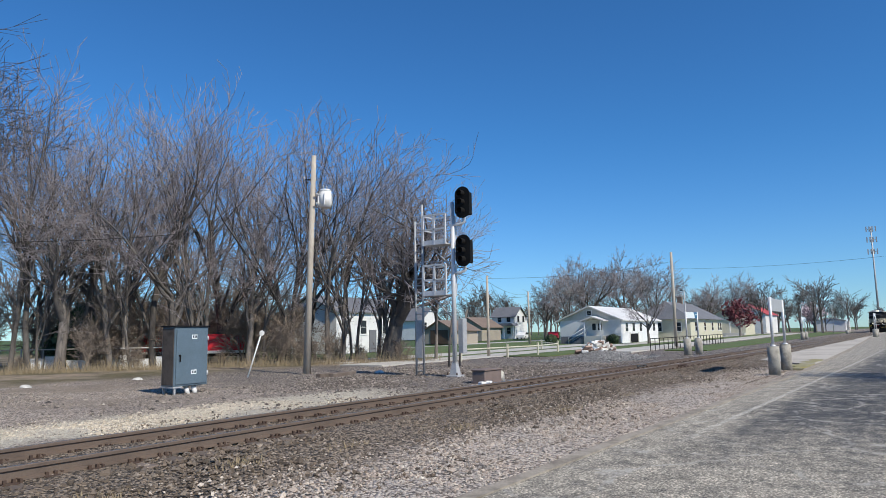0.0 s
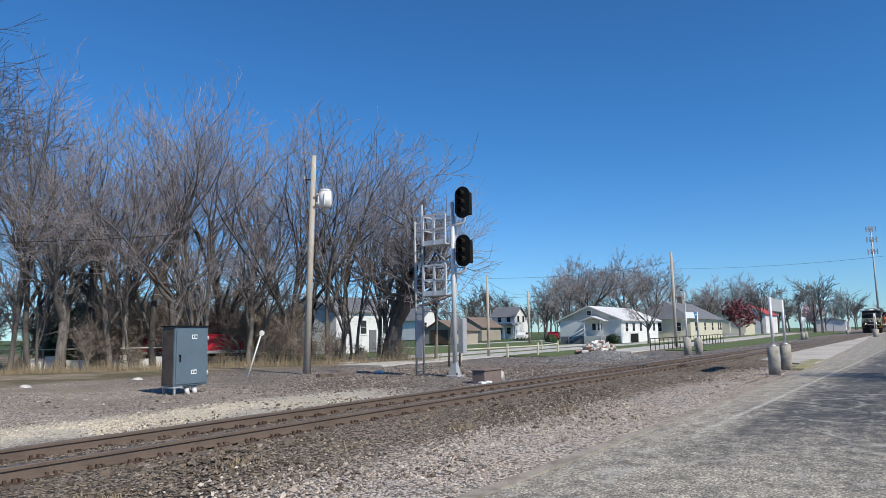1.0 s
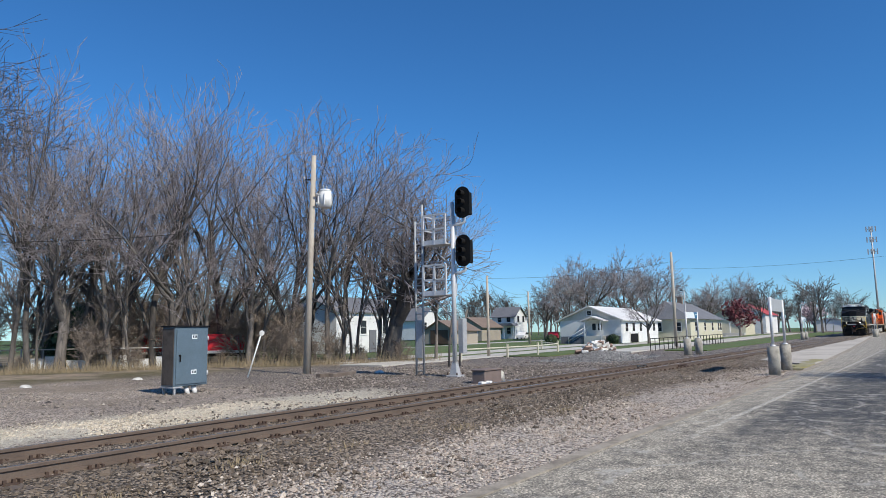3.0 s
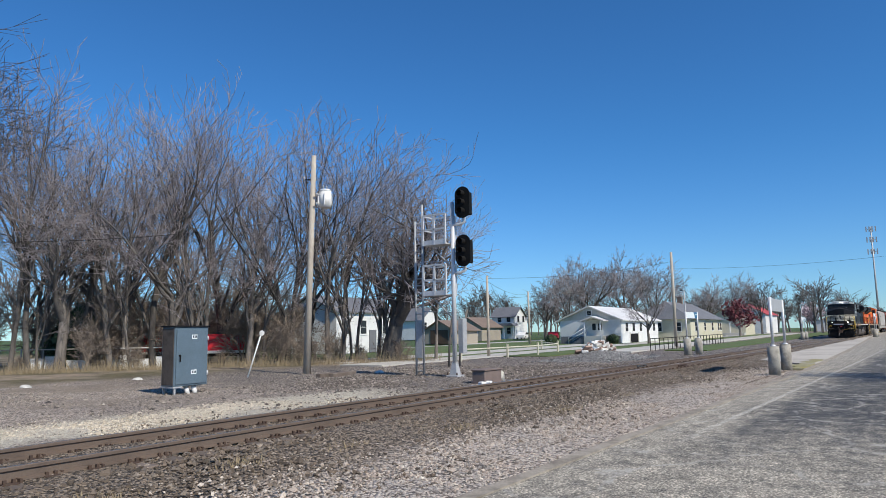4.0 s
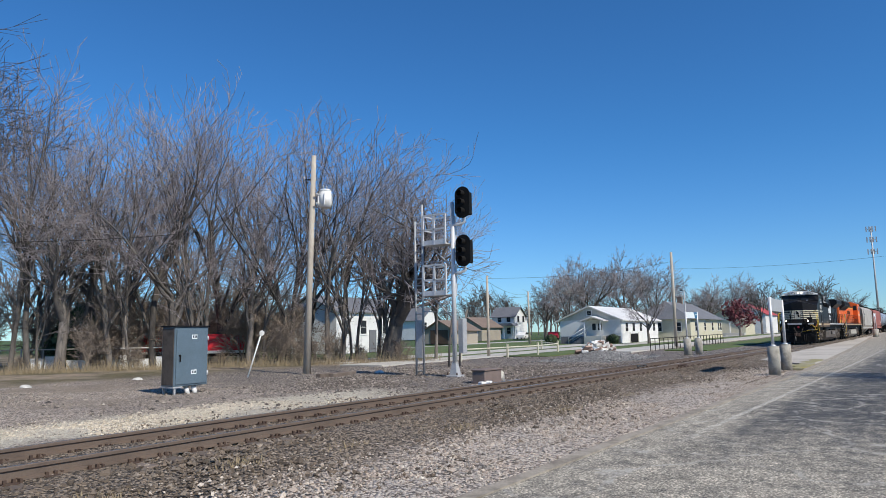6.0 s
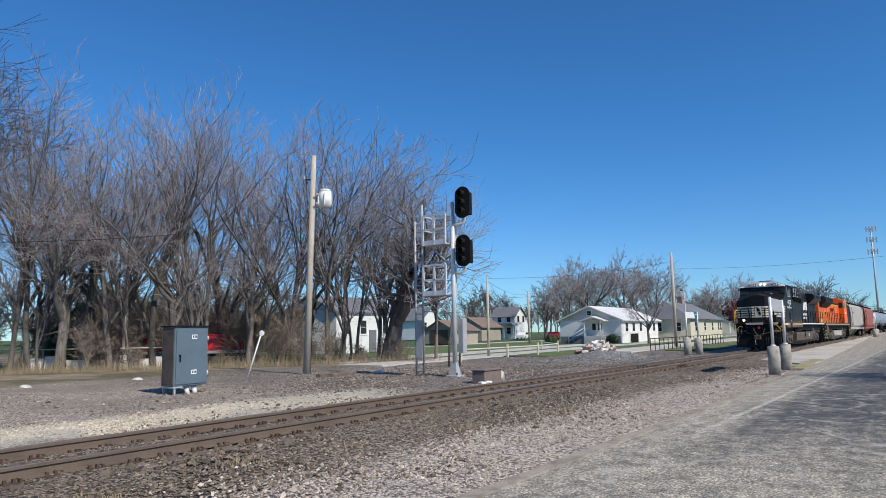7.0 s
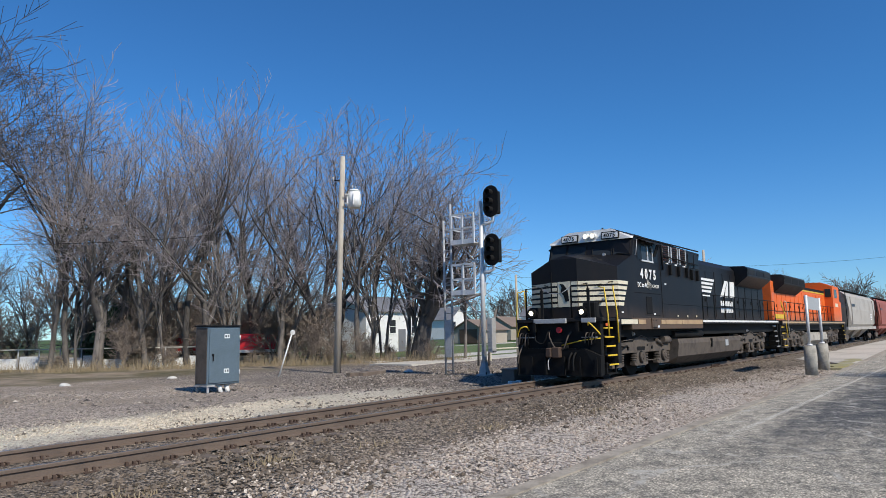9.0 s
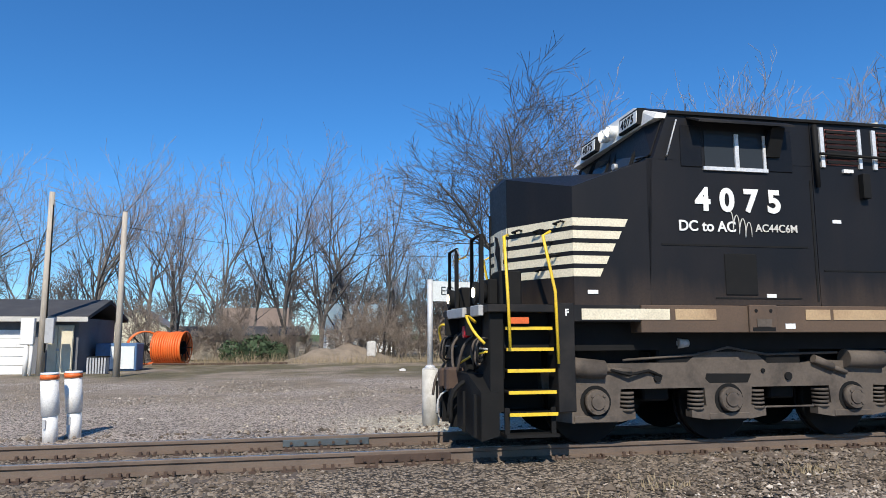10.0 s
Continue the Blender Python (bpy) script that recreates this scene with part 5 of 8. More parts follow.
        for o in ([(11.3, 2.86), (11.7, 2.86), (12.5, 3.6), (12.1, 3.6)], [(12.0, 2.86), (12.45, 2.86), (12.6, 3.6), (12.15, 3.2)], [(12.75, 2.86), (13.45, 2.86), (13.55, 3.6), (12.85, 3.6)]):
            part("emblem_block", prism(B(), o, y0, y1, "y"), M["white"], hood)
        for k in range(7):
            for zz in (2.46, 2.16):
                boxp("lettering_bar", hood, M["white"], 11.3 + k * 0.27, 11.5 + k * 0.27, y0, y1, zz, zz + 0.22)
        handrail(e, 7.2, 18.9, s * 1.48, 1.84, 2.82, 9, D)
        boxp("walkway", e, M["black_dusty"], 6.97, 19.5, *yo(0.95, 1.5), 1.8, 1.845)
    # fuel tank
    out = [(-1.42, 1.12), (-1.46, 0.95), (-1.4, 0.5), (-1.05, 0.22), (1.05, 0.22), (1.4, 0.5), (1.46, 0.95), (1.42, 1.12)]
    bm = hexa(B(), [(4.35, y, max(z, 0.5) if abs(y) > 1.2 else z + 0.12) for y, z in out], [(5.0, y, z) for y, z in out])
    prism(bm, out, 5.0, 12.2, "x")
    tank = part("fuel_tank", bm, M["truck"], e)
    for s in (-1, 1):
        boxp("tank_fitting", tank, D, 8.0, 8.12, min(s * 1.42, s * 1.5), max(s * 1.42, s * 1.5), 0.75, 1.08)
        boxp("tank_fitting", tank, M["galv"], 9.9, 10.3, min(s * 1.44, s * 1.475), max(s * 1.44, s * 1.475), 0.75, 1.0)
        part("air_reservoir", tube(B(), (4.4, s * 1.2, 1.28), (7.6, s * 1.2, 1.28), 0.13, 0.13, 14), D, e)
    six_wheel_truck(e, (-0.31, 1.63, 3.57), M["truck"])
    six_wheel_truck(e, (13.1, 15.04, 16.98), M["truck"])
    boxp("bearer", e, D, 0.6, 2.8, -1.15, 1.15, 1.0, 1.3, 0.03)
    boxp("bearer", e, D, 14, 16.2, -1.15, 1.15, 1.0, 1.3, 0.03)
    # front end: pilot, plough, platform, gate, lights
    boxp("front_platform", e, M["black_dusty"], -1.96, -0.7, -1.5, 1.4, 1.74, 1.84, 0.01)
    pilot = boxp("pilot", e, D, -1.85, -1.7, -1.35, 1.35, 0.9, 1.74, 0.02)
    plough = [(-1.42, 0.16), (1.36, 0.16), (1.36, 0.75), (0.95, 0.95), (-0.95, 0.95), (-1.42, 0.75)]
    bm = hexa(B(), [(-2.2 + 0.12 * abs(y), y, z) for y, z in plough], [(-1.8, y, max(z, 0.22)) for y, z in plough])
    part("plough", bm, M["dark"], e, "scuffed black snow plough")
    coupler(e, -1.47, -1)
    bm = box(B(), -2.03, -1.961, -0.35, 0.75, 1.7, 1.84, 0.01)
    part("buffer_plate", bm, M["galv"], e)
    bm = box(B(), -2.03, -1.961, -1.3, -0.85, 1.7, 1.84, 0.01)
    part("buffer_plate", bm, M["galv"], e)
    part("red_glad_hand", tube(B(), (-1.86, -0.06, 1.5), (-1.95, -0.06, 1.5), 0.09, 0.09, 10), M["red"], e)
    for y in (-0.85, 0.85):
        dl = part("ditch_light", box(tube(B(), (-1.98, y, 2.02), (-1.8, y, 2.02), 0.15, 0.13, 18), -1.82, -1.55, y - 0.16, y + 0.16, 1.85, 2.2, 0.02), D, e)
        part("bulb", tube(B(), (-1.995, y, 2.02), (-1.982, y, 2.02), 0.07, 0.07, 18), M["lamp"], dl, "lit ditch light lens")
    for y0, y1 in ((-1.05, -0.5), (0.5, 1.05)):
        bm = pipe(B(), [(-1.92, y0, 1.84), (-1.92, y0, 2.78), (-1.92, y1, 2.78), (-1.92, y1, 1.84)], 0.03, 6)
        box(bm, -1.95, -1.9, y0 - 0.05, y0 + 0.03, 1.84, 2.7)
        part("end_gate", bm, D, e)
    part("end_chain", pipe(B(), [(-1.92, -0.5, 2.78), (-1.92, -0.2, 2.6), (-1.92, 0.2, 2.6), (-1.92, 0.5, 2.78)], 0.012, 5), M["galv"], e)
    boxp("equipment_stand", e, D, -1.7, -1.4, -1.15, -0.75, 1.84, 2.3, 0.02)
    hose(e, [(-1.88, 0.75, 1.45), (-2.0, 0.72, 1.2), (-2.02, 0.45, 1.1), (-2.0, 0.3, 1.4), (-1.9, 0.28, 1.5)])
    hose(e, [(-1.88, 0.28, 1.5), (-2.05, 0.2, 1.3), (-2.08, 0.02, 0.98), (-2.05, -0.12, 0.95)], 0.022, M["truck"])
    hose(e, [(-1.88, -0.45, 1.45), (-2.02, -0.4, 1.3), (-2.08, -0.3, 1.0), (-2.05, -0.2, 0.9)], 0.022, M["truck"])
    hose(e, [(-1.88, -0.55, 0.95), (-2.2, -0.52, 0.7), (-2.26, -0.5, 0.35)], 0.03)
    hose(e, [(-1.88, -0.66, 0.95), (-2.22, -0.66, 0.7), (-2.26, -0.66, 0.3)], 0.03)
    hose(e, [(-1.88, 0.2, 0.75), (-2.24, 0.16, 0.6), (-2.3, 0.12, 0.34)], 0.016, M["galv"])
    hose(e, [(-1.9, 1.2, 1.1), (-2.1, 1.24, 0.8), (-2.16, 1.26, 0.5)], 0.022, M["truck"])
    for y in (-1.3, -0.8, -0.3, 0.3, 0.8, 1.3):
        part("plough_rib", hexa(B(), [(-2.225 + 0.12 * abs(y), y - 0.03, 0.2), (-2.225 + 0.12 * abs(y), y + 0.03, 0.2), (-2.1, y + 0.03, 0.2), (-2.1, y - 0.03, 0.2)], [(-2.225 + 0.12 * abs(y), y - 0.03, 0.72), (-2.225 + 0.12 * abs(y), y + 0.03, 0.72), (-2.1, y + 0.03, 0.72), (-2.1, y - 0.03, 0.72)]), M["dark"], e)
    for k, y in enumerate((-1.28, -1.18, -1.08, -0.98, 0.95, 1.05, 1.15, 1.25)):
        hose(e, [(-1.86, y, 1.42), (-2.0, y, 1.38), (-2.04, y + 0.02, 1.2 - 0.04 * (k % 3)), (-1.98, y + 0.05, 1.12 - 0.04 * (k % 3)), (-1.9, y + 0.07, 1.3)], 0.018, M["truck"] if k % 2 else None)
    for y0, y1, z in ((-1.3, -0.8, 1.28), (0.8, 1.3, 1.28)):
        part("grab_iron", pipe(B(), [(-1.85, y0, z), (-1.93, y0, z), (-1.93, y1, z), (-1.85, y1, z)], 0.014, 5), M["galv"], e)
    part("draft_pocket", box(B(), -1.98, -1.84, -0.34, 0.34, 0.62, 1.14, 0.03), M["dark"], e)
    for y in (-0.72, 0.72):
        part("anticlimber_rib", box(B(), -2.06, -1.86, y - 0.04, y + 0.04, 1.45, 1.74), M["dark"], e)
    hose(e, [(-1.88, 1.0, 1.5), (-2.02, 1.02, 1.62), (-2.06, 1.22, 1.55), (-2.0, 1.35, 1.3)], 0.02, M["yellow"])
    part("cut_lever", pipe(B(), [(-1.95, -1.4, 1.25), (-2.0, -0.9, 1.2), (-2.05, -0.2, 1.05)], 0.016, 5), M["yellow"], e)
    hose(e, [(-2.0, -1.05, 1.62), (-2.15, -1.15, 1.7), (-2.1, -1.35, 1.5), (-1.98, -1.42, 1.35)], 0.02, M["yellow"])
    boxp("placard", e, M["orange"], -1.55, -1.3, -1.45, -1.435, 1.6, 1.68)
    lettering("lettering", "F", 0.12, pose(-0.85, -1.534, 1.7, 90, 0, 0), M["white"], e, 0.003, bold=0.003)
    # the whole front end sits close to the nose
    for c in e.children:
        if c.name.split(".")[0] in ("air_hose", "plough", "plough_rib", "pilot", "front_platform", "buffer_plate", "end_gate", "end_chain", "ditch_light", "coupler", "red_glad_hand", "cut_lever", "draft_pocket", "anticlimber_rib", "grab_iron", "equipment_stand"):
            c.location.x = 0.11
    for s in (-1, 1):
        steps(e, -1.57, -0.99, s, 1.82, 6, 1.52, D, M["yellow"])
        boxp("step_cheek", e, M["black_dusty"], -0.95, -0.72, min(s * 1.1, s * 1.53), max(s * 1.1, s * 1.53), 0.5, 1.86, 0.01)
        boxp("step_cheek", e, D, -1.8, -1.62, min(s * 1.05, s * 1.4), max(s * 1.05, s * 1.4), 0.5, 1.74, 0.01)
        part("grab_rail", pipe(B(), [(-1.5, s * 1.25, 2.75), (-1.62, s * 1.48, 2.7), (-1.6, s * 1.55, 1.95), (-1.58, s * 1.56, 1.3)], 0.022, 6), M["yellow"], e, "yellow grab rail")
        part("grab_rail", pipe(B(), [(-1.0, s * 1.48, 2.78), (-1.12, s * 1.53, 2.72), (-0.98, s * 1.56, 2.0), (-0.96, s * 1.57, 1.1)], 0.022, 6), M["yellow"], e, "yellow grab rail")
        boxp("foot_board", e, D, -1.62, -0.94, min(s * 1.2, s * 1.5), max(s * 1.2, s * 1.5), 0.2, 0.24)
        for x in (-1.6, -1.0):
            boxp("foot_board_hanger", e, D, x - 0.03, x + 0.03, min(s * 1.42, s * 1.46), max(s * 1.42, s * 1.46), 0.24, 0.56)
        steps(e, 18.75, 19.35, s, 1.82, 6, 1.5, D, M["galv"])
    boxp("rear_pilot", e, D, 19.55, 19.65, -1.4, 1.4, 0.35, 1.74, 0.01)
    coupler(e, 19.6, 1)
    rolling(e, 0.0, 1.63, 15.04)


def engine_orange():
    O, D = M["orange"], M["dark"]
    e = empty("locomotive", None, "orange and dark green diesel locomotive running cab last", "locomotive")
    boxp("underframe", e, D, 0.1, 21.6, -1.2, 1.2, 1.25, 1.8)
    for s in (-1, 1):
        yo = lambda a, b: (min(s * a, s * b), max(s * a, s * b))
        boxp("side_sill", e, M["black_dusty"], 0.1, 21.4, *yo(1.2, 1.52), 1.6, 1.84, 0.01)
        boxp("sill_stripe", e, M["sillcream"], 0.2, 21.2, *yo(1.52, 1.53), 1.68, 1.78)
        handrail(e, 1.0, 17.0, s * 1.48, 1.84, 2.85, 13, D)
        steps(e, 0.3, 0.95, s, 1.82, 5, 1.5, D, M["yellow"])
        steps(e, 20.6, 21.2, s, 1.82, 5, 1.5, D, M["yellow"])
        part("grab_rail", pipe(B(), [(0.2, s * 1.5, 2.85), (1.0, s * 1.5, 2.1), (1.15, s * 1.53, 0.9)], 0.025, 6), M["yellow"], e, "yellow grab rail")
        part("grab_rail", pipe(B(), [(1.1, s * 1.5, 2.9), (1.5, s * 1.5, 2.85), (1.6, s * 1.53, 1.0)], 0.025, 6), M["silver"], e)
        boxp("walkway", e, M["black_dusty"], 0.4, 17.2, *yo(0.95, 1.5), 1.8, 1.845)
    hood = long_hood(e, 0.6, 16.8, 4.1, 0.95, M["orange_side"], D, D)
    for s in (-1, 1):
        yo = lambda a, b: (min(s * a, s * b), max(s * a, s * b))
        boxp("yellow_band", hood, M["yellow"], 6.5, 16.7, *yo(0.952, 0.975), 3.78, 3.86)
        boxp("dark_band", hood, D, 6.5, 16.7, *yo(0.952, 0.97), 3.88, 4.05)
        boxp("yellow_band", hood, M["yellow"], 0.7, 3.2, *yo(0.972, 0.98), 1.96, 2.2)
        # railway emblem as plain bars
        for k in range(4):
            boxp("emblem_bar", hood, D, 9.2 + k * 0.95, 9.85 + k * 0.95, *yo(0.972, 0.982), 3.0, 3.45)
    radiator(e, 1.2, 6.8, 3.86, 4.4, M["black_dusty"], D)
    boxp("orange_end", e, O, 0.58, 1.1, -1.0, 1.0, 1.85, 4.05, 0.05)
    # cab at the far end
    sect = lambda x, a, t: [(x, -1.5, a), (x, -1.5, 4.4), (x, -0.75, t), (x, 0.75, t), (x, 1.5, 4.4), (x, 1.5, a)]
    cab = part("cab", hexa(B(), sect(16.8, 1.845, 4.72), sect(19.6, 1.845, 4.72)), M["orange_side"], e)
    for s in (-1, 1):
        yo = lambda a, b: (min(s * a, s * b), max(s * a, s * b))
        boxp("side_window", cab, M["window"], 17.5, 18.6, *yo(1.5, 1.512), 3.55, 4.2, 0.01, "dark cab window")
        boxp("lettering_bar", cab, M["cream"], 17.6, 18.8, *yo(1.5, 1.51), 2.9, 3.15)
    boxp("end_window", cab, M["window"], 16.78, 16.8, -1.4, -1.0, 3.6, 4.2)
    out = [(-1.4, 1.845), (1.4, 1.845), (1.4, 3.3), (0.8, 3.6), (-0.8, 3.6), (-1.4, 3.3)]
    part("nose", prism(B(), out, 19.6, 20.9, "x"), O, e)
    bm = prism(B(), [(-1.4, 1.1), (-1.45, 0.6), (-1.05, 0.25), (1.05, 0.25), (1.45, 0.6), (1.4, 1.1)], 6.9, 13.6, "x")
    part("fuel_tank", bm, M["pedestal_old"], e, "dust-pale fuel tank")
    six_wheel_truck(e, (2.5, 4.44, 6.38), M["truck"])
    six_wheel_truck(e, (15.2, 17.14, 19.08), M["truck"])
    boxp("pilot", e, D, 0.05, 0.15, -1.4, 1.4, 0.35, 1.74, 0.01)
    coupler(e, 0.1, -1)
    boxp("pilot", e, D, 21.55, 21.65, -1.4, 1.4, 0.35, 1.74, 0.01)
    coupler(e, 21.6, 1)
    rolling(e, 20.1, 4.44, 17.14)


def four_wheel_truck(parent, x):
    for s in (-1, 1):
        out = [(x - 1.15, 0.62), (x - 0.95, 0.72), (x - 0.4, 0.78), (x + 0.4, 0.78), (x + 0.95, 0.72), (x + 1.15, 0.62), (x + 1.1, 0.42), (x + 0.7, 0.42), (x + 0.35, 0.25), (x - 0.35, 0.25), (x - 0.7, 0.42), (x - 1.1, 0.42)]
        part("truck_frame", prism(B(), out, min(s * 0.98, s * 1.1), max(s * 0.98, s * 1.1), "y"), M["truck"], parent)
    boxp("bolster", parent, M["dark"], x - 0.2, x + 0.2, -1.0, 1.0, 0.5, 0.95)
    for dx in (-0.87, 0.87):
        wheelset(parent, x + dx, 0.46, M["dark"])


def hopper_car(mat, label, length, x0):
    e = empty("hopper_car", None, label, "freight car")
    a, b = 1.6, length - 1.6
    out = [(-1.2, 1.15), (-1.55, 1.6), (-1.58, 2.8), (-1.5, 3.9), (-1.1, 4.3), (1.1, 4.3), (1.5, 3.9), (1.58, 2.8), (1.55, 1.6), (1.2, 1.15)]
    bm = B()
    ring = lambda x, f: [(x, y, z) for y, z in f]
    hexa(bm, ring(a + 0.9, out), ring(b - 0.9, out))
    for xe, xi in ((a - 0.9, a + 0.92), (b + 0.9, b - 0.92)):
        hexa(bm, [(xe if z > 3.3 else xi - (xi - xe) * max(0, z - 1.6) / 1.7, y, z) for y, z in out], ring(xi, out))
    body = part("body", bm, mat, e)
    for s in (-1, 1):
        for x in (a + 0.9, b - 0.9):
            part("side_post", prism(B(), [(s * 1.54, 1.6), (s * 1.62, 1.65), (s * 1.64, 2.8), (s * 1.56, 3.85), (s * 1.48, 3.9)], x - 0.04, x + 0.04, "x"), mat, body)
        boxp("marking", body, M["ink"], a + 1.3, a + 2.9, min(s * 1.56, s * 1.6), max(s * 1.56, s * 1.6), 3.1, 3.3)
        for k in range(3):
            boxp("marking", body, M["white"], b - 3.4, b - 2.4, min(s * 1.56, s * 1.6), max(s * 1.56, s * 1.6), 2.0 + k * 0.22, 2.12 + k * 0.22)
        boxp("sill", e, mat, 0.6, length - 0.6, min(s * 1.35, s * 1.5), max(s * 1.35, s * 1.5), 1.15, 1.4)
        for xe in (0.7, length - 0.7):
            bm = pipe(B(), [(xe, s * 1.45, 1.3), (xe, s * 1.45, 4.2)], 0.03, 5)
            for k in range(7):
                tube(bm, (xe, s * 1.45, 1.5 + k * 0.4), (xe + (0.45 if xe < 2 else -0.45), s * 1.45, 1.5 + k * 0.4), 0.015, 0.015, 5)
            part("ladder", bm, M["dark"], e)
    for k in range(3):
        xc = length * (0.25 + 0.25 * k)
        part("hopper_chute", hexa(B(), [(xc - 1.8, -1.1, 1.2), (xc + 1.8, -1.1, 1.2), (xc + 1.8, 1.1, 1.2), (xc - 1.8, 1.1, 1.2)], [(xc - 0.4, -0.4, 0.4), (xc + 0.4, -0.4, 0.4), (xc + 0.4, 0.4, 0.4), (xc - 0.4, 0.4, 0.4)]), mat, e)
    bm = box(B(), a, b, -0.45, 0.45, 4.32, 4.42, 0.02)
    for k in range(8):
        x = a + (b - a) * k / 7
        box(bm, x - 0.05, x + 0.05, -1.3, 1.3, 4.28, 4.36)
    box(bm, a, b, -1.3, -0.9, 4.37, 4.41)
    part("roof_walk", bm, M["dark"], e)
    boxp("underframe", e, M["dark"], 0.3, length - 0.3, -0.35, 0.35, 0.8, 1.2)
    for x in (2.3, length - 2.3):
        four_wheel_truck(e, x)
    coupler(e, 0.4, -1)
    coupler(e, length - 0.4, 1)
    rolling(e, x0, 2.3, length - 2.3)


def tank_car(mat, label, length, x0):
    e = empty("tank_car", None, label, "freight car")
    bm = tube(B(), (1.3, 0, 2.75), (length - 1.3, 0, 2.75), 1.5, 1.5, 32)
    tube(bm, (0.95, 0, 2.75), (1.3, 0, 2.75), 1.1, 1.5, 32)
    tube(bm, (length - 1.3, 0, 2.75), (length - 0.95, 0, 2.75), 1.5, 1.1, 32)
    tank = part("tank", bm, mat, e)
    for k in range(3):
        x = length * (0.25 + 0.25 * k)
        part("band", tube(B(), (x - 0.05, 0, 2.75), (x + 0.05, 0, 2.75), 1.515, 1.515, 32), M["dark"], tank)
    part("dome", tube(B(), (length / 2, 0, 4.2), (length / 2, 0, 4.55), 0.45, 0.42, 20), M["dark"], tank)
    bm = box(B(), length / 2 - 1.2, length / 2 + 1.2, -1.1, 1.1, 4.2, 4.26)
    for x in (-1.2, 1.2):
        for y in (-1.1, 1.1):
            tube(bm, (length / 2 + x, y, 4.2), (length / 2 + x, y, 4.9), 0.025, 0.025, 5)
    pipe(bm, [(length / 2 - 1.2, -1.1, 4.9), (length / 2 + 1.2, -1.1, 4.9), (length / 2 + 1.2, 1.1, 4.9), (length / 2 - 1.2, 1.1, 4.9), (length / 2 - 1.2, -1.1, 4.9)], 0.025, 5)
    part("top_platform", bm, M["dark"], e)
    for s in (-1, 1):
        part("running_rail", pipe(B(), [(0.6, s * 1.45, 1.9), (length - 0.6, s * 1.45, 1.9)], 0.03, 5), M["dark"], e)
    for x in (1.2, length - 1.2):
        boxp("saddle", e, M["dark"], x - 0.9, x + 0.9, -1.35, 1.35, 0.95, 1.75, 0.02)
    boxp("underframe", e, M["dark"], 0.3, length - 0.3, -0.3, 0.3, 0.8, 1.15)
    for x in (2.0, length - 2.0):
        four_wheel_truck(e, x)
    coupler(e, 0.4, -1)
    coupler(e, length - 0.4, 1)
    rolling(e, x0, 2.0, length - 2.0)


def freight_cars():
    hopper_car(M["hopper_body"], "pale grey covered hopper car with dusty sides", 19.0, 42.4)
    hopper_car(M["boxred"], "rust-red covered hopper car with faded paint", 19.0, 62.4)
    x = 82.4
    for k in range(4):
        tank_car(M["tankgrey"] if k < 3 else M["dark"], "blue-grey tank car with a top platform" if k < 3 else "black tank car with a top platform", 17.0, x)
        x += 18.0


def motions():
    times = [0.25 * k for k in range(41)]
    for thing, x0, xa, xb in CARS:
        walk(thing, [(t, car_pose(t, x0, xa, xb)) for t in times])
    start = along(0)
    for wheel, x, r in WHEELS:
        walk(wheel, [(k / FPS, pose(x, 0, r, 0, math.degrees((along(k / FPS) - start) / r), 0)) for k in range(301)])

# ---- trackside things ----
def stand(name, x, y, label, category, group="", turn=0.0):
    return empty(name, pose(x, y, ground_z(x, y), 0, 0, turn), label, category, group)


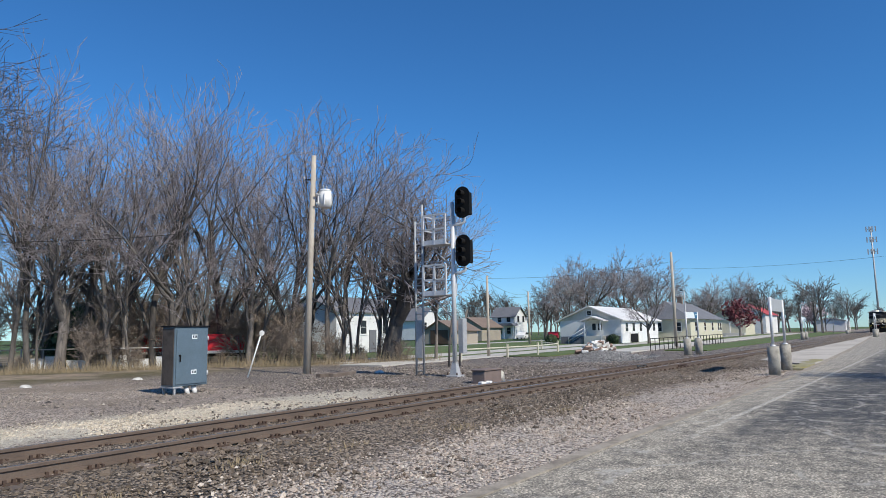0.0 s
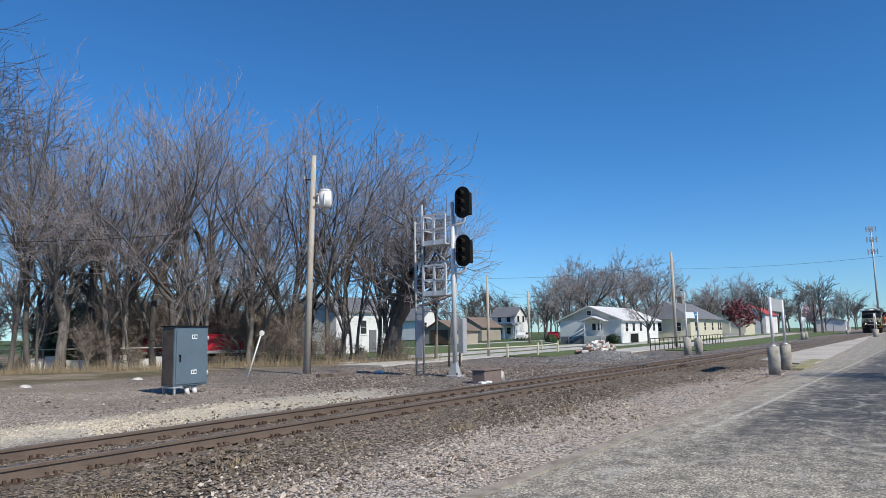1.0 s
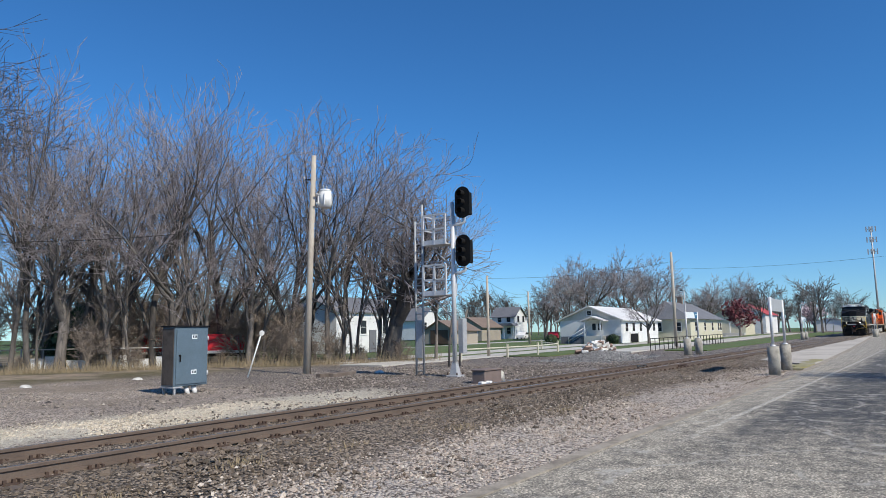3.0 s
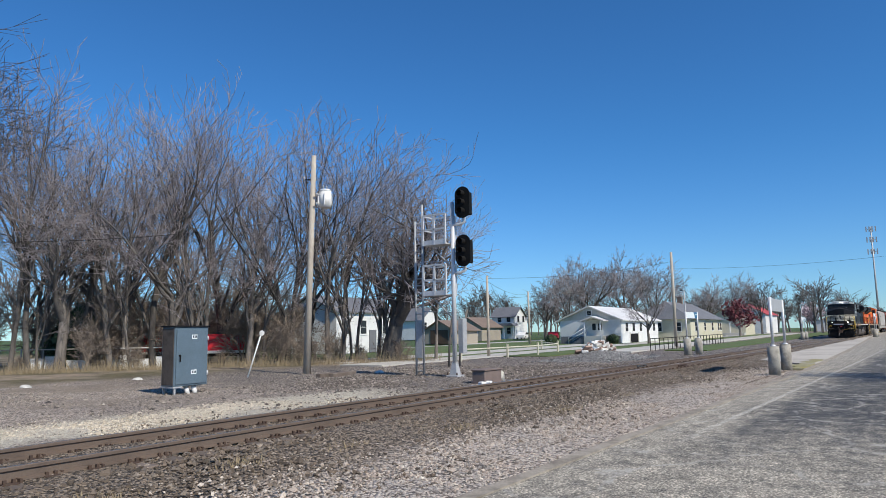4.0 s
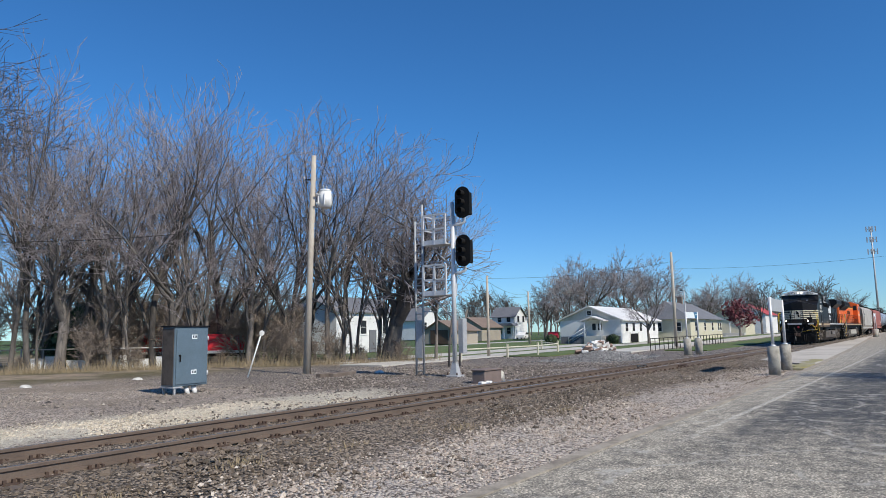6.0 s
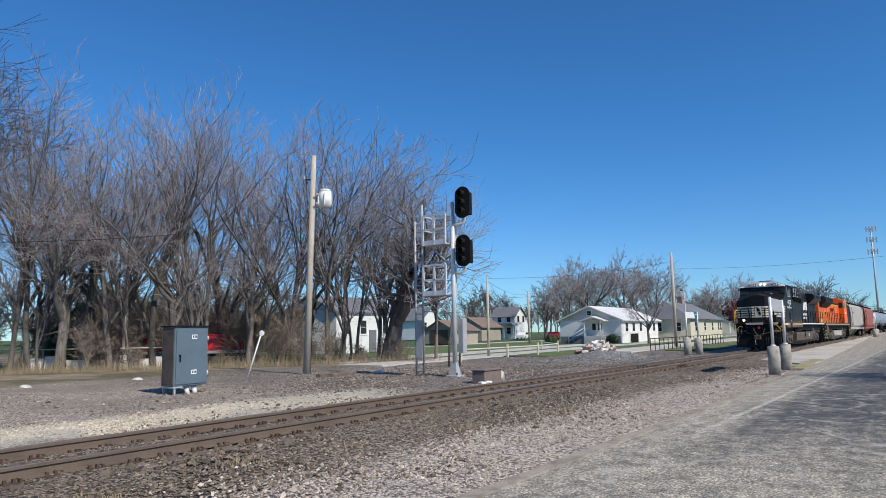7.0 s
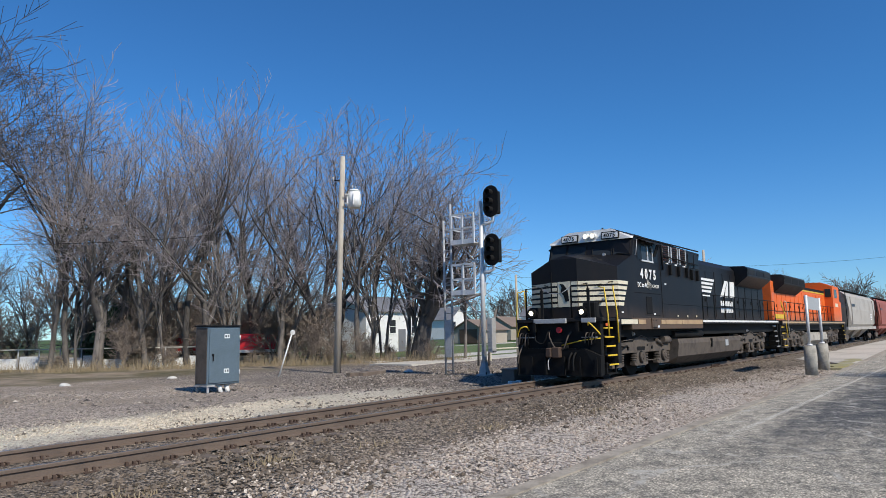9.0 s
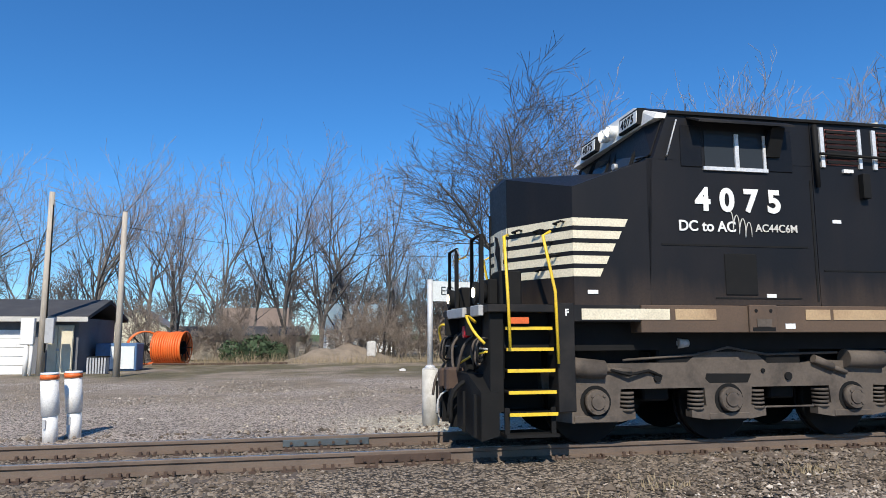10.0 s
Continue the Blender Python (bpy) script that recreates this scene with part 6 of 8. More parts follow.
def signal_mast():
    e = stand("signal_mast", 23.36, 14.97, "silver railway signal mast with two black signal heads and ladder", "railway signal")
    S = M["silver"]
    part("pole", tube(B(), (0, 0, 0.1), (0, 0, 7.15), 0.1, 0.085, 16), S, e)
    base_ob = part("base", hexa(box(B(), -0.27, 0.27, -0.27, 0.27, -0.05, 0.1, 0.02), [(-0.17, -0.17, 0.1), (0.17, -0.17, 0.1), (0.17, 0.17, 0.1), (-0.17, 0.17, 0.1)], [(-0.085, -0.085, 0.62), (0.085, -0.085, 0.62), (0.085, 0.085, 0.62), (-0.085, 0.085, 0.62)]), M["galv"], e)
    for dx in (-0.22, 0.22):
        for dy in (-0.22, 0.22):
            part("bolt", tube(B(), (dx, dy, 0.1), (dx, dy, 0.2), 0.03, 0.03, 6), M["plate"], base_ob)
    jb = part("junction_box", box(B(), 0.12, 0.42, -0.34, -0.1, 0.95, 2.35, 0.02), M["galv"], e, "grey louvred junction box")
    for k in range(8):
        boxp("louvre", jb, M["galv"], 0.1, 0.119, -0.33, -0.11, 1.1 + 0.14 * k, 1.19 + 0.14 * k)
    for zc in (7.1, 5.1):
        out = [(math.cos(a) * 0.36, (0.3 if math.sin(a) > 0 else -0.3) + math.sin(a) * 0.36) for a in [k * math.pi / 12 for k in range(24)]]
        bm = prism(B(), [(-0.5 + p, zc + q) for p, q in out], -0.03, 0.0, "x")
        head = part("signal_head", bm, M["dark"], e, "black oval signal head")
        part("housing", box(B(), 0.002, 0.42, -0.72, -0.28, zc - 0.5, zc + 0.45, 0.03), M["dark"], head)
        for k in range(3):
            zl = zc + 0.36 - k * 0.36
            tb = B()
            n = 14
            for j in range(n):
                a0, a1 = math.radians(-35 + 250 * j / n), math.radians(-35 + 250 * (j + 1) / n)
                q = [(-0.03, -0.5 + 0.13 * math.cos(a0), zl + 0.13 * math.sin(a0)), (-0.03, -0.5 + 0.13 * math.cos(a1), zl + 0.13 * math.sin(a1)), (-0.3, -0.5 + 0.13 * math.cos(a1), zl + 0.13 * math.sin(a1)), (-0.3, -0.5 + 0.13 * math.cos(a0), zl + 0.13 * math.sin(a0))]
                q2 = [(x, -0.5 + (y + 0.5) * 0.93, zl + (z - zl) * 0.93) for x, y, z in q]
                hexa(tb, q, q2)
            hood = part("hood", tb, M["dark"], head)
            part("lens", tube(B(), (-0.05, -0.5, zl), (-0.031, -0.5, zl), 0.1, 0.1, 14), M["window"], hood)
        part("elbow", pipe(B(), [(0.1, -0.5, zc - 0.5), (0.1, -0.5, zc - 0.78), (0.05, -0.3, zc - 0.9), (0, 0, zc - 0.9)], 0.07, 10), S, head)
    for z0 in (5.4, 3.3):
        pl = part("service_platform", box(B(), -0.35, 0.4, 0.12, 1.25, z0, z0 + 0.06), M["galv"], e)
        part("toe_board", box(box(B(), -0.38, -0.35, 0.12, 1.25, z0, z0 + 0.2), -0.35, 0.4, 1.25, 1.28, z0, z0 + 0.2), S, pl)
        for x, y in ((-0.36, 0.14), (-0.36, 1.25), (0.4, 1.25), (0.4, 0.14), (-0.36, 0.7)):
            part("rail_post", box(B(), x - 0.035, x + 0.035, y - 0.035, y + 0.035, z0, z0 + 1.25), S, pl)
        for zr in (z0 + 0.62, z0 + 1.22):
            part("rail_bar", box(B(), -0.395, -0.325, 0.14, 1.25, zr, zr + 0.07), S, pl)
            part("rail_bar", box(B(), 0.375, 0.425, 0.14, 1.25, zr, zr + 0.05), S, pl)
            part("rail_bar", box(B(), -0.36, 0.4, 1.225, 1.275, zr + 0.002, zr + 0.048), S, pl)
        part("brace", pipe(B(), [(0, 0.05, z0 - 0.95), (0.02, 1.1, z0)], 0.03, 6), M["galv"], pl)
    lad = part("ladder", pipe(pipe(B(), [(0.3, 1.75, -0.1), (0.3, 1.75, 7.3)], 0.05, 6), [(0.3, 2.13, -0.1), (0.3, 2.13, 6.6)], 0.05, 6), M["galv"], e)
    for k in range(23):
        part("rung", tube(B(), (0.3, 1.75, 0.2 + 0.3 * k), (0.3, 2.13, 0.2 + 0.3 * k), 0.025, 0.025, 5), M["galv"], lad)
    part("ladder_guard", box(B(), 0.24, 0.26, 1.78, 2.1, 0.75, 2.3), M["galv"], lad)
    for z in (2.6, 4.7, 6.4):
        part("stay", tube(B(), (0.02, 0.05, z), (0.3, 1.76, z + 0.1), 0.02, 0.02, 5), M["galv"], lad)


def signal_cabinet():
    e = stand("signal_cabinet", 13.3, 19.0, "blue-grey steel signal cabinet on legs with white conduits", "cabinet")
    body = boxp("body", e, M["cabinet"], 0, 1.25, 0, 0.65, 0.24, 2.1, 0.015)
    boxp("lid", e, M["black_dusty"], -0.04, 1.29, -0.05, 0.7, 2.101, 2.15, 0.01)
    door = boxp("door", e, M["cabinet"], 0.05, 1.2, -0.035, -0.002, 0.3, 2.04, 0.01)
    part("handle", box(tube(B(), (0.17, -0.036, 1.2), (0.17, -0.07, 1.2), 0.035, 0.035, 10), 0.155, 0.185, -0.085, -0.065, 1.0, 1.22), M["dark"], door)
    for z in (1.72, 0.6):
        boxp("label_plate", door, M["signwhite"], 0.6, 0.8, -0.04, -0.036, z, z + 0.14)
        for x in (0.63, 0.72):
            boxp("label_mark", door, M["ink"], x, x + 0.055, -0.043, -0.041, z + 0.03, z + 0.11)
        part("hinge", tube(B(), (1.215, -0.04, z - 0.05), (1.215, -0.04, z + 0.09), 0.022, 0.022, 8), M["silver"], door)
    # dark brown sheet puts the left side's shade into its colour
    boxp("side_panel", body, M["truck"], -0.012, -0.001, 0.04, 0.61, 0.28, 2.06)
    for x, y in ((0.03, 0.04), (0.03, 0.6), (1.2, 0.6)):
        part("leg", box(B(), x, x + 0.06, y - 0.03, y + 0.03, -0.05, 0.24), M["galv"], e)
    part("rack", box(box(B(), -0.03, 0.3, -0.02, 0.66, 0.19, 0.239), -0.03, 1.25, 0.3, 0.36, 0.19, 0.238), M["galv"], e)
    for x in (0.62, 0.9):
        part("conduit", tube(B(), (x, 0.12, -0.05), (x - 0.04, 0.2, 0.24), 0.075, 0.075, 14), M["pvc"], e, "white plastic conduit")


def wire(name, a, b, sag, label):
    pts = []
    a, b = Vector(a), Vector(b)
    for k in range(17):
        t = k / 16
        pts.append(a.lerp(b, t) - Vector((0, 0, 4 * sag * t * (1 - t))))
    return tagged(part(name, pipe(B(), pts, 0.012, 4), M["dark"]), label, "cable")


def utility_pole(x, y, top, r, label, lean=(0, 0)):
    e = stand("utility_pole", x, y, label, "utility pole")
    h0 = top - ground_z(x, y)
    part("shaft", tube(B(), (0, 0, -0.2), (lean[0], lean[1], h0), r, r * 0.68, 14), M["wood"], e)
    return e


def poles_and_wires():
    e = utility_pole(23.13, 23.04, 10.15, 0.17, "weathered wooden utility pole with a white transformer", (0.2, -0.2))
    t = part("transformer", tube(B(), (0.55, -0.62, 7.85), (0.55, -0.62, 8.65), 0.29, 0.29, 20), M["white"], e, "white transformer can")
    part("can_lid", tube(B(), (0.55, -0.62, 8.65), (0.55, -0.62, 8.74), 0.31, 0.22, 20), M["white"], t)
    for k in range(5):
        a = k * 1.26
        part("cooling_fin", box(B(), 0.28, 0.36, -0.015, 0.015, 7.95, 8.5, 0, 0, pose(0.55, -0.62, 0, 0, 0, math.degrees(a))), M["white"], t)
    for z in (8.0, 8.45):
        part("bracket", box(B(), 0.05, 0.5, -0.5, -0.42, z, z + 0.06), M["galv"], e)
    part("bushing", tube(tube(B(), (0.45, -0.6, 8.74), (0.45, -0.6, 8.95), 0.035, 0.02, 8), (0.65, -0.62, 8.74), (0.65, -0.62, 8.95), 0.035, 0.02, 8), M["galv"], t)
    part("pin", tube(B(), (-0.15, 0.1, 9.2), (0.15, -0.2, 9.2), 0.03, 0.03, 6), M["dark"], e)
    part("insulator", tube(B(), (-0.15, 0.1, 9.15), (-0.15, 0.1, 9.35), 0.05, 0.04, 8), M["galv"], e)
    part("ground_wire", tube(B(), (0.12, -0.14, 0), (0.3, -0.29, 7.8), 0.012, 0.012, 5), M["dark"], e)
    utility_pole(65.3, 17.3, 8.8, 0.17, "tall grey wooden utility pole beside the street")
    utility_pole(43.6, 25.0, 5.7, 0.12, "slim wooden pole beside the street")
    utility_pole(80.1, 39.8, 6.75, 0.15, "plain wooden utility pole among the lawns")
    utility_pole(72.0, -9.0, 8.8, 0.17, "wooden utility pole beyond the lot")
    f = utility_pole(-7.34, 31.56, 6.85, 0.15, "bare wooden utility pole in the yard")
    g = utility_pole(-10.85, 33.29, 7.95, 0.17, "wooden meter pole with grey service boxes")
    part("service_box", box(B(), -0.75, -0.22, -0.42, -0.16, 1.35, 2.5, 0.02), M["white"], g)
    part("service_box", box(B(), 0.2, 0.55, -0.4, -0.16, 1.4, 2.5, 0.02), M["galv"], g)
    part("riser", tube(tube(B(), (-0.5, -0.3, 0), (-0.5, -0.3, 1.35), 0.09, 0.09, 12), (-0.3, -0.3, 0), (-0.3, -0.3, 1.35), 0.06, 0.06, 12), M["pvc"], g)
    part("riser", tube(B(), (0.17, -0.12, 1.0), (0.12, -0.1, 7.6), 0.03, 0.03, 8), M["dark"], g)
    L = "thin black overhead cable strung between poles"
    wire("overhead_cable", (23.3, 22.9, 7.2), (-7.34, 31.56, 6.2), 1.9, L)
    wire("overhead_cable", (-7.34, 31.56, 6.6), (-10.85, 33.29, 7.6), 0.15, L)
    wire("overhead_cable", (65.3, 17.3, 7.2), (72.0, -9.0, 8.5), 0.6, L)
    wire("overhead_cable", (65.3, 17.3, 7.9), (43.6, 25.0, 5.5), 0.4, L)
    wire("overhead_cable", (65.3, 17.3, 6.2), (43.6, 25.0, 4.0), 0.3, L)
    wire("overhead_cable", (80.1, 39.8, 6.5), (43.6, 25.0, 5.3), 0.5, L)
    wire("overhead_cable", (43.6, 25.0, 5.2), (23.3, 22.9, 7.6), 0.4, L)


def sign_frame(x0, y0, x1, y1, top, ped_r, ped_top, lettered, label, group, board=0.42):
    e = empty("station_sign", None, label, "station sign", group)
    stone = M["pedestal"] if lettered else M["pedestal_old"]
    a, b = Vector((x0, y0, ground_z(x0, y0))), Vector((x1, y1, ground_z(x1, y1)))
    for p in (a, b):
        ped = part("pedestal", tube(B(), (p.x, p.y, p.z - 0.1), (p.x, p.y, ped_top - 0.02), ped_r, ped_r * 0.97, 24), stone, e, "round concrete pedestal")
        part("pedestal_cap", tube(B(), (p.x, p.y, ped_top - 0.02), (p.x, p.y, ped_top), ped_r * 0.97, ped_r * 0.9, 24), stone, ped)
        post = part("post", tube(B(), (p.x, p.y, ped_top), (p.x, p.y, top), 0.055, 0.055, 14), M["silver"], e)
        part("flange", tube(B(), (p.x, p.y, ped_top), (p.x, p.y, ped_top + 0.06), 0.12, 0.08, 14), M["silver"], post)
    d = (b - a)
    d.z = 0
    d.normalize()
    m = Matrix.Translation((a.x, a.y, 0)) @ pose(0, 0, 0, 0, 0, math.degrees(math.atan2(d.y, d.x)))
    w = (Vector((b.x, b.y, 0)) - Vector((a.x, a.y, 0))).length
    z0, z1 = top - board - 0.02, top - 0.03
    panel = part("panel", box(B(), 0.06, w - 0.06, -0.02, 0.02, z0, z1), M["signwhite"] if lettered or x0 > 40 else M["galv"], e, "white sign panel" if lettered or x0 > 40 else "plain grey sign panel")
    panel.matrix_local = m
    if not lettered and x0 < 40:
        return e
    panel.matrix_local = m
    for s in (-1, 1):
        ya, yb = min(s * 0.021, s * 0.026), max(s * 0.021, s * 0.026)
        bz = [(w * 0.66, z1), (w - 0.06, z1), (w - 0.06, z0), (w * 0.78, z0), (w * 0.76, z0 + 0.1), (w * 0.72, z0 + 0.27)]
        if s > 0:
            bz = [(w - x, z) for x, z in bz]
        part("blue_field", prism(B(), bz, ya, yb, "y"), M["signblue"], panel)
        yc, yd = min(s * 0.027, s * 0.031), max(s * 0.027, s * 0.031)
        mk = [(w * 0.775, z1 - 0.12), (w * 0.82, z1 - 0.1), (w * 0.845, z1 - 0.19), (w * 0.8, z1 - 0.17)]
        if s > 0:
            mk = [(w - x, z) for x, z in mk]
        part("emblem_mark", prism(B(), mk, yc, yd, "y"), M["signwhite"], panel)
        for k in range(6):
            xa = w * 0.85 + k * w * 0.018
            xb = xa + w * 0.013
            if s > 0:
                xa, xb = w - xb, w - xa
            part("emblem_bar", box(B(), xa, xb, yc, yd, z1 - 0.18, z1 - 0.13), M["signwhite"], panel)
    if lettered:
        lettering("lettering", "Effingham, IL", 0.25, pose(0.22, -0.0225, z0 + 0.13, 90, 0, 0), M["ink"], panel, 0.002)
        lettering("lettering", "Effingham, IL", 0.25, pose(w - 0.22, 0.0225, z0 + 0.13, 90, 0, 180), M["ink"], panel, 0.002)
    return e


def station_signs():
    sign_frame(2.7, 13.62, 5.24, 14.1, 2.62, 0.165, 0.83, True, "white and blue station name sign on two concrete pedestals", "station signs")
    sign_frame(28.42, 3.96, 31.9, 3.98, 2.68, 0.215, 0.82, False, "station sign frame on two weathered concrete pedestals", "station signs", 0.5)
    sign_frame(47.3, 11.8, 49.6, 11.6, 2.7, 0.25, 0.9, False, "white station sign across the track on concrete pedestals", "station signs")
    sign_frame(94.5, 9.75, 97.0, 9.65, 2.8, 0.25, 0.9, False, "distant station sign frame across the track", "station signs")
    sign_frame(146.0, 7.7, 148.4, 7.6, 3.0, 0.25, 0.9, False, "distant station sign frame across the track", "station signs")
    sign_frame(107.5, 2.5, 111.0, 2.4, 3.25, 0.3, 1.1, False, "distant station sign frame on the platform", "station signs")


def small_trackside():
    e = stand("relay_box", 20.6, 12.0, "rust-brown track relay box beside the rails", "relay box")
    boxp("body", e, M["relay"], 0, 1.2, 0, 0.5, -0.05, 0.44, 0.01)
    boxp("lid", e, M["relay"], -0.04, 1.24, -0.04, 0.54, 0.441, 0.49, 0.01)
    part("elbow", pipe(B(), [(1.24, 0.15, 0.1), (1.4, 0.15, 0.15), (1.46, 0.15, 0.35), (1.55, 0.15, 0.3), (1.55, 0.15, -0.05)], 0.07, 10), M["hopper"], e)
    for x, y, a in ((20.1, 11.55, 20), (19.75, 11.6, 60)):
        r = stand("concrete_block", x, y, "small pale concrete block beside the rails", "block", turn=a)
        boxp("lump", r, M["pvc"], -0.13, 0.13, -0.1, 0.1, -0.04, 0.13, 0.03)
    e = stand("marker_post", 20.35, 23.86, "thin leaning white marker post with a reflector", "post")
    part("shaft", tube(B(), (0, 0, -0.1), (0.45, -0.38, 1.95), 0.035, 0.03, 8), M["pvc"], e)
    part("reflector", tube(B(), (0.44, -0.42, 1.9), (0.45, -0.36, 1.92), 0.12, 0.12, 14), M["pvc"], e)
    for x, y, hgt in ((-3.98, 12.81, 1.13), (-3.74, 13.25, 1.13)):
        e = stand("marker_tube", x, y, "white plastic marker tube with an orange cap", "marker post", "marker tubes")
        lean = 0.012
        part("lower_tube", tube(B(), (lean * 3, 0, -0.08), (lean, 0, 0.45), 0.118, 0.118, 18), M["pvc"], e)
        up = part("upper_tube", tube(B(), (lean, 0, 0.42), (-lean * 3, 0, 1.0), 0.14, 0.14, 18), M["pvc"], e)
        part("cap", tube(B(), (-lean * 3, 0, 1.02), (-lean * 3, 0, 1.1), 0.147, 0.147, 18), M["orange_duct"], up, "orange cap")
        part("cap_top", tube(B(), (-lean * 3, 0, 1.1), (-lean * 3, 0, 1.13), 0.15, 0.14, 18), M["pvc"], up)
        part("tie_band", box(B(), -0.06, -0.01, -0.145, -0.12, 0.22, 0.36), M["galv"], e)
    # two low dark bars on the gravel beside the sign
    for a, b, z in (((3.05, 14.2), (4.1, 15.2), 0.06), ((3.15, 13.95), (4.2, 14.9), 0.05)):
        za, zb = ground_z(*a), ground_z(*b)
        tagged(part("steel_bar", tube(B(), (a[0], a[1], za + 0.04), (b[0], b[1], zb + 0.04), 0.04, 0.04, 6), M["plate"]), "thin dark bar lying on the gravel", "steel bar")
    for k, (x, y) in enumerate(((12.9, 27.5), (17.5, 27.5), (20.3, 28.6), (25.0, 20.2), (5.2, 33.0), (12.0, 38.5))):
        e = stand("stone", x, y, "pale stone lying on the gravel", "stone", turn=k * 50)
        bm = B()
        bmesh.ops.create_icosphere(bm, subdivisions=2, radius=0.2)
        for v in bm.verts:
            v.co *= 1 + 0.5 * noise.noise(v.co * 3 + Vector((k * 7, 0, 0)))
            v.co.z = max(v.co.z * 0.6, -0.1)
        part("lump", bm, M["pedestal"], e)
    # old sleepers dumped in the weeds
    for k, (x, y, a) in enumerate(((22.6, 20.3, 15), (22.3, 20.6, 8), (8.5, 37.5, 70), (8.9, 37.9, 80))):
        e = stand("old_sleeper", x, y, "discarded dark sleeper lying in the weeds", "sleeper", turn=a)
        boxp("timber", e, M["tie"], -1.1, 1.1, -0.12, 0.12, -0.04, 0.16, 0.02)


# ---- buildings ----
def window_at(parent, axis, a0, a1, z0, z1, at, out):
    """A framed window on a wall: axis x means that the wall runs along x; out: the side that it faces."""
    def bx(p, q, lo, hi, d0, d1):
        u, v = sorted((at + out * d0, at + out * d1))
        return (p, q, u, v, lo, hi) if axis == "x" else (u, v, p, q, lo, hi)
    w = part("window", box(B(), *bx(a0 - 0.08, a1 + 0.08, z0 - 0.08, z1 + 0.08, 0.0, 0.04)), M["white"], parent)
    part("pane", box(B(), *bx(a0, a1, (z0 + z1) / 2 + 0.02, z1, 0.041, 0.05)), M["window"], w)
    part("pane", box(B(), *bx(a0, a1, z0, (z0 + z1) / 2 - 0.02, 0.041, 0.05)), M["window"], w)
    part("sill", box(B(), *bx(a0 - 0.12, a1 + 0.12, z0 - 0.12, z0 - 0.081, 0.0, 0.09)), M["white"], w)


def siding_lines(parent, axis, a0, a1, z0, z1, at, out, mat, step=0.28):
    n = int((z1 - z0) / step)
    for k in range(n):
        z = z0 + k * step
        u, v = sorted((at, at + out * 0.025))
        q = (a0, a1, u, v, z, z + step - 0.03) if axis == "x" else (u, v, a0, a1, z, z + step - 0.03)
        part("board", box(B(), *q), mat, parent)


def gable_house(name, label, x0, x1, y0, y1, floor, eave, ridge, wall_mat, roof_mat, along_x=True, over=0.4, gable_mat=None):
    e = empty(name, None, label, "house")
    walls = boxp("wall", e, wall_mat, x0, x1, y0, y1, floor, eave)
    rise = ridge - eave
    if along_x:
        c, hw = (y0 + y1) / 2, (y1 - y0) / 2
        part("gable", prism(B(), [(y0, eave), (y1, eave), (c, ridge - 0.03)], x0, x1, "x"), gable_mat or wall_mat, e)
        k = rise / hw
        for s in (-1, 1):
            out = [(c, ridge), (c, ridge + 0.12), (c + s * (hw + over), eave - k * over + 0.12), (c + s * (hw + over), eave - k * over)]
            part("roof", prism(B(), out, x0 - over, x1 + over, "x"), roof_mat, e)
    else:
        c, hw = (x0 + x1) / 2, (x1 - x0) / 2
        part("gable", prism(B(), [(x0, eave), (x1, eave), (c, ridge - 0.03)], y0, y1, "y"), gable_mat or wall_mat, e)
        k = rise / hw
        for s in (-1, 1):
            out = [(c, ridge), (c, ridge + 0.12), (c + s * (hw + over), eave - k * over + 0.12), (c + s * (hw + over), eave - k * over)]
            part("roof", prism(B(), out, y0 - over, y1 + over, "y"), roof_mat, e)
    return e


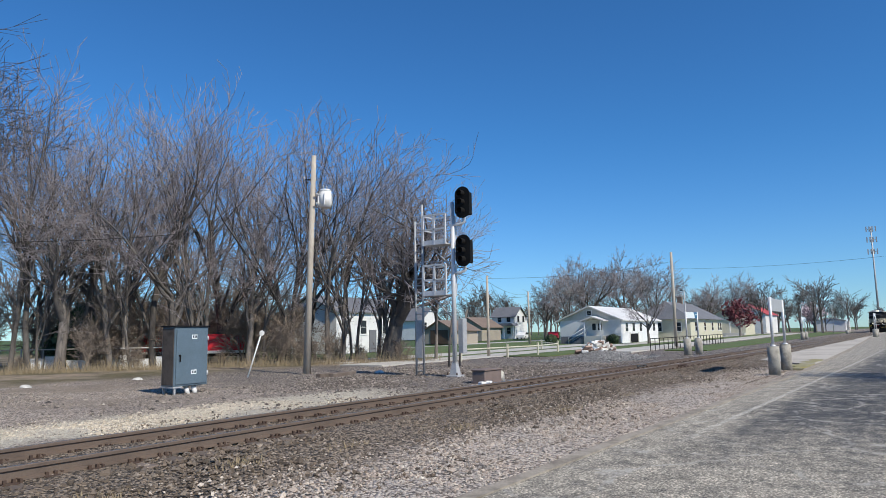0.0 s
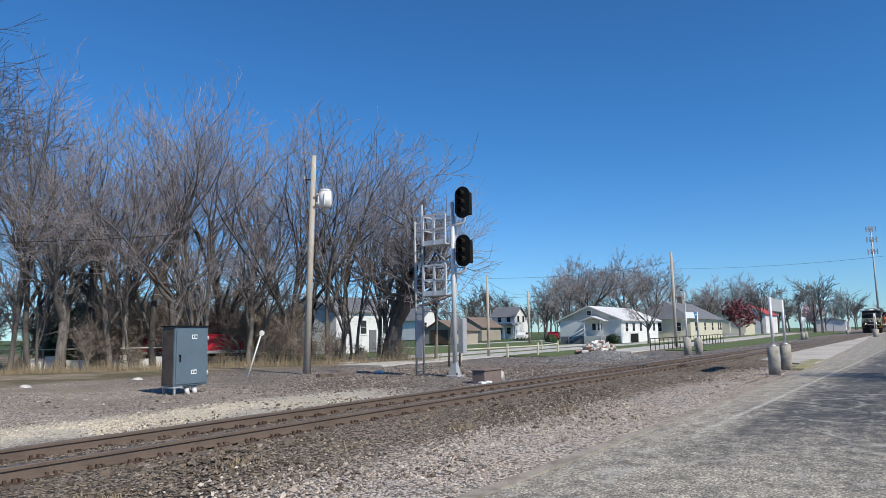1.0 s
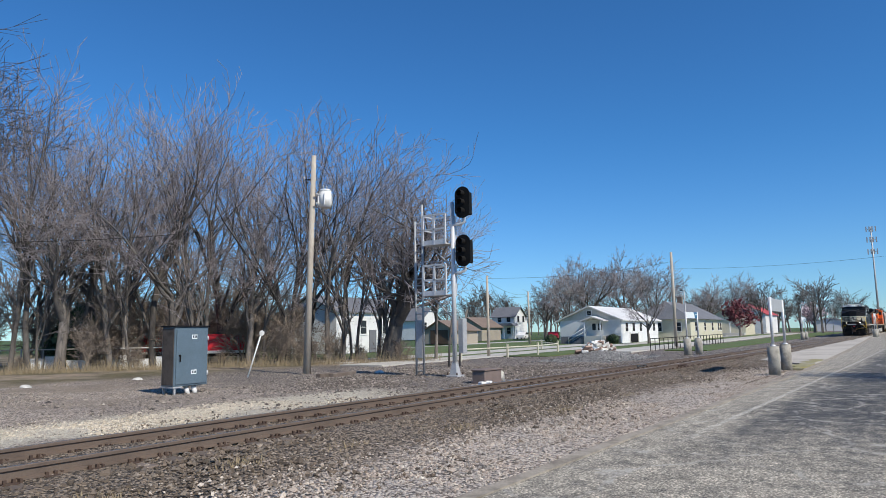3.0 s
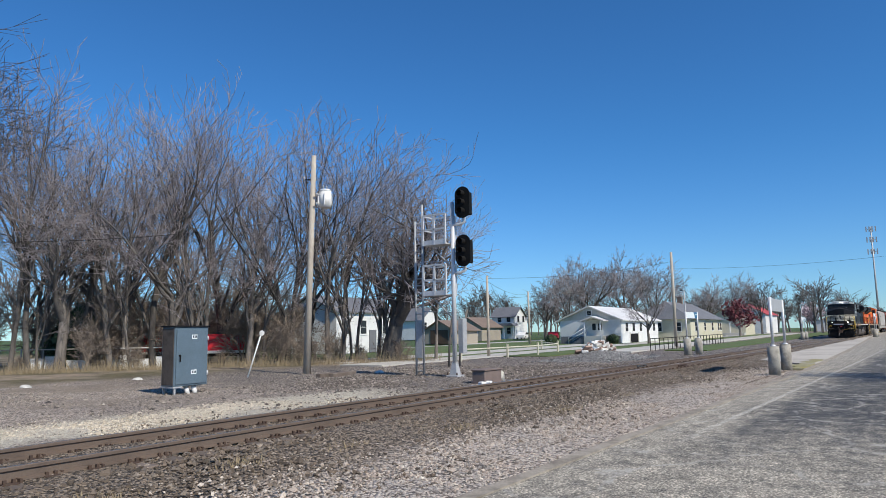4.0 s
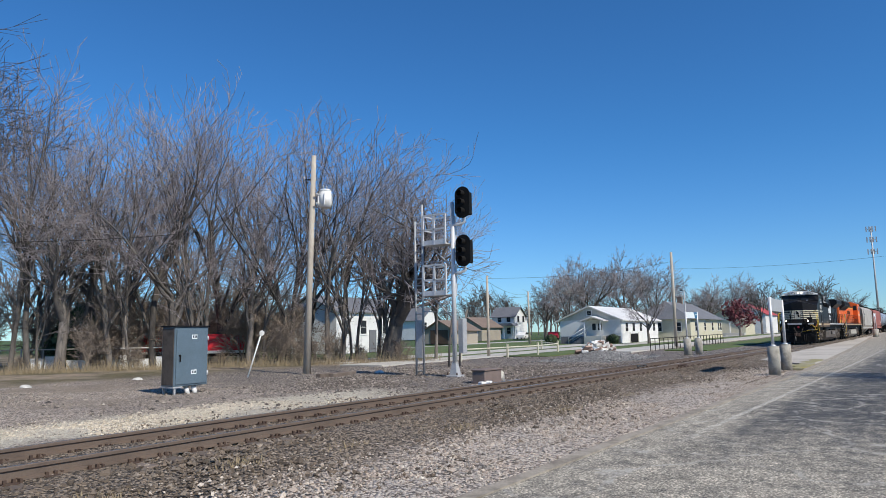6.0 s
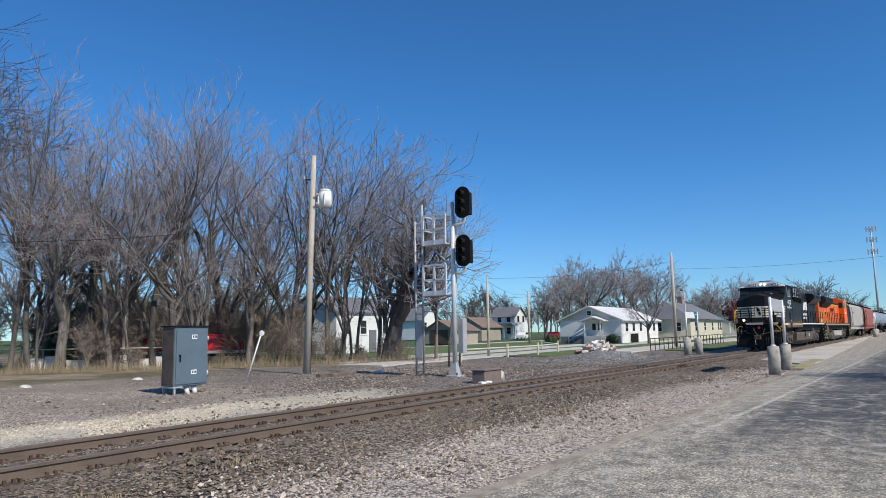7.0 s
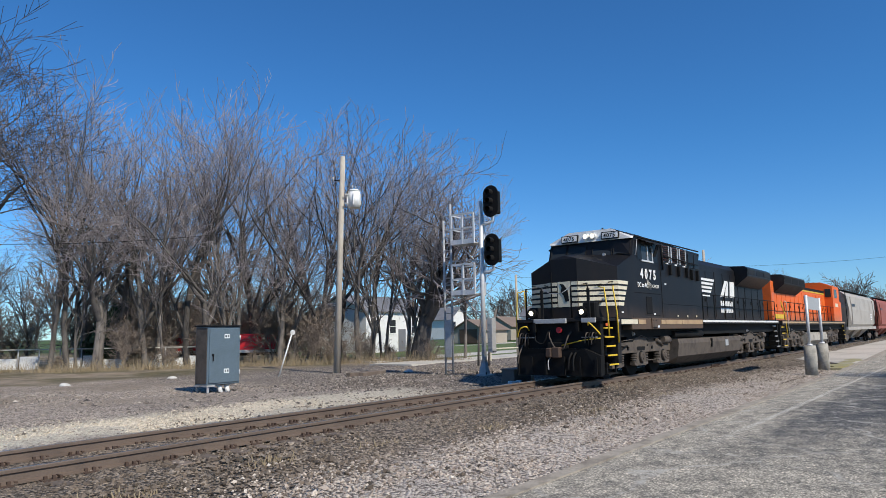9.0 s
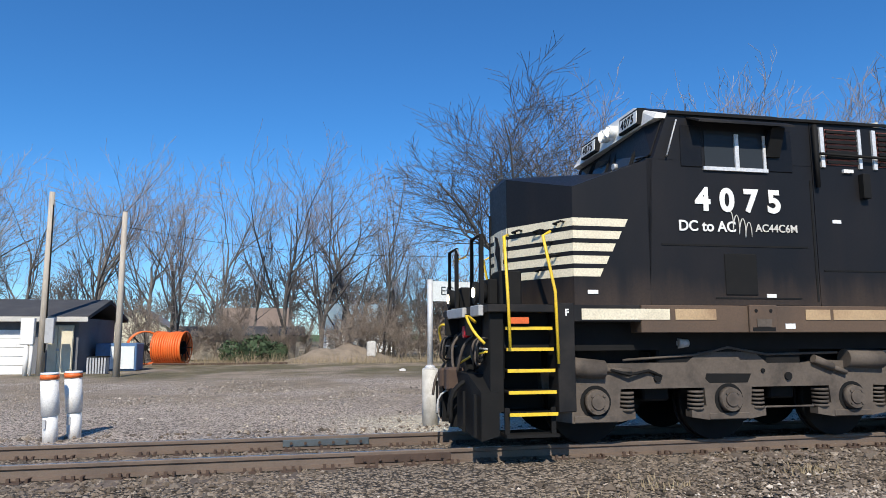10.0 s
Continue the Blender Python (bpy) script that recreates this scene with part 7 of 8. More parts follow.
def white_hall():
    x0, x1, y0, y1, g = 80.4, 95.6, 27.7, 35.6, -0.2
    e = gable_house("meeting_hall", "white clapboard hall with a pale metal roof and porch stairs", x0, x1, y0, y1, g, 2.85, 4.5, M["siding"], M["roof_white"], True, 0.45, M["hopper"])
    siding_lines(e, "y", y0, y1, 0.9, 2.85, x0, -1, M["siding"])
    siding_lines(e, "x", x0, x1, 0.9, 2.85, y0, -1, M["siding"])
    boxp("foundation", e, M["roof_grey"], x0 - 0.06, x0 - 0.002, y0 + 0.1, y1 - 0.1, g, 0.85)
    window_at(e, "y", 31.4, 31.95, 3.45, 3.95, x0 - 0.0, -1)
    for x in (82.0, 84.6, 87.5, 90.5, 93.2):
        window_at(e, "x", x, x + 0.9, 1.4, 2.4, y0, -1)
    # near-black sheet on the wall paints the dark inside of an opening
    gd = boxp("basement_door", e, M["dark"], 83.6, 86.6, y0 - 0.06, y0 - 0.03, g, 1.1)
    boxp("door_jamb", gd, M["hopper"], 83.4, 83.6, y0 - 0.1, y0 - 0.03, g, 1.25)
    boxp("door_jamb", gd, M["hopper"], 86.6, 86.8, y0 - 0.1, y0 - 0.03, g, 1.25)
    porch = boxp("porch", e, M["hopper"], x0 - 1.7, x0 - 0.03, 29.6, 31.8, g, 0.9, 0.02)
    dr = boxp("door", porch, M["white"], x0 - 0.08, x0 - 0.03, 29.95, 31.45, 0.9, 2.6)
    for y in (30.1, 30.85):
        boxp("door_pane", porch, M["window"], x0 - 0.095, x0 - 0.081, y, y + 0.45, 1.6, 2.4)
    part("porch_roof", prism(B(), [(29.2, 2.65), (30.7, 3.15), (32.2, 2.65), (32.2, 2.75), (30.7, 3.3), (29.2, 2.75)], x0 - 1.9, x0 - 0.03, "x"), M["roof_white"], e)
    for y in (29.7, 31.7):
        part("porch_post", box(B(), x0 - 1.7, x0 - 1.58, y - 0.06, y + 0.06, 0.9, 2.66), M["white"], porch)
    for k in range(6):
        boxp("stair", porch, M["roof_grey"], x0 - 1.6, x0 - 0.3, 31.8 + k * 0.32, 32.12 + k * 0.32, g, 0.9 - (k + 1) * 0.16)
    for x in (x0 - 1.65, x0 - 0.35):
        part("stair_rail", pipe(pipe(B(), [(x, 31.8, 1.85), (x, 33.8, 0.75), (x, 33.8, g)], 0.035, 6), [(x, 31.8, 1.4), (x, 33.8, 0.35)], 0.03, 6), M["white"], porch)
    for x, y, r in ((80.0, 28.6, 0.75), (79.3, 36.4, 0.8)):
        b = stand("bush", x, y, "clipped round evergreen bush against the hall", "bush")
        leafball(b, r, 900)


def leafball(parent, r, n, mat=None):
    rr = np.random.RandomState(int(r * 1000) + n)
    d = rr.normal(size=(n, 3))
    d /= np.linalg.norm(d, axis=1)[:, None]
    p = d * r * (0.75 + 0.3 * rr.rand(n, 1)) * np.array([1, 1, 0.85]) + np.array([0, 0, r * 0.75])
    s = 0.09 * r * (0.7 + rr.rand(n))
    u = rr.normal(size=(n, 3))
    u /= np.linalg.norm(u, axis=1)[:, None]
    w = np.cross(u, d)
    v = np.stack([p + u * s[:, None], p + w * s[:, None], p - u * s[:, None], p - w * s[:, None]], 1).reshape(-1, 3)
    f = np.arange(4 * n).reshape(n, 4)
    mesh_from("foliage", v, f, [mat or M["evergreen"]], parent)


def houses():
    white_hall()
    # cream house with a dark hip roof
    x0, x1, y0, y1, g = 98.5, 119.0, 24.0, 31.5, 0.0
    e = empty("house", None, "cream bungalow with a blue-grey hip roof", "house")
    boxp("wall", e, M["cream_siding"], x0, x1, y0, y1, g, 3.0)
    c = (y0 + y1) / 2
    bm = B()
    hexa(bm, [(x0 - 0.5, y0 - 0.5, 2.95), (x1 + 0.5, y0 - 0.5, 2.95), (x1 + 0.5, y1 + 0.5, 2.95), (x0 - 0.5, y1 + 0.5, 2.95)], [(x0 + 1.5, c - 0.05, 5.6), (x1 - 4.0, c - 0.05, 5.6), (x1 - 4.0, c + 0.05, 5.6), (x0 + 1.5, c + 0.05, 5.6)])
    part("roof", bm, M["roof_grey"], e)
    boxp("chimney", e, M["roof_brown"], 108, 108.7, c - 0.35, c + 0.35, 5.2, 6.5)
    for x in (101.0, 106.5, 111.5, 115.8, 117.4):
        window_at(e, "x", x, x + 1.0, 1.3, 2.5, y0, -1)
    for y in (25.3, 28.0):
        window_at(e, "y", y, y + 0.9, 1.3, 2.5, x0, -1)
    # white farmhouse, two storeys
    e = gable_house("farmhouse", "white two-storey farmhouse with a front porch", 130.0, 135.0, 68.0, 73.5, 0.1, 5.0, 6.9, M["siding"], M["roof_grey"], False)
    boxp("wing", e, M["siding"], 135.03, 137.6, 68.8, 73.0, 0.1, 4.4)
    part("wing_roof", prism(B(), [(68.4, 4.4), (70.9, 6.0), (73.4, 4.4)], 135.03, 137.9, "x"), M["roof_grey"], e)
    for x in (131.2, 133.6):
        window_at(e, "x", x, x + 0.9, 3.7, 5.0, 68.0, -1)
    for y in (69.0, 71.2):
        window_at(e, "y", y, y + 0.9, 3.7, 5.0, 130.0, -1)
        window_at(e, "y", y, y + 0.9, 1.2, 2.5, 130.0, -1)
    pr = part("porch_roof", prism(B(), [(67.0, 2.9), (74.0, 2.9), (73.5, 3.4), (67.5, 3.4)], 127.6, 129.96, "x"), M["roof_grey"], e)
    for y in (67.3, 69.5, 71.6, 73.7):
        part("porch_post", box(B(), 127.8, 127.95, y - 0.07, y + 0.07, 0.1, 2.9), M["white"], pr)
    # tan ranch house and brown garage
    e = gable_house("garage", "tan garage with a brown double door", 81.0, 87.5, 52.0, 57.0, 0, 2.0, 3.3, M["tan"], M["roof_brown"], True)
    boxp("garage_door", e, M["brownsill"], 80.93, 80.97, 53.0, 56.0, 0, 2.0)
    e = gable_house("house", "low ranch house with a brown shingle roof", 104.0, 111.0, 61.0, 66.5, 0.1, 2.6, 4.2, M["tan"], M["roof_brown"], True)
    for y in (61.8, 64.2):
        window_at(e, "y", y, y + 1.1, 1.1, 2.1, 104.0, -1)
    e = gable_house("house", "white gabled house partly hidden by trees", 118.0, 125.0, 84.0, 90.0, 0.2, 4.5, 7.0, M["siding"], M["roof_grey"], False)
    for x in (119.0, 122.5):
        window_at(e, "x", x, x + 1.0, 2.6, 3.9, 84.0, -1)
    # buildings seen through the grove
    e = gable_house("barn", "white clapboard barn behind the bare trees", 44.2, 53.2, 40.5, 47.0, -0.1, 3.6, 5.0, M["siding"], M["roof_grey"], True, 0.3)
    siding_lines(e, "x", 44.2, 53.2, 0.2, 3.6, 40.5, -1, M["siding"])
    for x in (45.2, 47.4, 50.6):
        window_at(e, "x", x, x + 0.8, 1.6, 2.8, 40.5, -1)
    boxp("door", e, M["roof_grey"], 48.6, 49.6, 40.42, 40.47, -0.1, 1.95)
    e = gable_house("house", "white cottage beyond the yard", 16.5, 22.0, 62.0, 68.0, -0.2, 2.6, 4.8, M["siding"], M["roof_grey"], False)
    window_at(e, "x", 17.6, 18.6, 0.9, 2.0, 62.0, -1)
    gable_house("house", "tan house with a brown roof beyond the yard", -7.0, -1.0, 72.0, 78.0, -0.2, 2.2, 4.2, M["cream_siding"], M["roof_brown"], True)
    gable_house("house", "low cream house beyond the yard trees", -19.0, -13.0, 76.0, 82.0, -0.2, 2.4, 4.2, M["cream_siding"], M["roof_grey"], False)
    gable_house("house", "low house with a teal roof behind the trees", 3.0, 9.5, 66.0, 72.0, -0.2, 2.2, 4.4, M["siding"], M["roof_teal"], True)
    gable_house("shed", "long low shed with a dark flat-pitched roof", -7.8, 0.4, 50.0, 53.5, -0.2, 1.5, 2.0, M["tan"], M["roof_shop"], True)
    # far side, right
    e = gable_house("house", "brown-roofed bungalow with a porch", 140.0, 150.0, 24.0, 32.0, 0.1, 2.9, 5.2, M["cream_siding"], M["roof_brown"], True)
    for y in (24.6, 26.5):
        part("porch_post", box(B(), 138.3, 138.5, y - 0.08, y + 0.08, 0.1, 2.8), M["white"], e)
    boxp("porch_deck", e, M["hopper"], 138.2, 139.96, 24.0, 30.0, 0.1, 0.7)
    e = gable_house("warehouse", "long white building with a red roof", 185.0, 205.0, 27.0, 36.0, 0.1, 5.0, 7.6, M["siding"], M["roof_red"], True)
    e = gable_house("warehouse", "long low white storage building", 250.0, 275.0, 13.5, 22.0, 0.1, 3.4, 4.4, M["siding"], M["roof_grey"], True)


def street_things():
    # gravel heap and rubble by the street
    def mound(name, x, y, rx, ry, hgt, mat, label, seed):
        verts, faces, n, k = [], [], 36, 12
        for i in range(k + 1):
            for j in range(n):
                a, r = 2 * math.pi * j / n, i / k
                px, py = math.cos(a) * rx * r, math.sin(a) * ry * r
                z = hgt * (math.cos(math.pi * r) * 0.5 + 0.5) * (0.85 + 0.35 * noise.noise((px * 0.8 + seed, py * 0.8, 0)))
                verts.append((x + px, y + py, ground_z(x, y) - 0.06 + z))
        for i in range(k):
            for j in range(n):
                faces.append((i * n + j, (i + 1) * n + j, (i + 1) * n + (j + 1) % n, i * n + (j + 1) % n))
        return tagged(mesh_from(name, verts, faces, [mat], None, True), label, "mound")
    mound("gravel_mound", 41.5, 15.6, 5.2, 2.8, 0.5, M["heap"], "low heap of blue-grey crushed gravel", 1)
    mound("earth_mound", 3.2, 46.0, 5.0, 2.5, 1.2, M["earth"], "low weedy mound of dry earth", 5)
    b = stand("stone_block", 5.0, 45.0, "upright pale stone block on the mound", "stone")
    boxp("block", b, M["pedestal"], -0.3, 0.3, -0.22, 0.22, 0.3, 1.3, 0.08)
    rng = random.Random(3)
    for k in range(60):
        x, y = 50.0 + rng.uniform(-1.5, 1.6), 19.2 + rng.uniform(-0.8, 0.8)
        e = stand("rubble_slab", x, y, "broken concrete slab in a rubble pile", "rubble", "rubble pile", rng.uniform(0, 180))
        w, d = rng.uniform(0.2, 0.55), rng.uniform(0.12, 0.3)
        near = math.exp(-((x - 50.0) ** 2 + (y - 19.2) ** 2) / 1.4)
        bm = box(B(), -w, w, -d, d, -0.06, 0.1, 0.02, 0, pose(0, 0, 0.1 + 0.75 * near * (0.4 + 0.2 * (k % 4)), rng.uniform(-30, 30), rng.uniform(-35, 35), 0))
        part("slab", bm, M["pvc"] if k % 3 == 0 else M["pedestal"] if k % 3 == 1 else M["rubble"], e)
    # black railing along the ramp
    e = empty("ramp_railing", None, "black metal railing along the concrete ramp", "railing")
    for k in range(22):
        x, y = 55.0 + 25.0 * k / 21, 16.6 - 0.5 * k / 21
        z = ground_z(x, y)
        part("post", tube(B(), (x, y, z), (x, y, z + 1.0), 0.03, 0.03, 6), M["dark"], e)
    part("top_rail", tube(B(), (55, 16.6, ground_z(55, 16.6) + 1.0), (80, 16.1, ground_z(80, 16.1) + 1.0), 0.03, 0.03, 6), M["dark"], e)
    part("mid_rail", tube(B(), (55, 16.6, ground_z(55, 16.6) + 0.5), (80, 16.1, ground_z(80, 16.1) + 0.5), 0.025, 0.025, 6), M["dark"], e)
    # low rail fence along the street
    e = empty("rail_fence", None, "low weathered wooden rail fence along the street", "fence")
    line = [Vector((36.6, 23.0, 0)), Vector((42.2, 22.7, 0)), Vector((46.0, 22.2, 0)), Vector((52.0, 23.3, 0)), Vector((58.0, 27.6, 0))]
    for p in line:
        z = ground_z(p.x, p.y)
        part("post", box(B(), p.x - 0.06, p.x + 0.06, p.y - 0.06, p.y + 0.06, z - 0.05, z + 0.95, 0.01), M["cream_siding"], e)
    for p, q in zip(line, line[1:]):
        part("rail", tube(B(), (p.x, p.y, ground_z(p.x, p.y) + 0.72), (q.x, q.y, ground_z(q.x, q.y) + 0.72), 0.045, 0.045, 6), M["cream_siding"], e)
    # two bare dead stems behind the signal
    for x, y, a, h in ((30.6, 20.0, 0.35, 3.4), (31.0, 19.6, 0.5, 3.0)):
        t = stand("dead_stem", x, y, "thin dead tree stem standing behind the signal", "tree stem")
        part("stem", pipe(B(), [(0, 0, -0.1), (0.05, -0.1 * a, h * 0.4), (0.1, -a, h)], 0.06, 7), M["bark"], t)
    # street lamps
    for x, y, top in ((118.0, 12.1, 5.0), (70.5, 17.6, 5.4), (170.0, 11.5, 6.2)):
        e = stand("street_lamp", x, y, "slim street lamp with a short arm", "street lamp")
        part("pole", tube(B(), (0, 0, 0), (0, 0, top), 0.07, 0.05, 10), M["galv"], e)
        part("arm", pipe(B(), [(0, 0, top), (-0.3, 0, top + 0.12), (-1.0, 0, top + 0.14)], 0.035, 6), M["galv"], e)
        part("lamp_head", box(B(), -1.3, -0.8, -0.1, 0.1, top + 0.06, top + 0.16, 0.02), M["dark"], e)
    # communications tower, far off
    e = stand("radio_tower", 300.0, 5.3, "slender grey radio tower with antenna arrays", "radio tower")
    part("mast", tube(B(), (0, 0, 0), (0, 0, 38.5), 0.4, 0.22, 10), M["galv"], e)
    for z in (37.5, 33.5, 29.0):
        ar = part("antenna_array", box(B(), -1.2, 1.2, -0.1, 0.1, z, z + 0.15), M["galv"], e)
        for k in range(4):
            y = -1.5 + 1.0 * k
            part("antenna", box(box(B(), -0.2, 0.2, y - 0.2, y + 0.2, z - 0.9, z + 1.1), -0.1, 0.1, min(y, 0), max(y, 0), z, z + 0.1), M["galv"], ar)
    # parked cars on the side street
    for x, y, a, m, lab in ((110.0, 50.0, 20, "red", "red car parked on the side street"), (122.0, 62.0, 10, "white", "white car parked by the houses"), (128.0, 55.0, 15, "red", "red car parked by the houses")):
        parked_car(x, y, a, M[m], lab)


def parked_car(x, y, a, mat, label):
    e = stand("car", x, y, label, "car", turn=a)
    prof = [(-2.2, 0.35), (2.2, 0.35), (2.25, 0.75), (1.3, 0.9), (0.7, 1.4), (-0.9, 1.45), (-1.6, 0.95), (-2.2, 0.85)]
    part("body", prism(B(), prof, -0.85, 0.85, "y", 0, 0.04), mat, e)
    part("side_glass", prism(B(), [(-1.35, 0.97), (1.05, 0.95), (0.6, 1.34), (-0.85, 1.37)], -0.87, 0.87, "y"), M["window"], e)
    for dx in (-1.35, 1.35):
        for s in (-1, 1):
            w = part("wheel", tube(B(), (dx, s * 0.7, 0.32), (dx, s * 0.88, 0.32), 0.32, 0.32, 18), M["dark"], e)
            part("hub", tube(B(), (dx, s * 0.881, 0.32), (dx, s * 0.89, 0.32), 0.18, 0.18, 12), M["silver"], w)


def yard_things():
    # low building with a white overhead door
    g = -0.3
    e = empty("workshop", None, "low grey workshop with a dark roof and white door", "workshop")
    boxp("wall", e, M["roof_grey"], -22.0, -9.75, 34.6, 41.0, g, 2.3)
    part("roof", prism(B(), [(33.9, 2.2), (33.9, 2.36), (37.8, 3.3), (41.7, 2.36), (41.7, 2.2), (37.8, 3.1)], -22.5, -9.2, "x"), M["roof_shop"], e)
    boxp("fascia", e, M["hopper"], -22.5, -9.2, 33.86, 33.9, 2.12, 2.34)
    d = boxp("overhead_door", e, M["white"], -13.6, -11.7, 34.5, 34.57, g, 1.75)
    for k in range(5):
        boxp("door_panel", d, M["white"], -13.55, -11.75, 34.47, 34.499, g + 0.05 + k * 0.4, g + 0.42 + k * 0.4, 0.01)
    d = boxp("double_door", e, M["cream_siding"], -10.95, -9.9, 34.35, 34.42, g, 1.95)
    boxp("door_leaf", d, M["cream"], -10.93, -10.55, 34.3, 34.349, g + 0.03, 1.9)
    boxp("door_leaf", d, M["cream"], -10.52, -9.92, 34.3, 34.349, g + 0.03, 1.9)
    boxp("door_latch", d, M["galv"], -10.58, -10.44, 34.27, 34.299, 0.8, 0.9)
    e = stand("bin", -9.2, 37.3, "blue steel refuse bin behind the workshop", "refuse bin")
    boxp("body", e, M["binblue"], -0.3, 1.6, -0.8, 0.8, 0.0, 1.35, 0.03)
    boxp("lid", e, M["signwhite"], 0.4, 1.5, -0.86, -0.82, 0.1, 1.2)
    e = stand("wire_crate", -8.7, 34.0, "small grey slatted crate beside the pole", "crate")
    for k in range(7):
        part("slat", box(B(), -0.4 + k * 0.12, -0.33 + k * 0.12, -0.3, 0.3, 0, 0.75), M["galv"], e)
    part("deck", box(box(B(), -0.42, 0.45, -0.31, 0.31, 0.75, 0.8), -0.42, 0.45, -0.31, 0.31, -0.03, 0.02), M["dark"], e)
    # conduit reels
    e = stand("conduit_reel", -7.2, 44.0, "reel of coiled orange plastic conduit", "conduit reel", "conduit reels", -14)
    coil = part("conduit_coil", tube(B(), (-0.75, 0, 0.98), (0.75, 0, 0.98), 0.84, 0.84, 28, 0, False), M["orange_duct"], e)
    for k in range(12):
        turn_bm = B()
        ring(turn_bm, -0.75 + 1.5 * k / 11, 0.98, 0.9 + 0.03 * math.sin(k), 0.075)
        part("coil_turn", turn_bm, M["orange_duct"], coil)
    part("core", tube(B(), (-0.75, 0, 0.98), (0.75, 0, 0.98), 0.4, 0.4, 20, 0, False), M["dark"], e)
    for x in (-0.85, 0.85):
        reel_wheel(e, x, 0.98, 0.97)
    e = stand("empty_reel", -8.75, 44.1, "empty orange steel reel with spokes", "conduit reel", "conduit reels", -72)
    for x in (-0.35, 0.35):
        reel_wheel(e, x, 0.98, 0.98)
    part("core", tube(B(), (-0.35, 0, 0.98), (0.35, 0, 0.98), 0.16, 0.16, 14), M["dark"], e)
    b = stand("bush", -2.6, 46.0, "scrubby green bush at the yard's edge", "bush")
    for dx, r in ((-1.2, 0.9), (0.2, 1.1), (1.5, 0.8)):
        p = empty("clump")
        p.parent, p.location = b, (dx, 0, 0)
        leafball(p, r, 700)
    # rail laid along the yard's edge
    tagged(part("steel_bar", tube(B(), (-8, 42.6, -0.2), (-0.3, 42.4, -0.2), 0.07, 0.07, 6), M["plate"]), "long rusty bar along the yard's edge", "steel bar")
    # fence behind the brush
    e = empty("fence", None, "wire fence with white panels behind the brush", "fence")
    P, Q = Vector((17.0, 47.5, 0)), Vector((25.5, 36.5, 0))
    for k in range(12):
        p = P.lerp(Q, k / 11)
        part("post", tube(B(), (p.x, p.y, -0.35), (p.x, p.y, 1.0), 0.04, 0.04, 8), M["galv"], e)
    part("top_rail", tube(B(), (P.x, P.y, 0.95), (Q.x, Q.y, 0.95), 0.035, 0.035, 6), M["hopper"], e)
    d = (Q - P).normalized()
    nrm = Vector((-d.y, d.x, 0))
    for k in range(11):
        a, b = P.lerp(Q, (k + 0.04) / 11) + nrm * 0.1, P.lerp(Q, (k + 0.96) / 11) + nrm * 0.1
        if k in (3, 7):
            continue
        c = nrm * 0.04
        part("panel", hexa(B(), [(p.x, p.y, -0.4) for p in (a, b, b + c, a + c)], [(p.x, p.y, 0.3 + 0.12 * (k % 3)) for p in (a, b, b + c, a + c)]), M["siding"], e)
    # red trailer behind the grove
    e = stand("trailer", 28.6, 38.9, "red cargo trailer parked behind the brush", "trailer", turn=-35)
    boxp("body", e, M["red"], -3.2, 3.2, -1.1, 1.1, 0.75, 1.95, 0.05)
    boxp("stripe", e, M["white"], -3.2, 3.2, -1.12, -1.101, 0.72, 0.9)
    boxp("frame_rail", e, M["dark"], -3.2, 4.2, -0.5, 0.5, 0.5, 0.74)
    for dx in (-1.8, -0.9):
        for s in (-1, 1):
            part("wheel", tube(B(), (dx, s * 0.85, 0.4), (dx, s * 1.08, 0.4), 0.4, 0.4, 18), M["dark"], e)
    for dx in (2.8,):
        part("jack_leg", box(B(), dx, dx + 0.1, -0.6, -0.5, 0, 0.6), M["galv"], e)


def ring(bm, x, zc, R, r, n=28, k=6):
    vs = []
    for i in range(n):
        a = 2 * math.pi * i / n
        vs.append([bm.verts.new((x + math.cos(2 * math.pi * j / k) * r, math.cos(a) * (R + math.sin(2 * math.pi * j / k) * r), zc + math.sin(a) * (R + math.sin(2 * math.pi * j / k) * r))) for j in range(k)])
    for i in range(n):
        for j in range(k):
            f = bm.faces.new((vs[i][j], vs[(i + 1) % n][j], vs[(i + 1) % n][(j + 1) % k], vs[i][(j + 1) % k]))
            f.smooth = True


def reel_wheel(e, x, zc, R):
    bm = B()
    ring(bm, x, zc, R, 0.05)
    w = part("reel_rim", bm, M["orange_duct"], e)
    for k in range(8):
        a = k * math.pi / 4
        part("spoke", tube(B(), (x, 0, zc), (x, math.cos(a) * R, zc + math.sin(a) * R), 0.025, 0.025, 5), M["dark"], w)


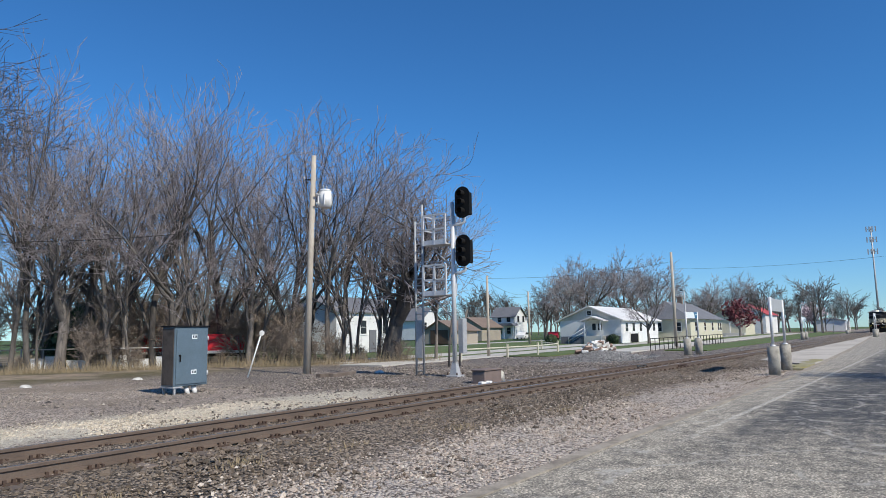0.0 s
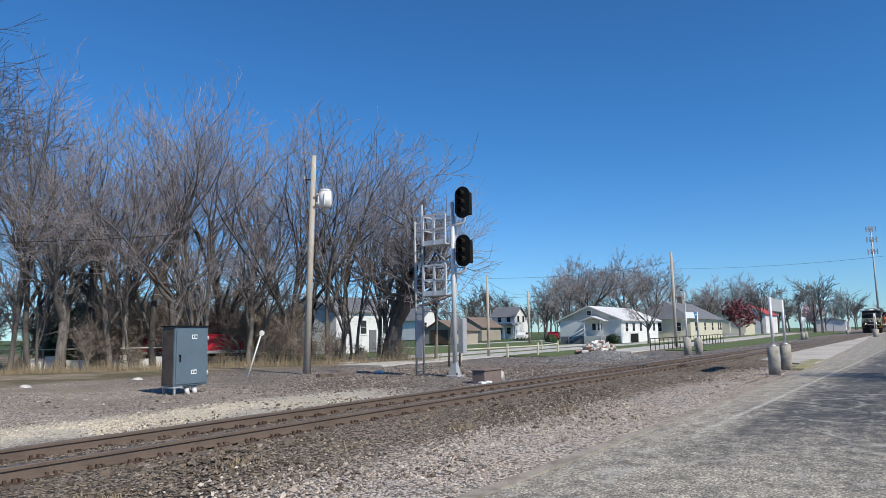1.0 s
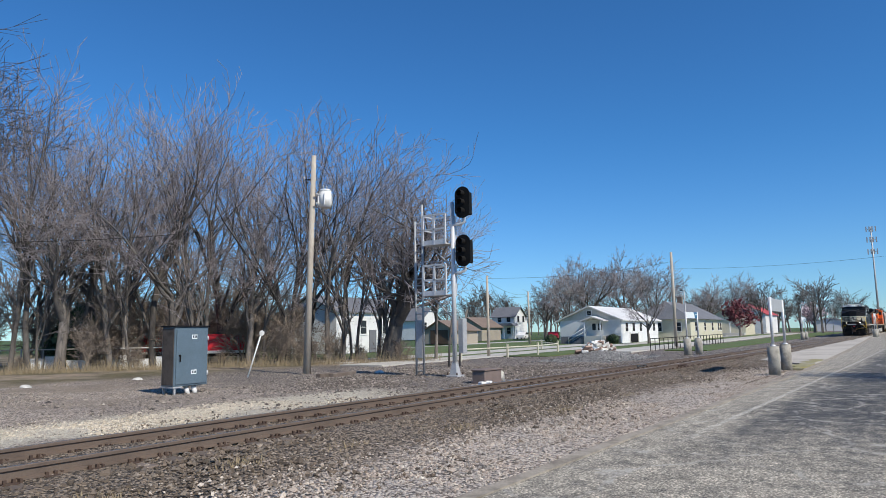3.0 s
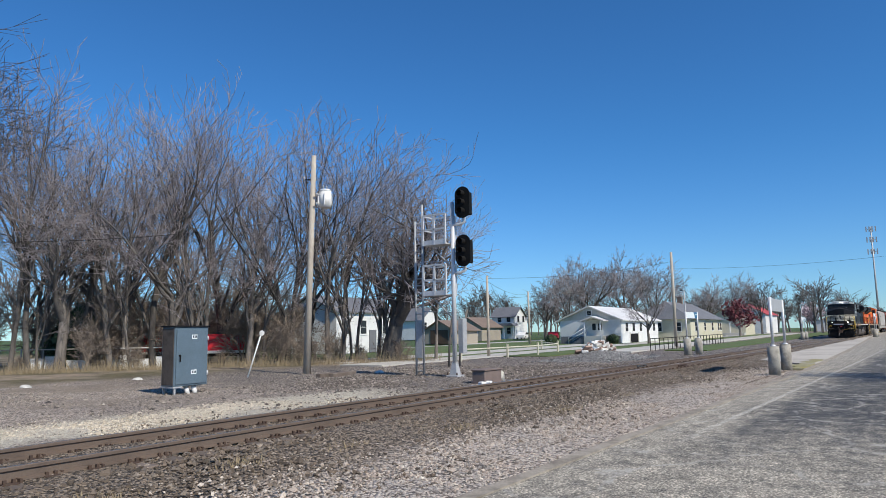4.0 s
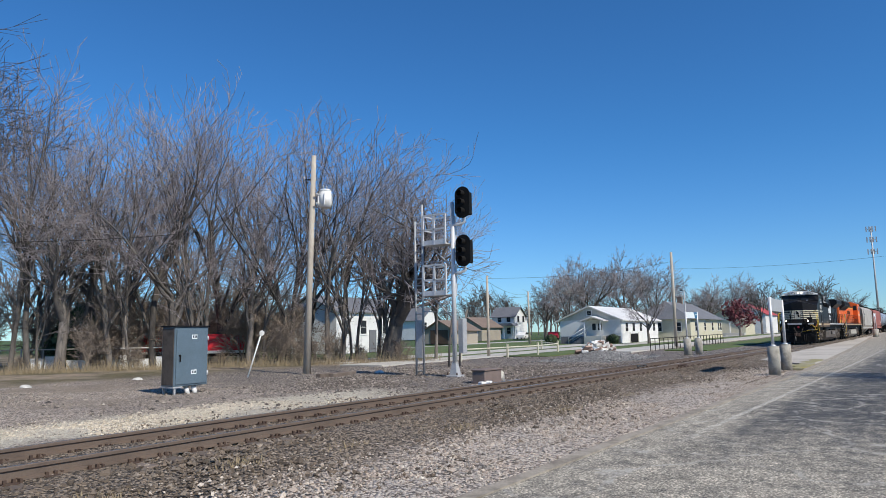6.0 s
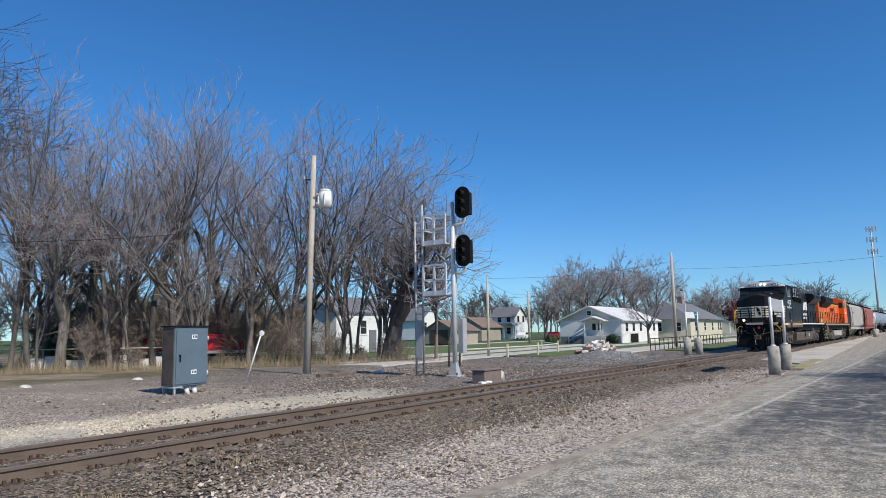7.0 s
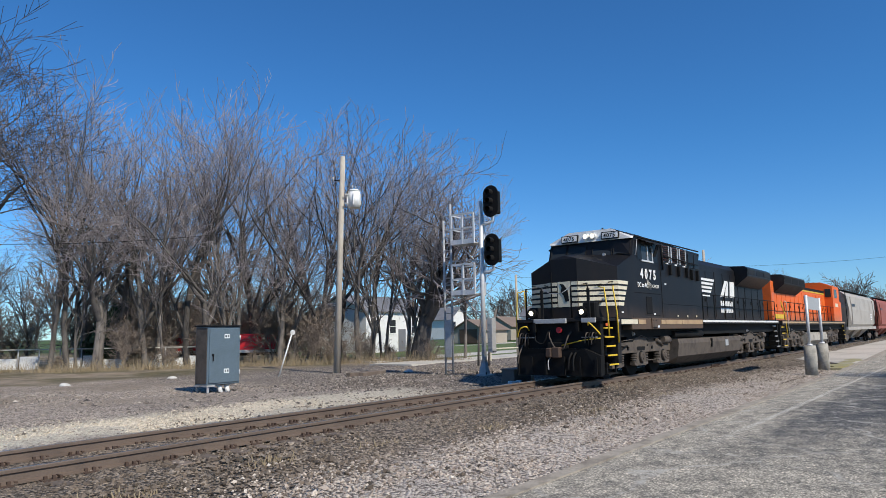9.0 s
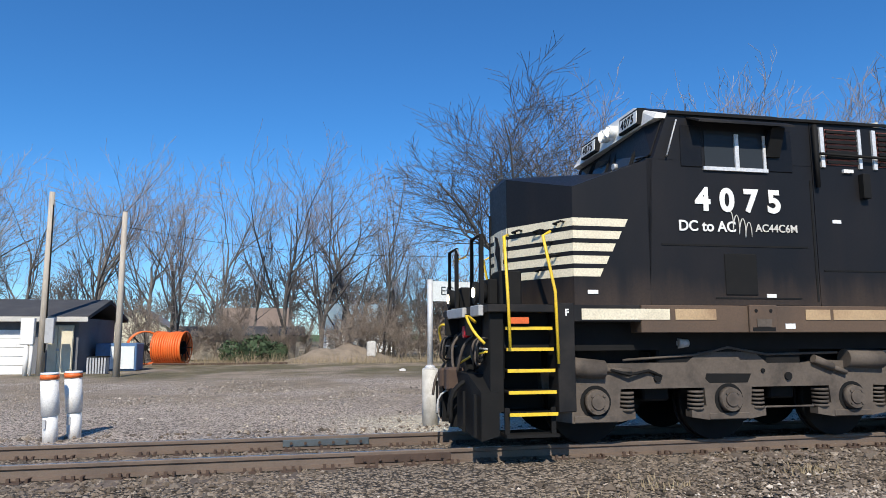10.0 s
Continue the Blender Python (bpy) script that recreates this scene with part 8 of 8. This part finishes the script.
def lawns():
    xs = [30 + 2.5 * i for i in range(60)]
    z = lambda x: -0.235 + 0.004 * max(0.0, min(x, 150) - 40) + 0.05
    strip_mesh("lawn", [44 + 2.5 * i for i in range(50)], lambda x: 20.5, lambda x: 24.0, z, 0.2, M["grass"], "mown spring lawn along the street", "lawn")
    strip_mesh("street", xs, lambda x: 24.05, lambda x: 27.2, lambda x: z(x) - 0.01, 0.2, M["concrete"], "pale concrete side street past the lawns", "street")
    strip_mesh("street", [32 + 2.5 * i for i in range(19)], lambda x: 28.4, lambda x: 32.0, lambda x: z(x) + 0.012, 0.2, M["concrete"], "pale concrete drive between the lawns", "street")
    strip_mesh("lawn", xs[3:], lambda x: 27.25, lambda x: 48.0, z, 0.2, M["grass"], "mown spring lawn in front of the houses", "lawn")
    strip_mesh("street", xs[12:], lambda x: 48.05, lambda x: 52.0 if x > 82 else 49.5, lambda x: z(x) - 0.01, 0.2, M["concrete"], "pale concrete road between the lawns", "street")
    strip_mesh("lawn", [56 + 3.0 * i for i in range(45)], lambda x: 12.5 - 0.03 * (x - 56), lambda x: 15.8, z, 0.2, M["grass"], "strip of lawn beside the track", "lawn")
    strip_mesh("pavement", [52 + 3.0 * i for i in range(40)], lambda x: 17.2, lambda x: 20.45, lambda x: z(x) + 0.03, 0.2, M["concrete"], "pale concrete walk beside the street", "pavement")
    strip_mesh("weeds", [32.0 + 0.35 * i for i in range(28)], lambda x: edge_y(x) + 0.35 + 0.3 * noise.noise((x * 0.9, 0, 1)), lambda x: edge_y(x) + 0.95 + 0.75 * noise.noise((x * 1.1, 4, 0)), lambda x: -0.178 + 0.004 * noise.noise((x * 2.0, 0, 0)), 0.1, M["moss"], "yellow-green moss at the platform's end", "weeds")


def dry_grass():
    """Dry stalks in front of the brush, along the yard's edge."""
    r = np.random.RandomState(8)
    n = 9000
    u = r.rand(n)
    x = 17.5 + 19.5 * u + r.normal(0, 0.5, n)
    y = 40.2 - 14.6 * u + r.normal(0, 0.9, n)
    k = n // 3
    x[:k], y[:k] = r.uniform(-6, 18, k), 43.5 + r.normal(0, 1.2, k)
    hgt = 0.25 + 0.7 * r.rand(n) ** 2
    # low tufts between the near rail and the lot
    for k, (cx, cy) in enumerate(((4.2, 7.4), (8.3, 7.3), (14.5, 6.4), (3.0, 6.9), (11.0, 6.9), (18.5, 6.2), (6.4, 7.6))):
        o = slice(n - 1 - 90 * (k + 1), n - 1 - 90 * k)
        x[o], y[o], hgt[o] = cx + r.normal(0, 0.28, 90), cy + r.normal(0, 0.13, 90), 0.04 + 0.07 * r.rand(90)
    a = r.rand(n) * 6.283
    lean = r.normal(0, 0.3, (n, 2)) * hgt[:, None]
    w = 0.012
    z = np.array([ground_z(p, q) for p, q in zip(x, y)]) - 0.02
    v = np.stack([np.stack([x - np.cos(a) * w, y - np.sin(a) * w, z], 1), np.stack([x + np.cos(a) * w, y + np.sin(a) * w, z], 1), np.stack([x + lean[:, 0], y + lean[:, 1], z + hgt], 1)], 1).reshape(-1, 3)
    ob = mesh_from("dry_grass", v, np.arange(3 * n).reshape(n, 3), [M["straw"]])
    tagged(ob, "dry straw-coloured grass along the brush", "grass", kind="stuff")


def gravel():
    """Loose stones: dark ballast about the rails, pale chips towards the lot, limestone beyond."""
    def band(lo, hi, x0, x1, patchy=0.0):
        def place(r, n):
            x = x0 + (x1 - x0) * (r.rand(n) ** 1.3 if x1 - x0 > 20 else np.clip(0.5 + r.normal(0, 0.26, n), -0.3, 1.4))
            ty = np.array([track_y(q) for q in x])
            y = ty + (lo + hi) / 2 + (hi - lo) / 2 * np.clip(r.normal(0, 0.55, n), -1.3, 1.3)
            keep = np.array([noise.noise((p * 0.35, q * 0.5, 2)) * 0.5 + 0.5 > patchy * r.rand() for p, q in zip(x, y)])
            return np.stack([x, y], 1)[keep]
        return place
    scatter_stones("ballast", 36000, 0.028, M["st_brown"], band(-3.9, 2.6, -7, 40), 1, "dark brown crushed ballast about the rails")
    scatter_stones("gravel", 34000, 0.018, M["st_pale"], band(-5.8, -2.6, -5, 34, 0.8), 2, "pale pinkish gravel between the track and the lot")
    scatter_stones("limestone_chips", 20000, 0.015, M["st_white"], band(2.6, 5.8, 3, 16, 1.2), 3, "pale limestone chips beside the track")
    heap = scatter_stones("heap_stones", 9000, 0.055, M["st_blue"], lambda r, n: np.stack([41.5 + 2.3 * np.clip(r.normal(0, 1, n), -2.1, 2.1), 15.6 + 1.25 * np.clip(r.normal(0, 1, n), -2, 2)], 1), 9, "blue-grey crushed stone on a low heap")
    for v in heap.data.vertices:
        q = min(1.0, math.hypot((v.co.x - 41.5) / 5.2, (v.co.y - 15.6) / 2.8))
        v.co.z += 0.45 * (math.cos(math.pi * q) * 0.5 + 0.5)
    scatter_stones("ballast", 16000, 0.036, M["st_dark"], band(2.2, 11.0, 15, 34), 5, "dark grey-brown crushed stone round the signal")
    scatter_stones("gravel", 28000, 0.024, M["st_grey"], band(5.4, 17.0, -12, 34, 0.8), 4, "grey gravel of the yard")

build_ground()
build_paving()
lawns()
houses()
build_trees()
engine_black()
engine_orange()
freight_cars()
signal_mast()
signal_cabinet()
poles_and_wires()
station_signs()
small_trackside()
street_things()
yard_things()
dry_grass()
gravel()
build_track()
motions()
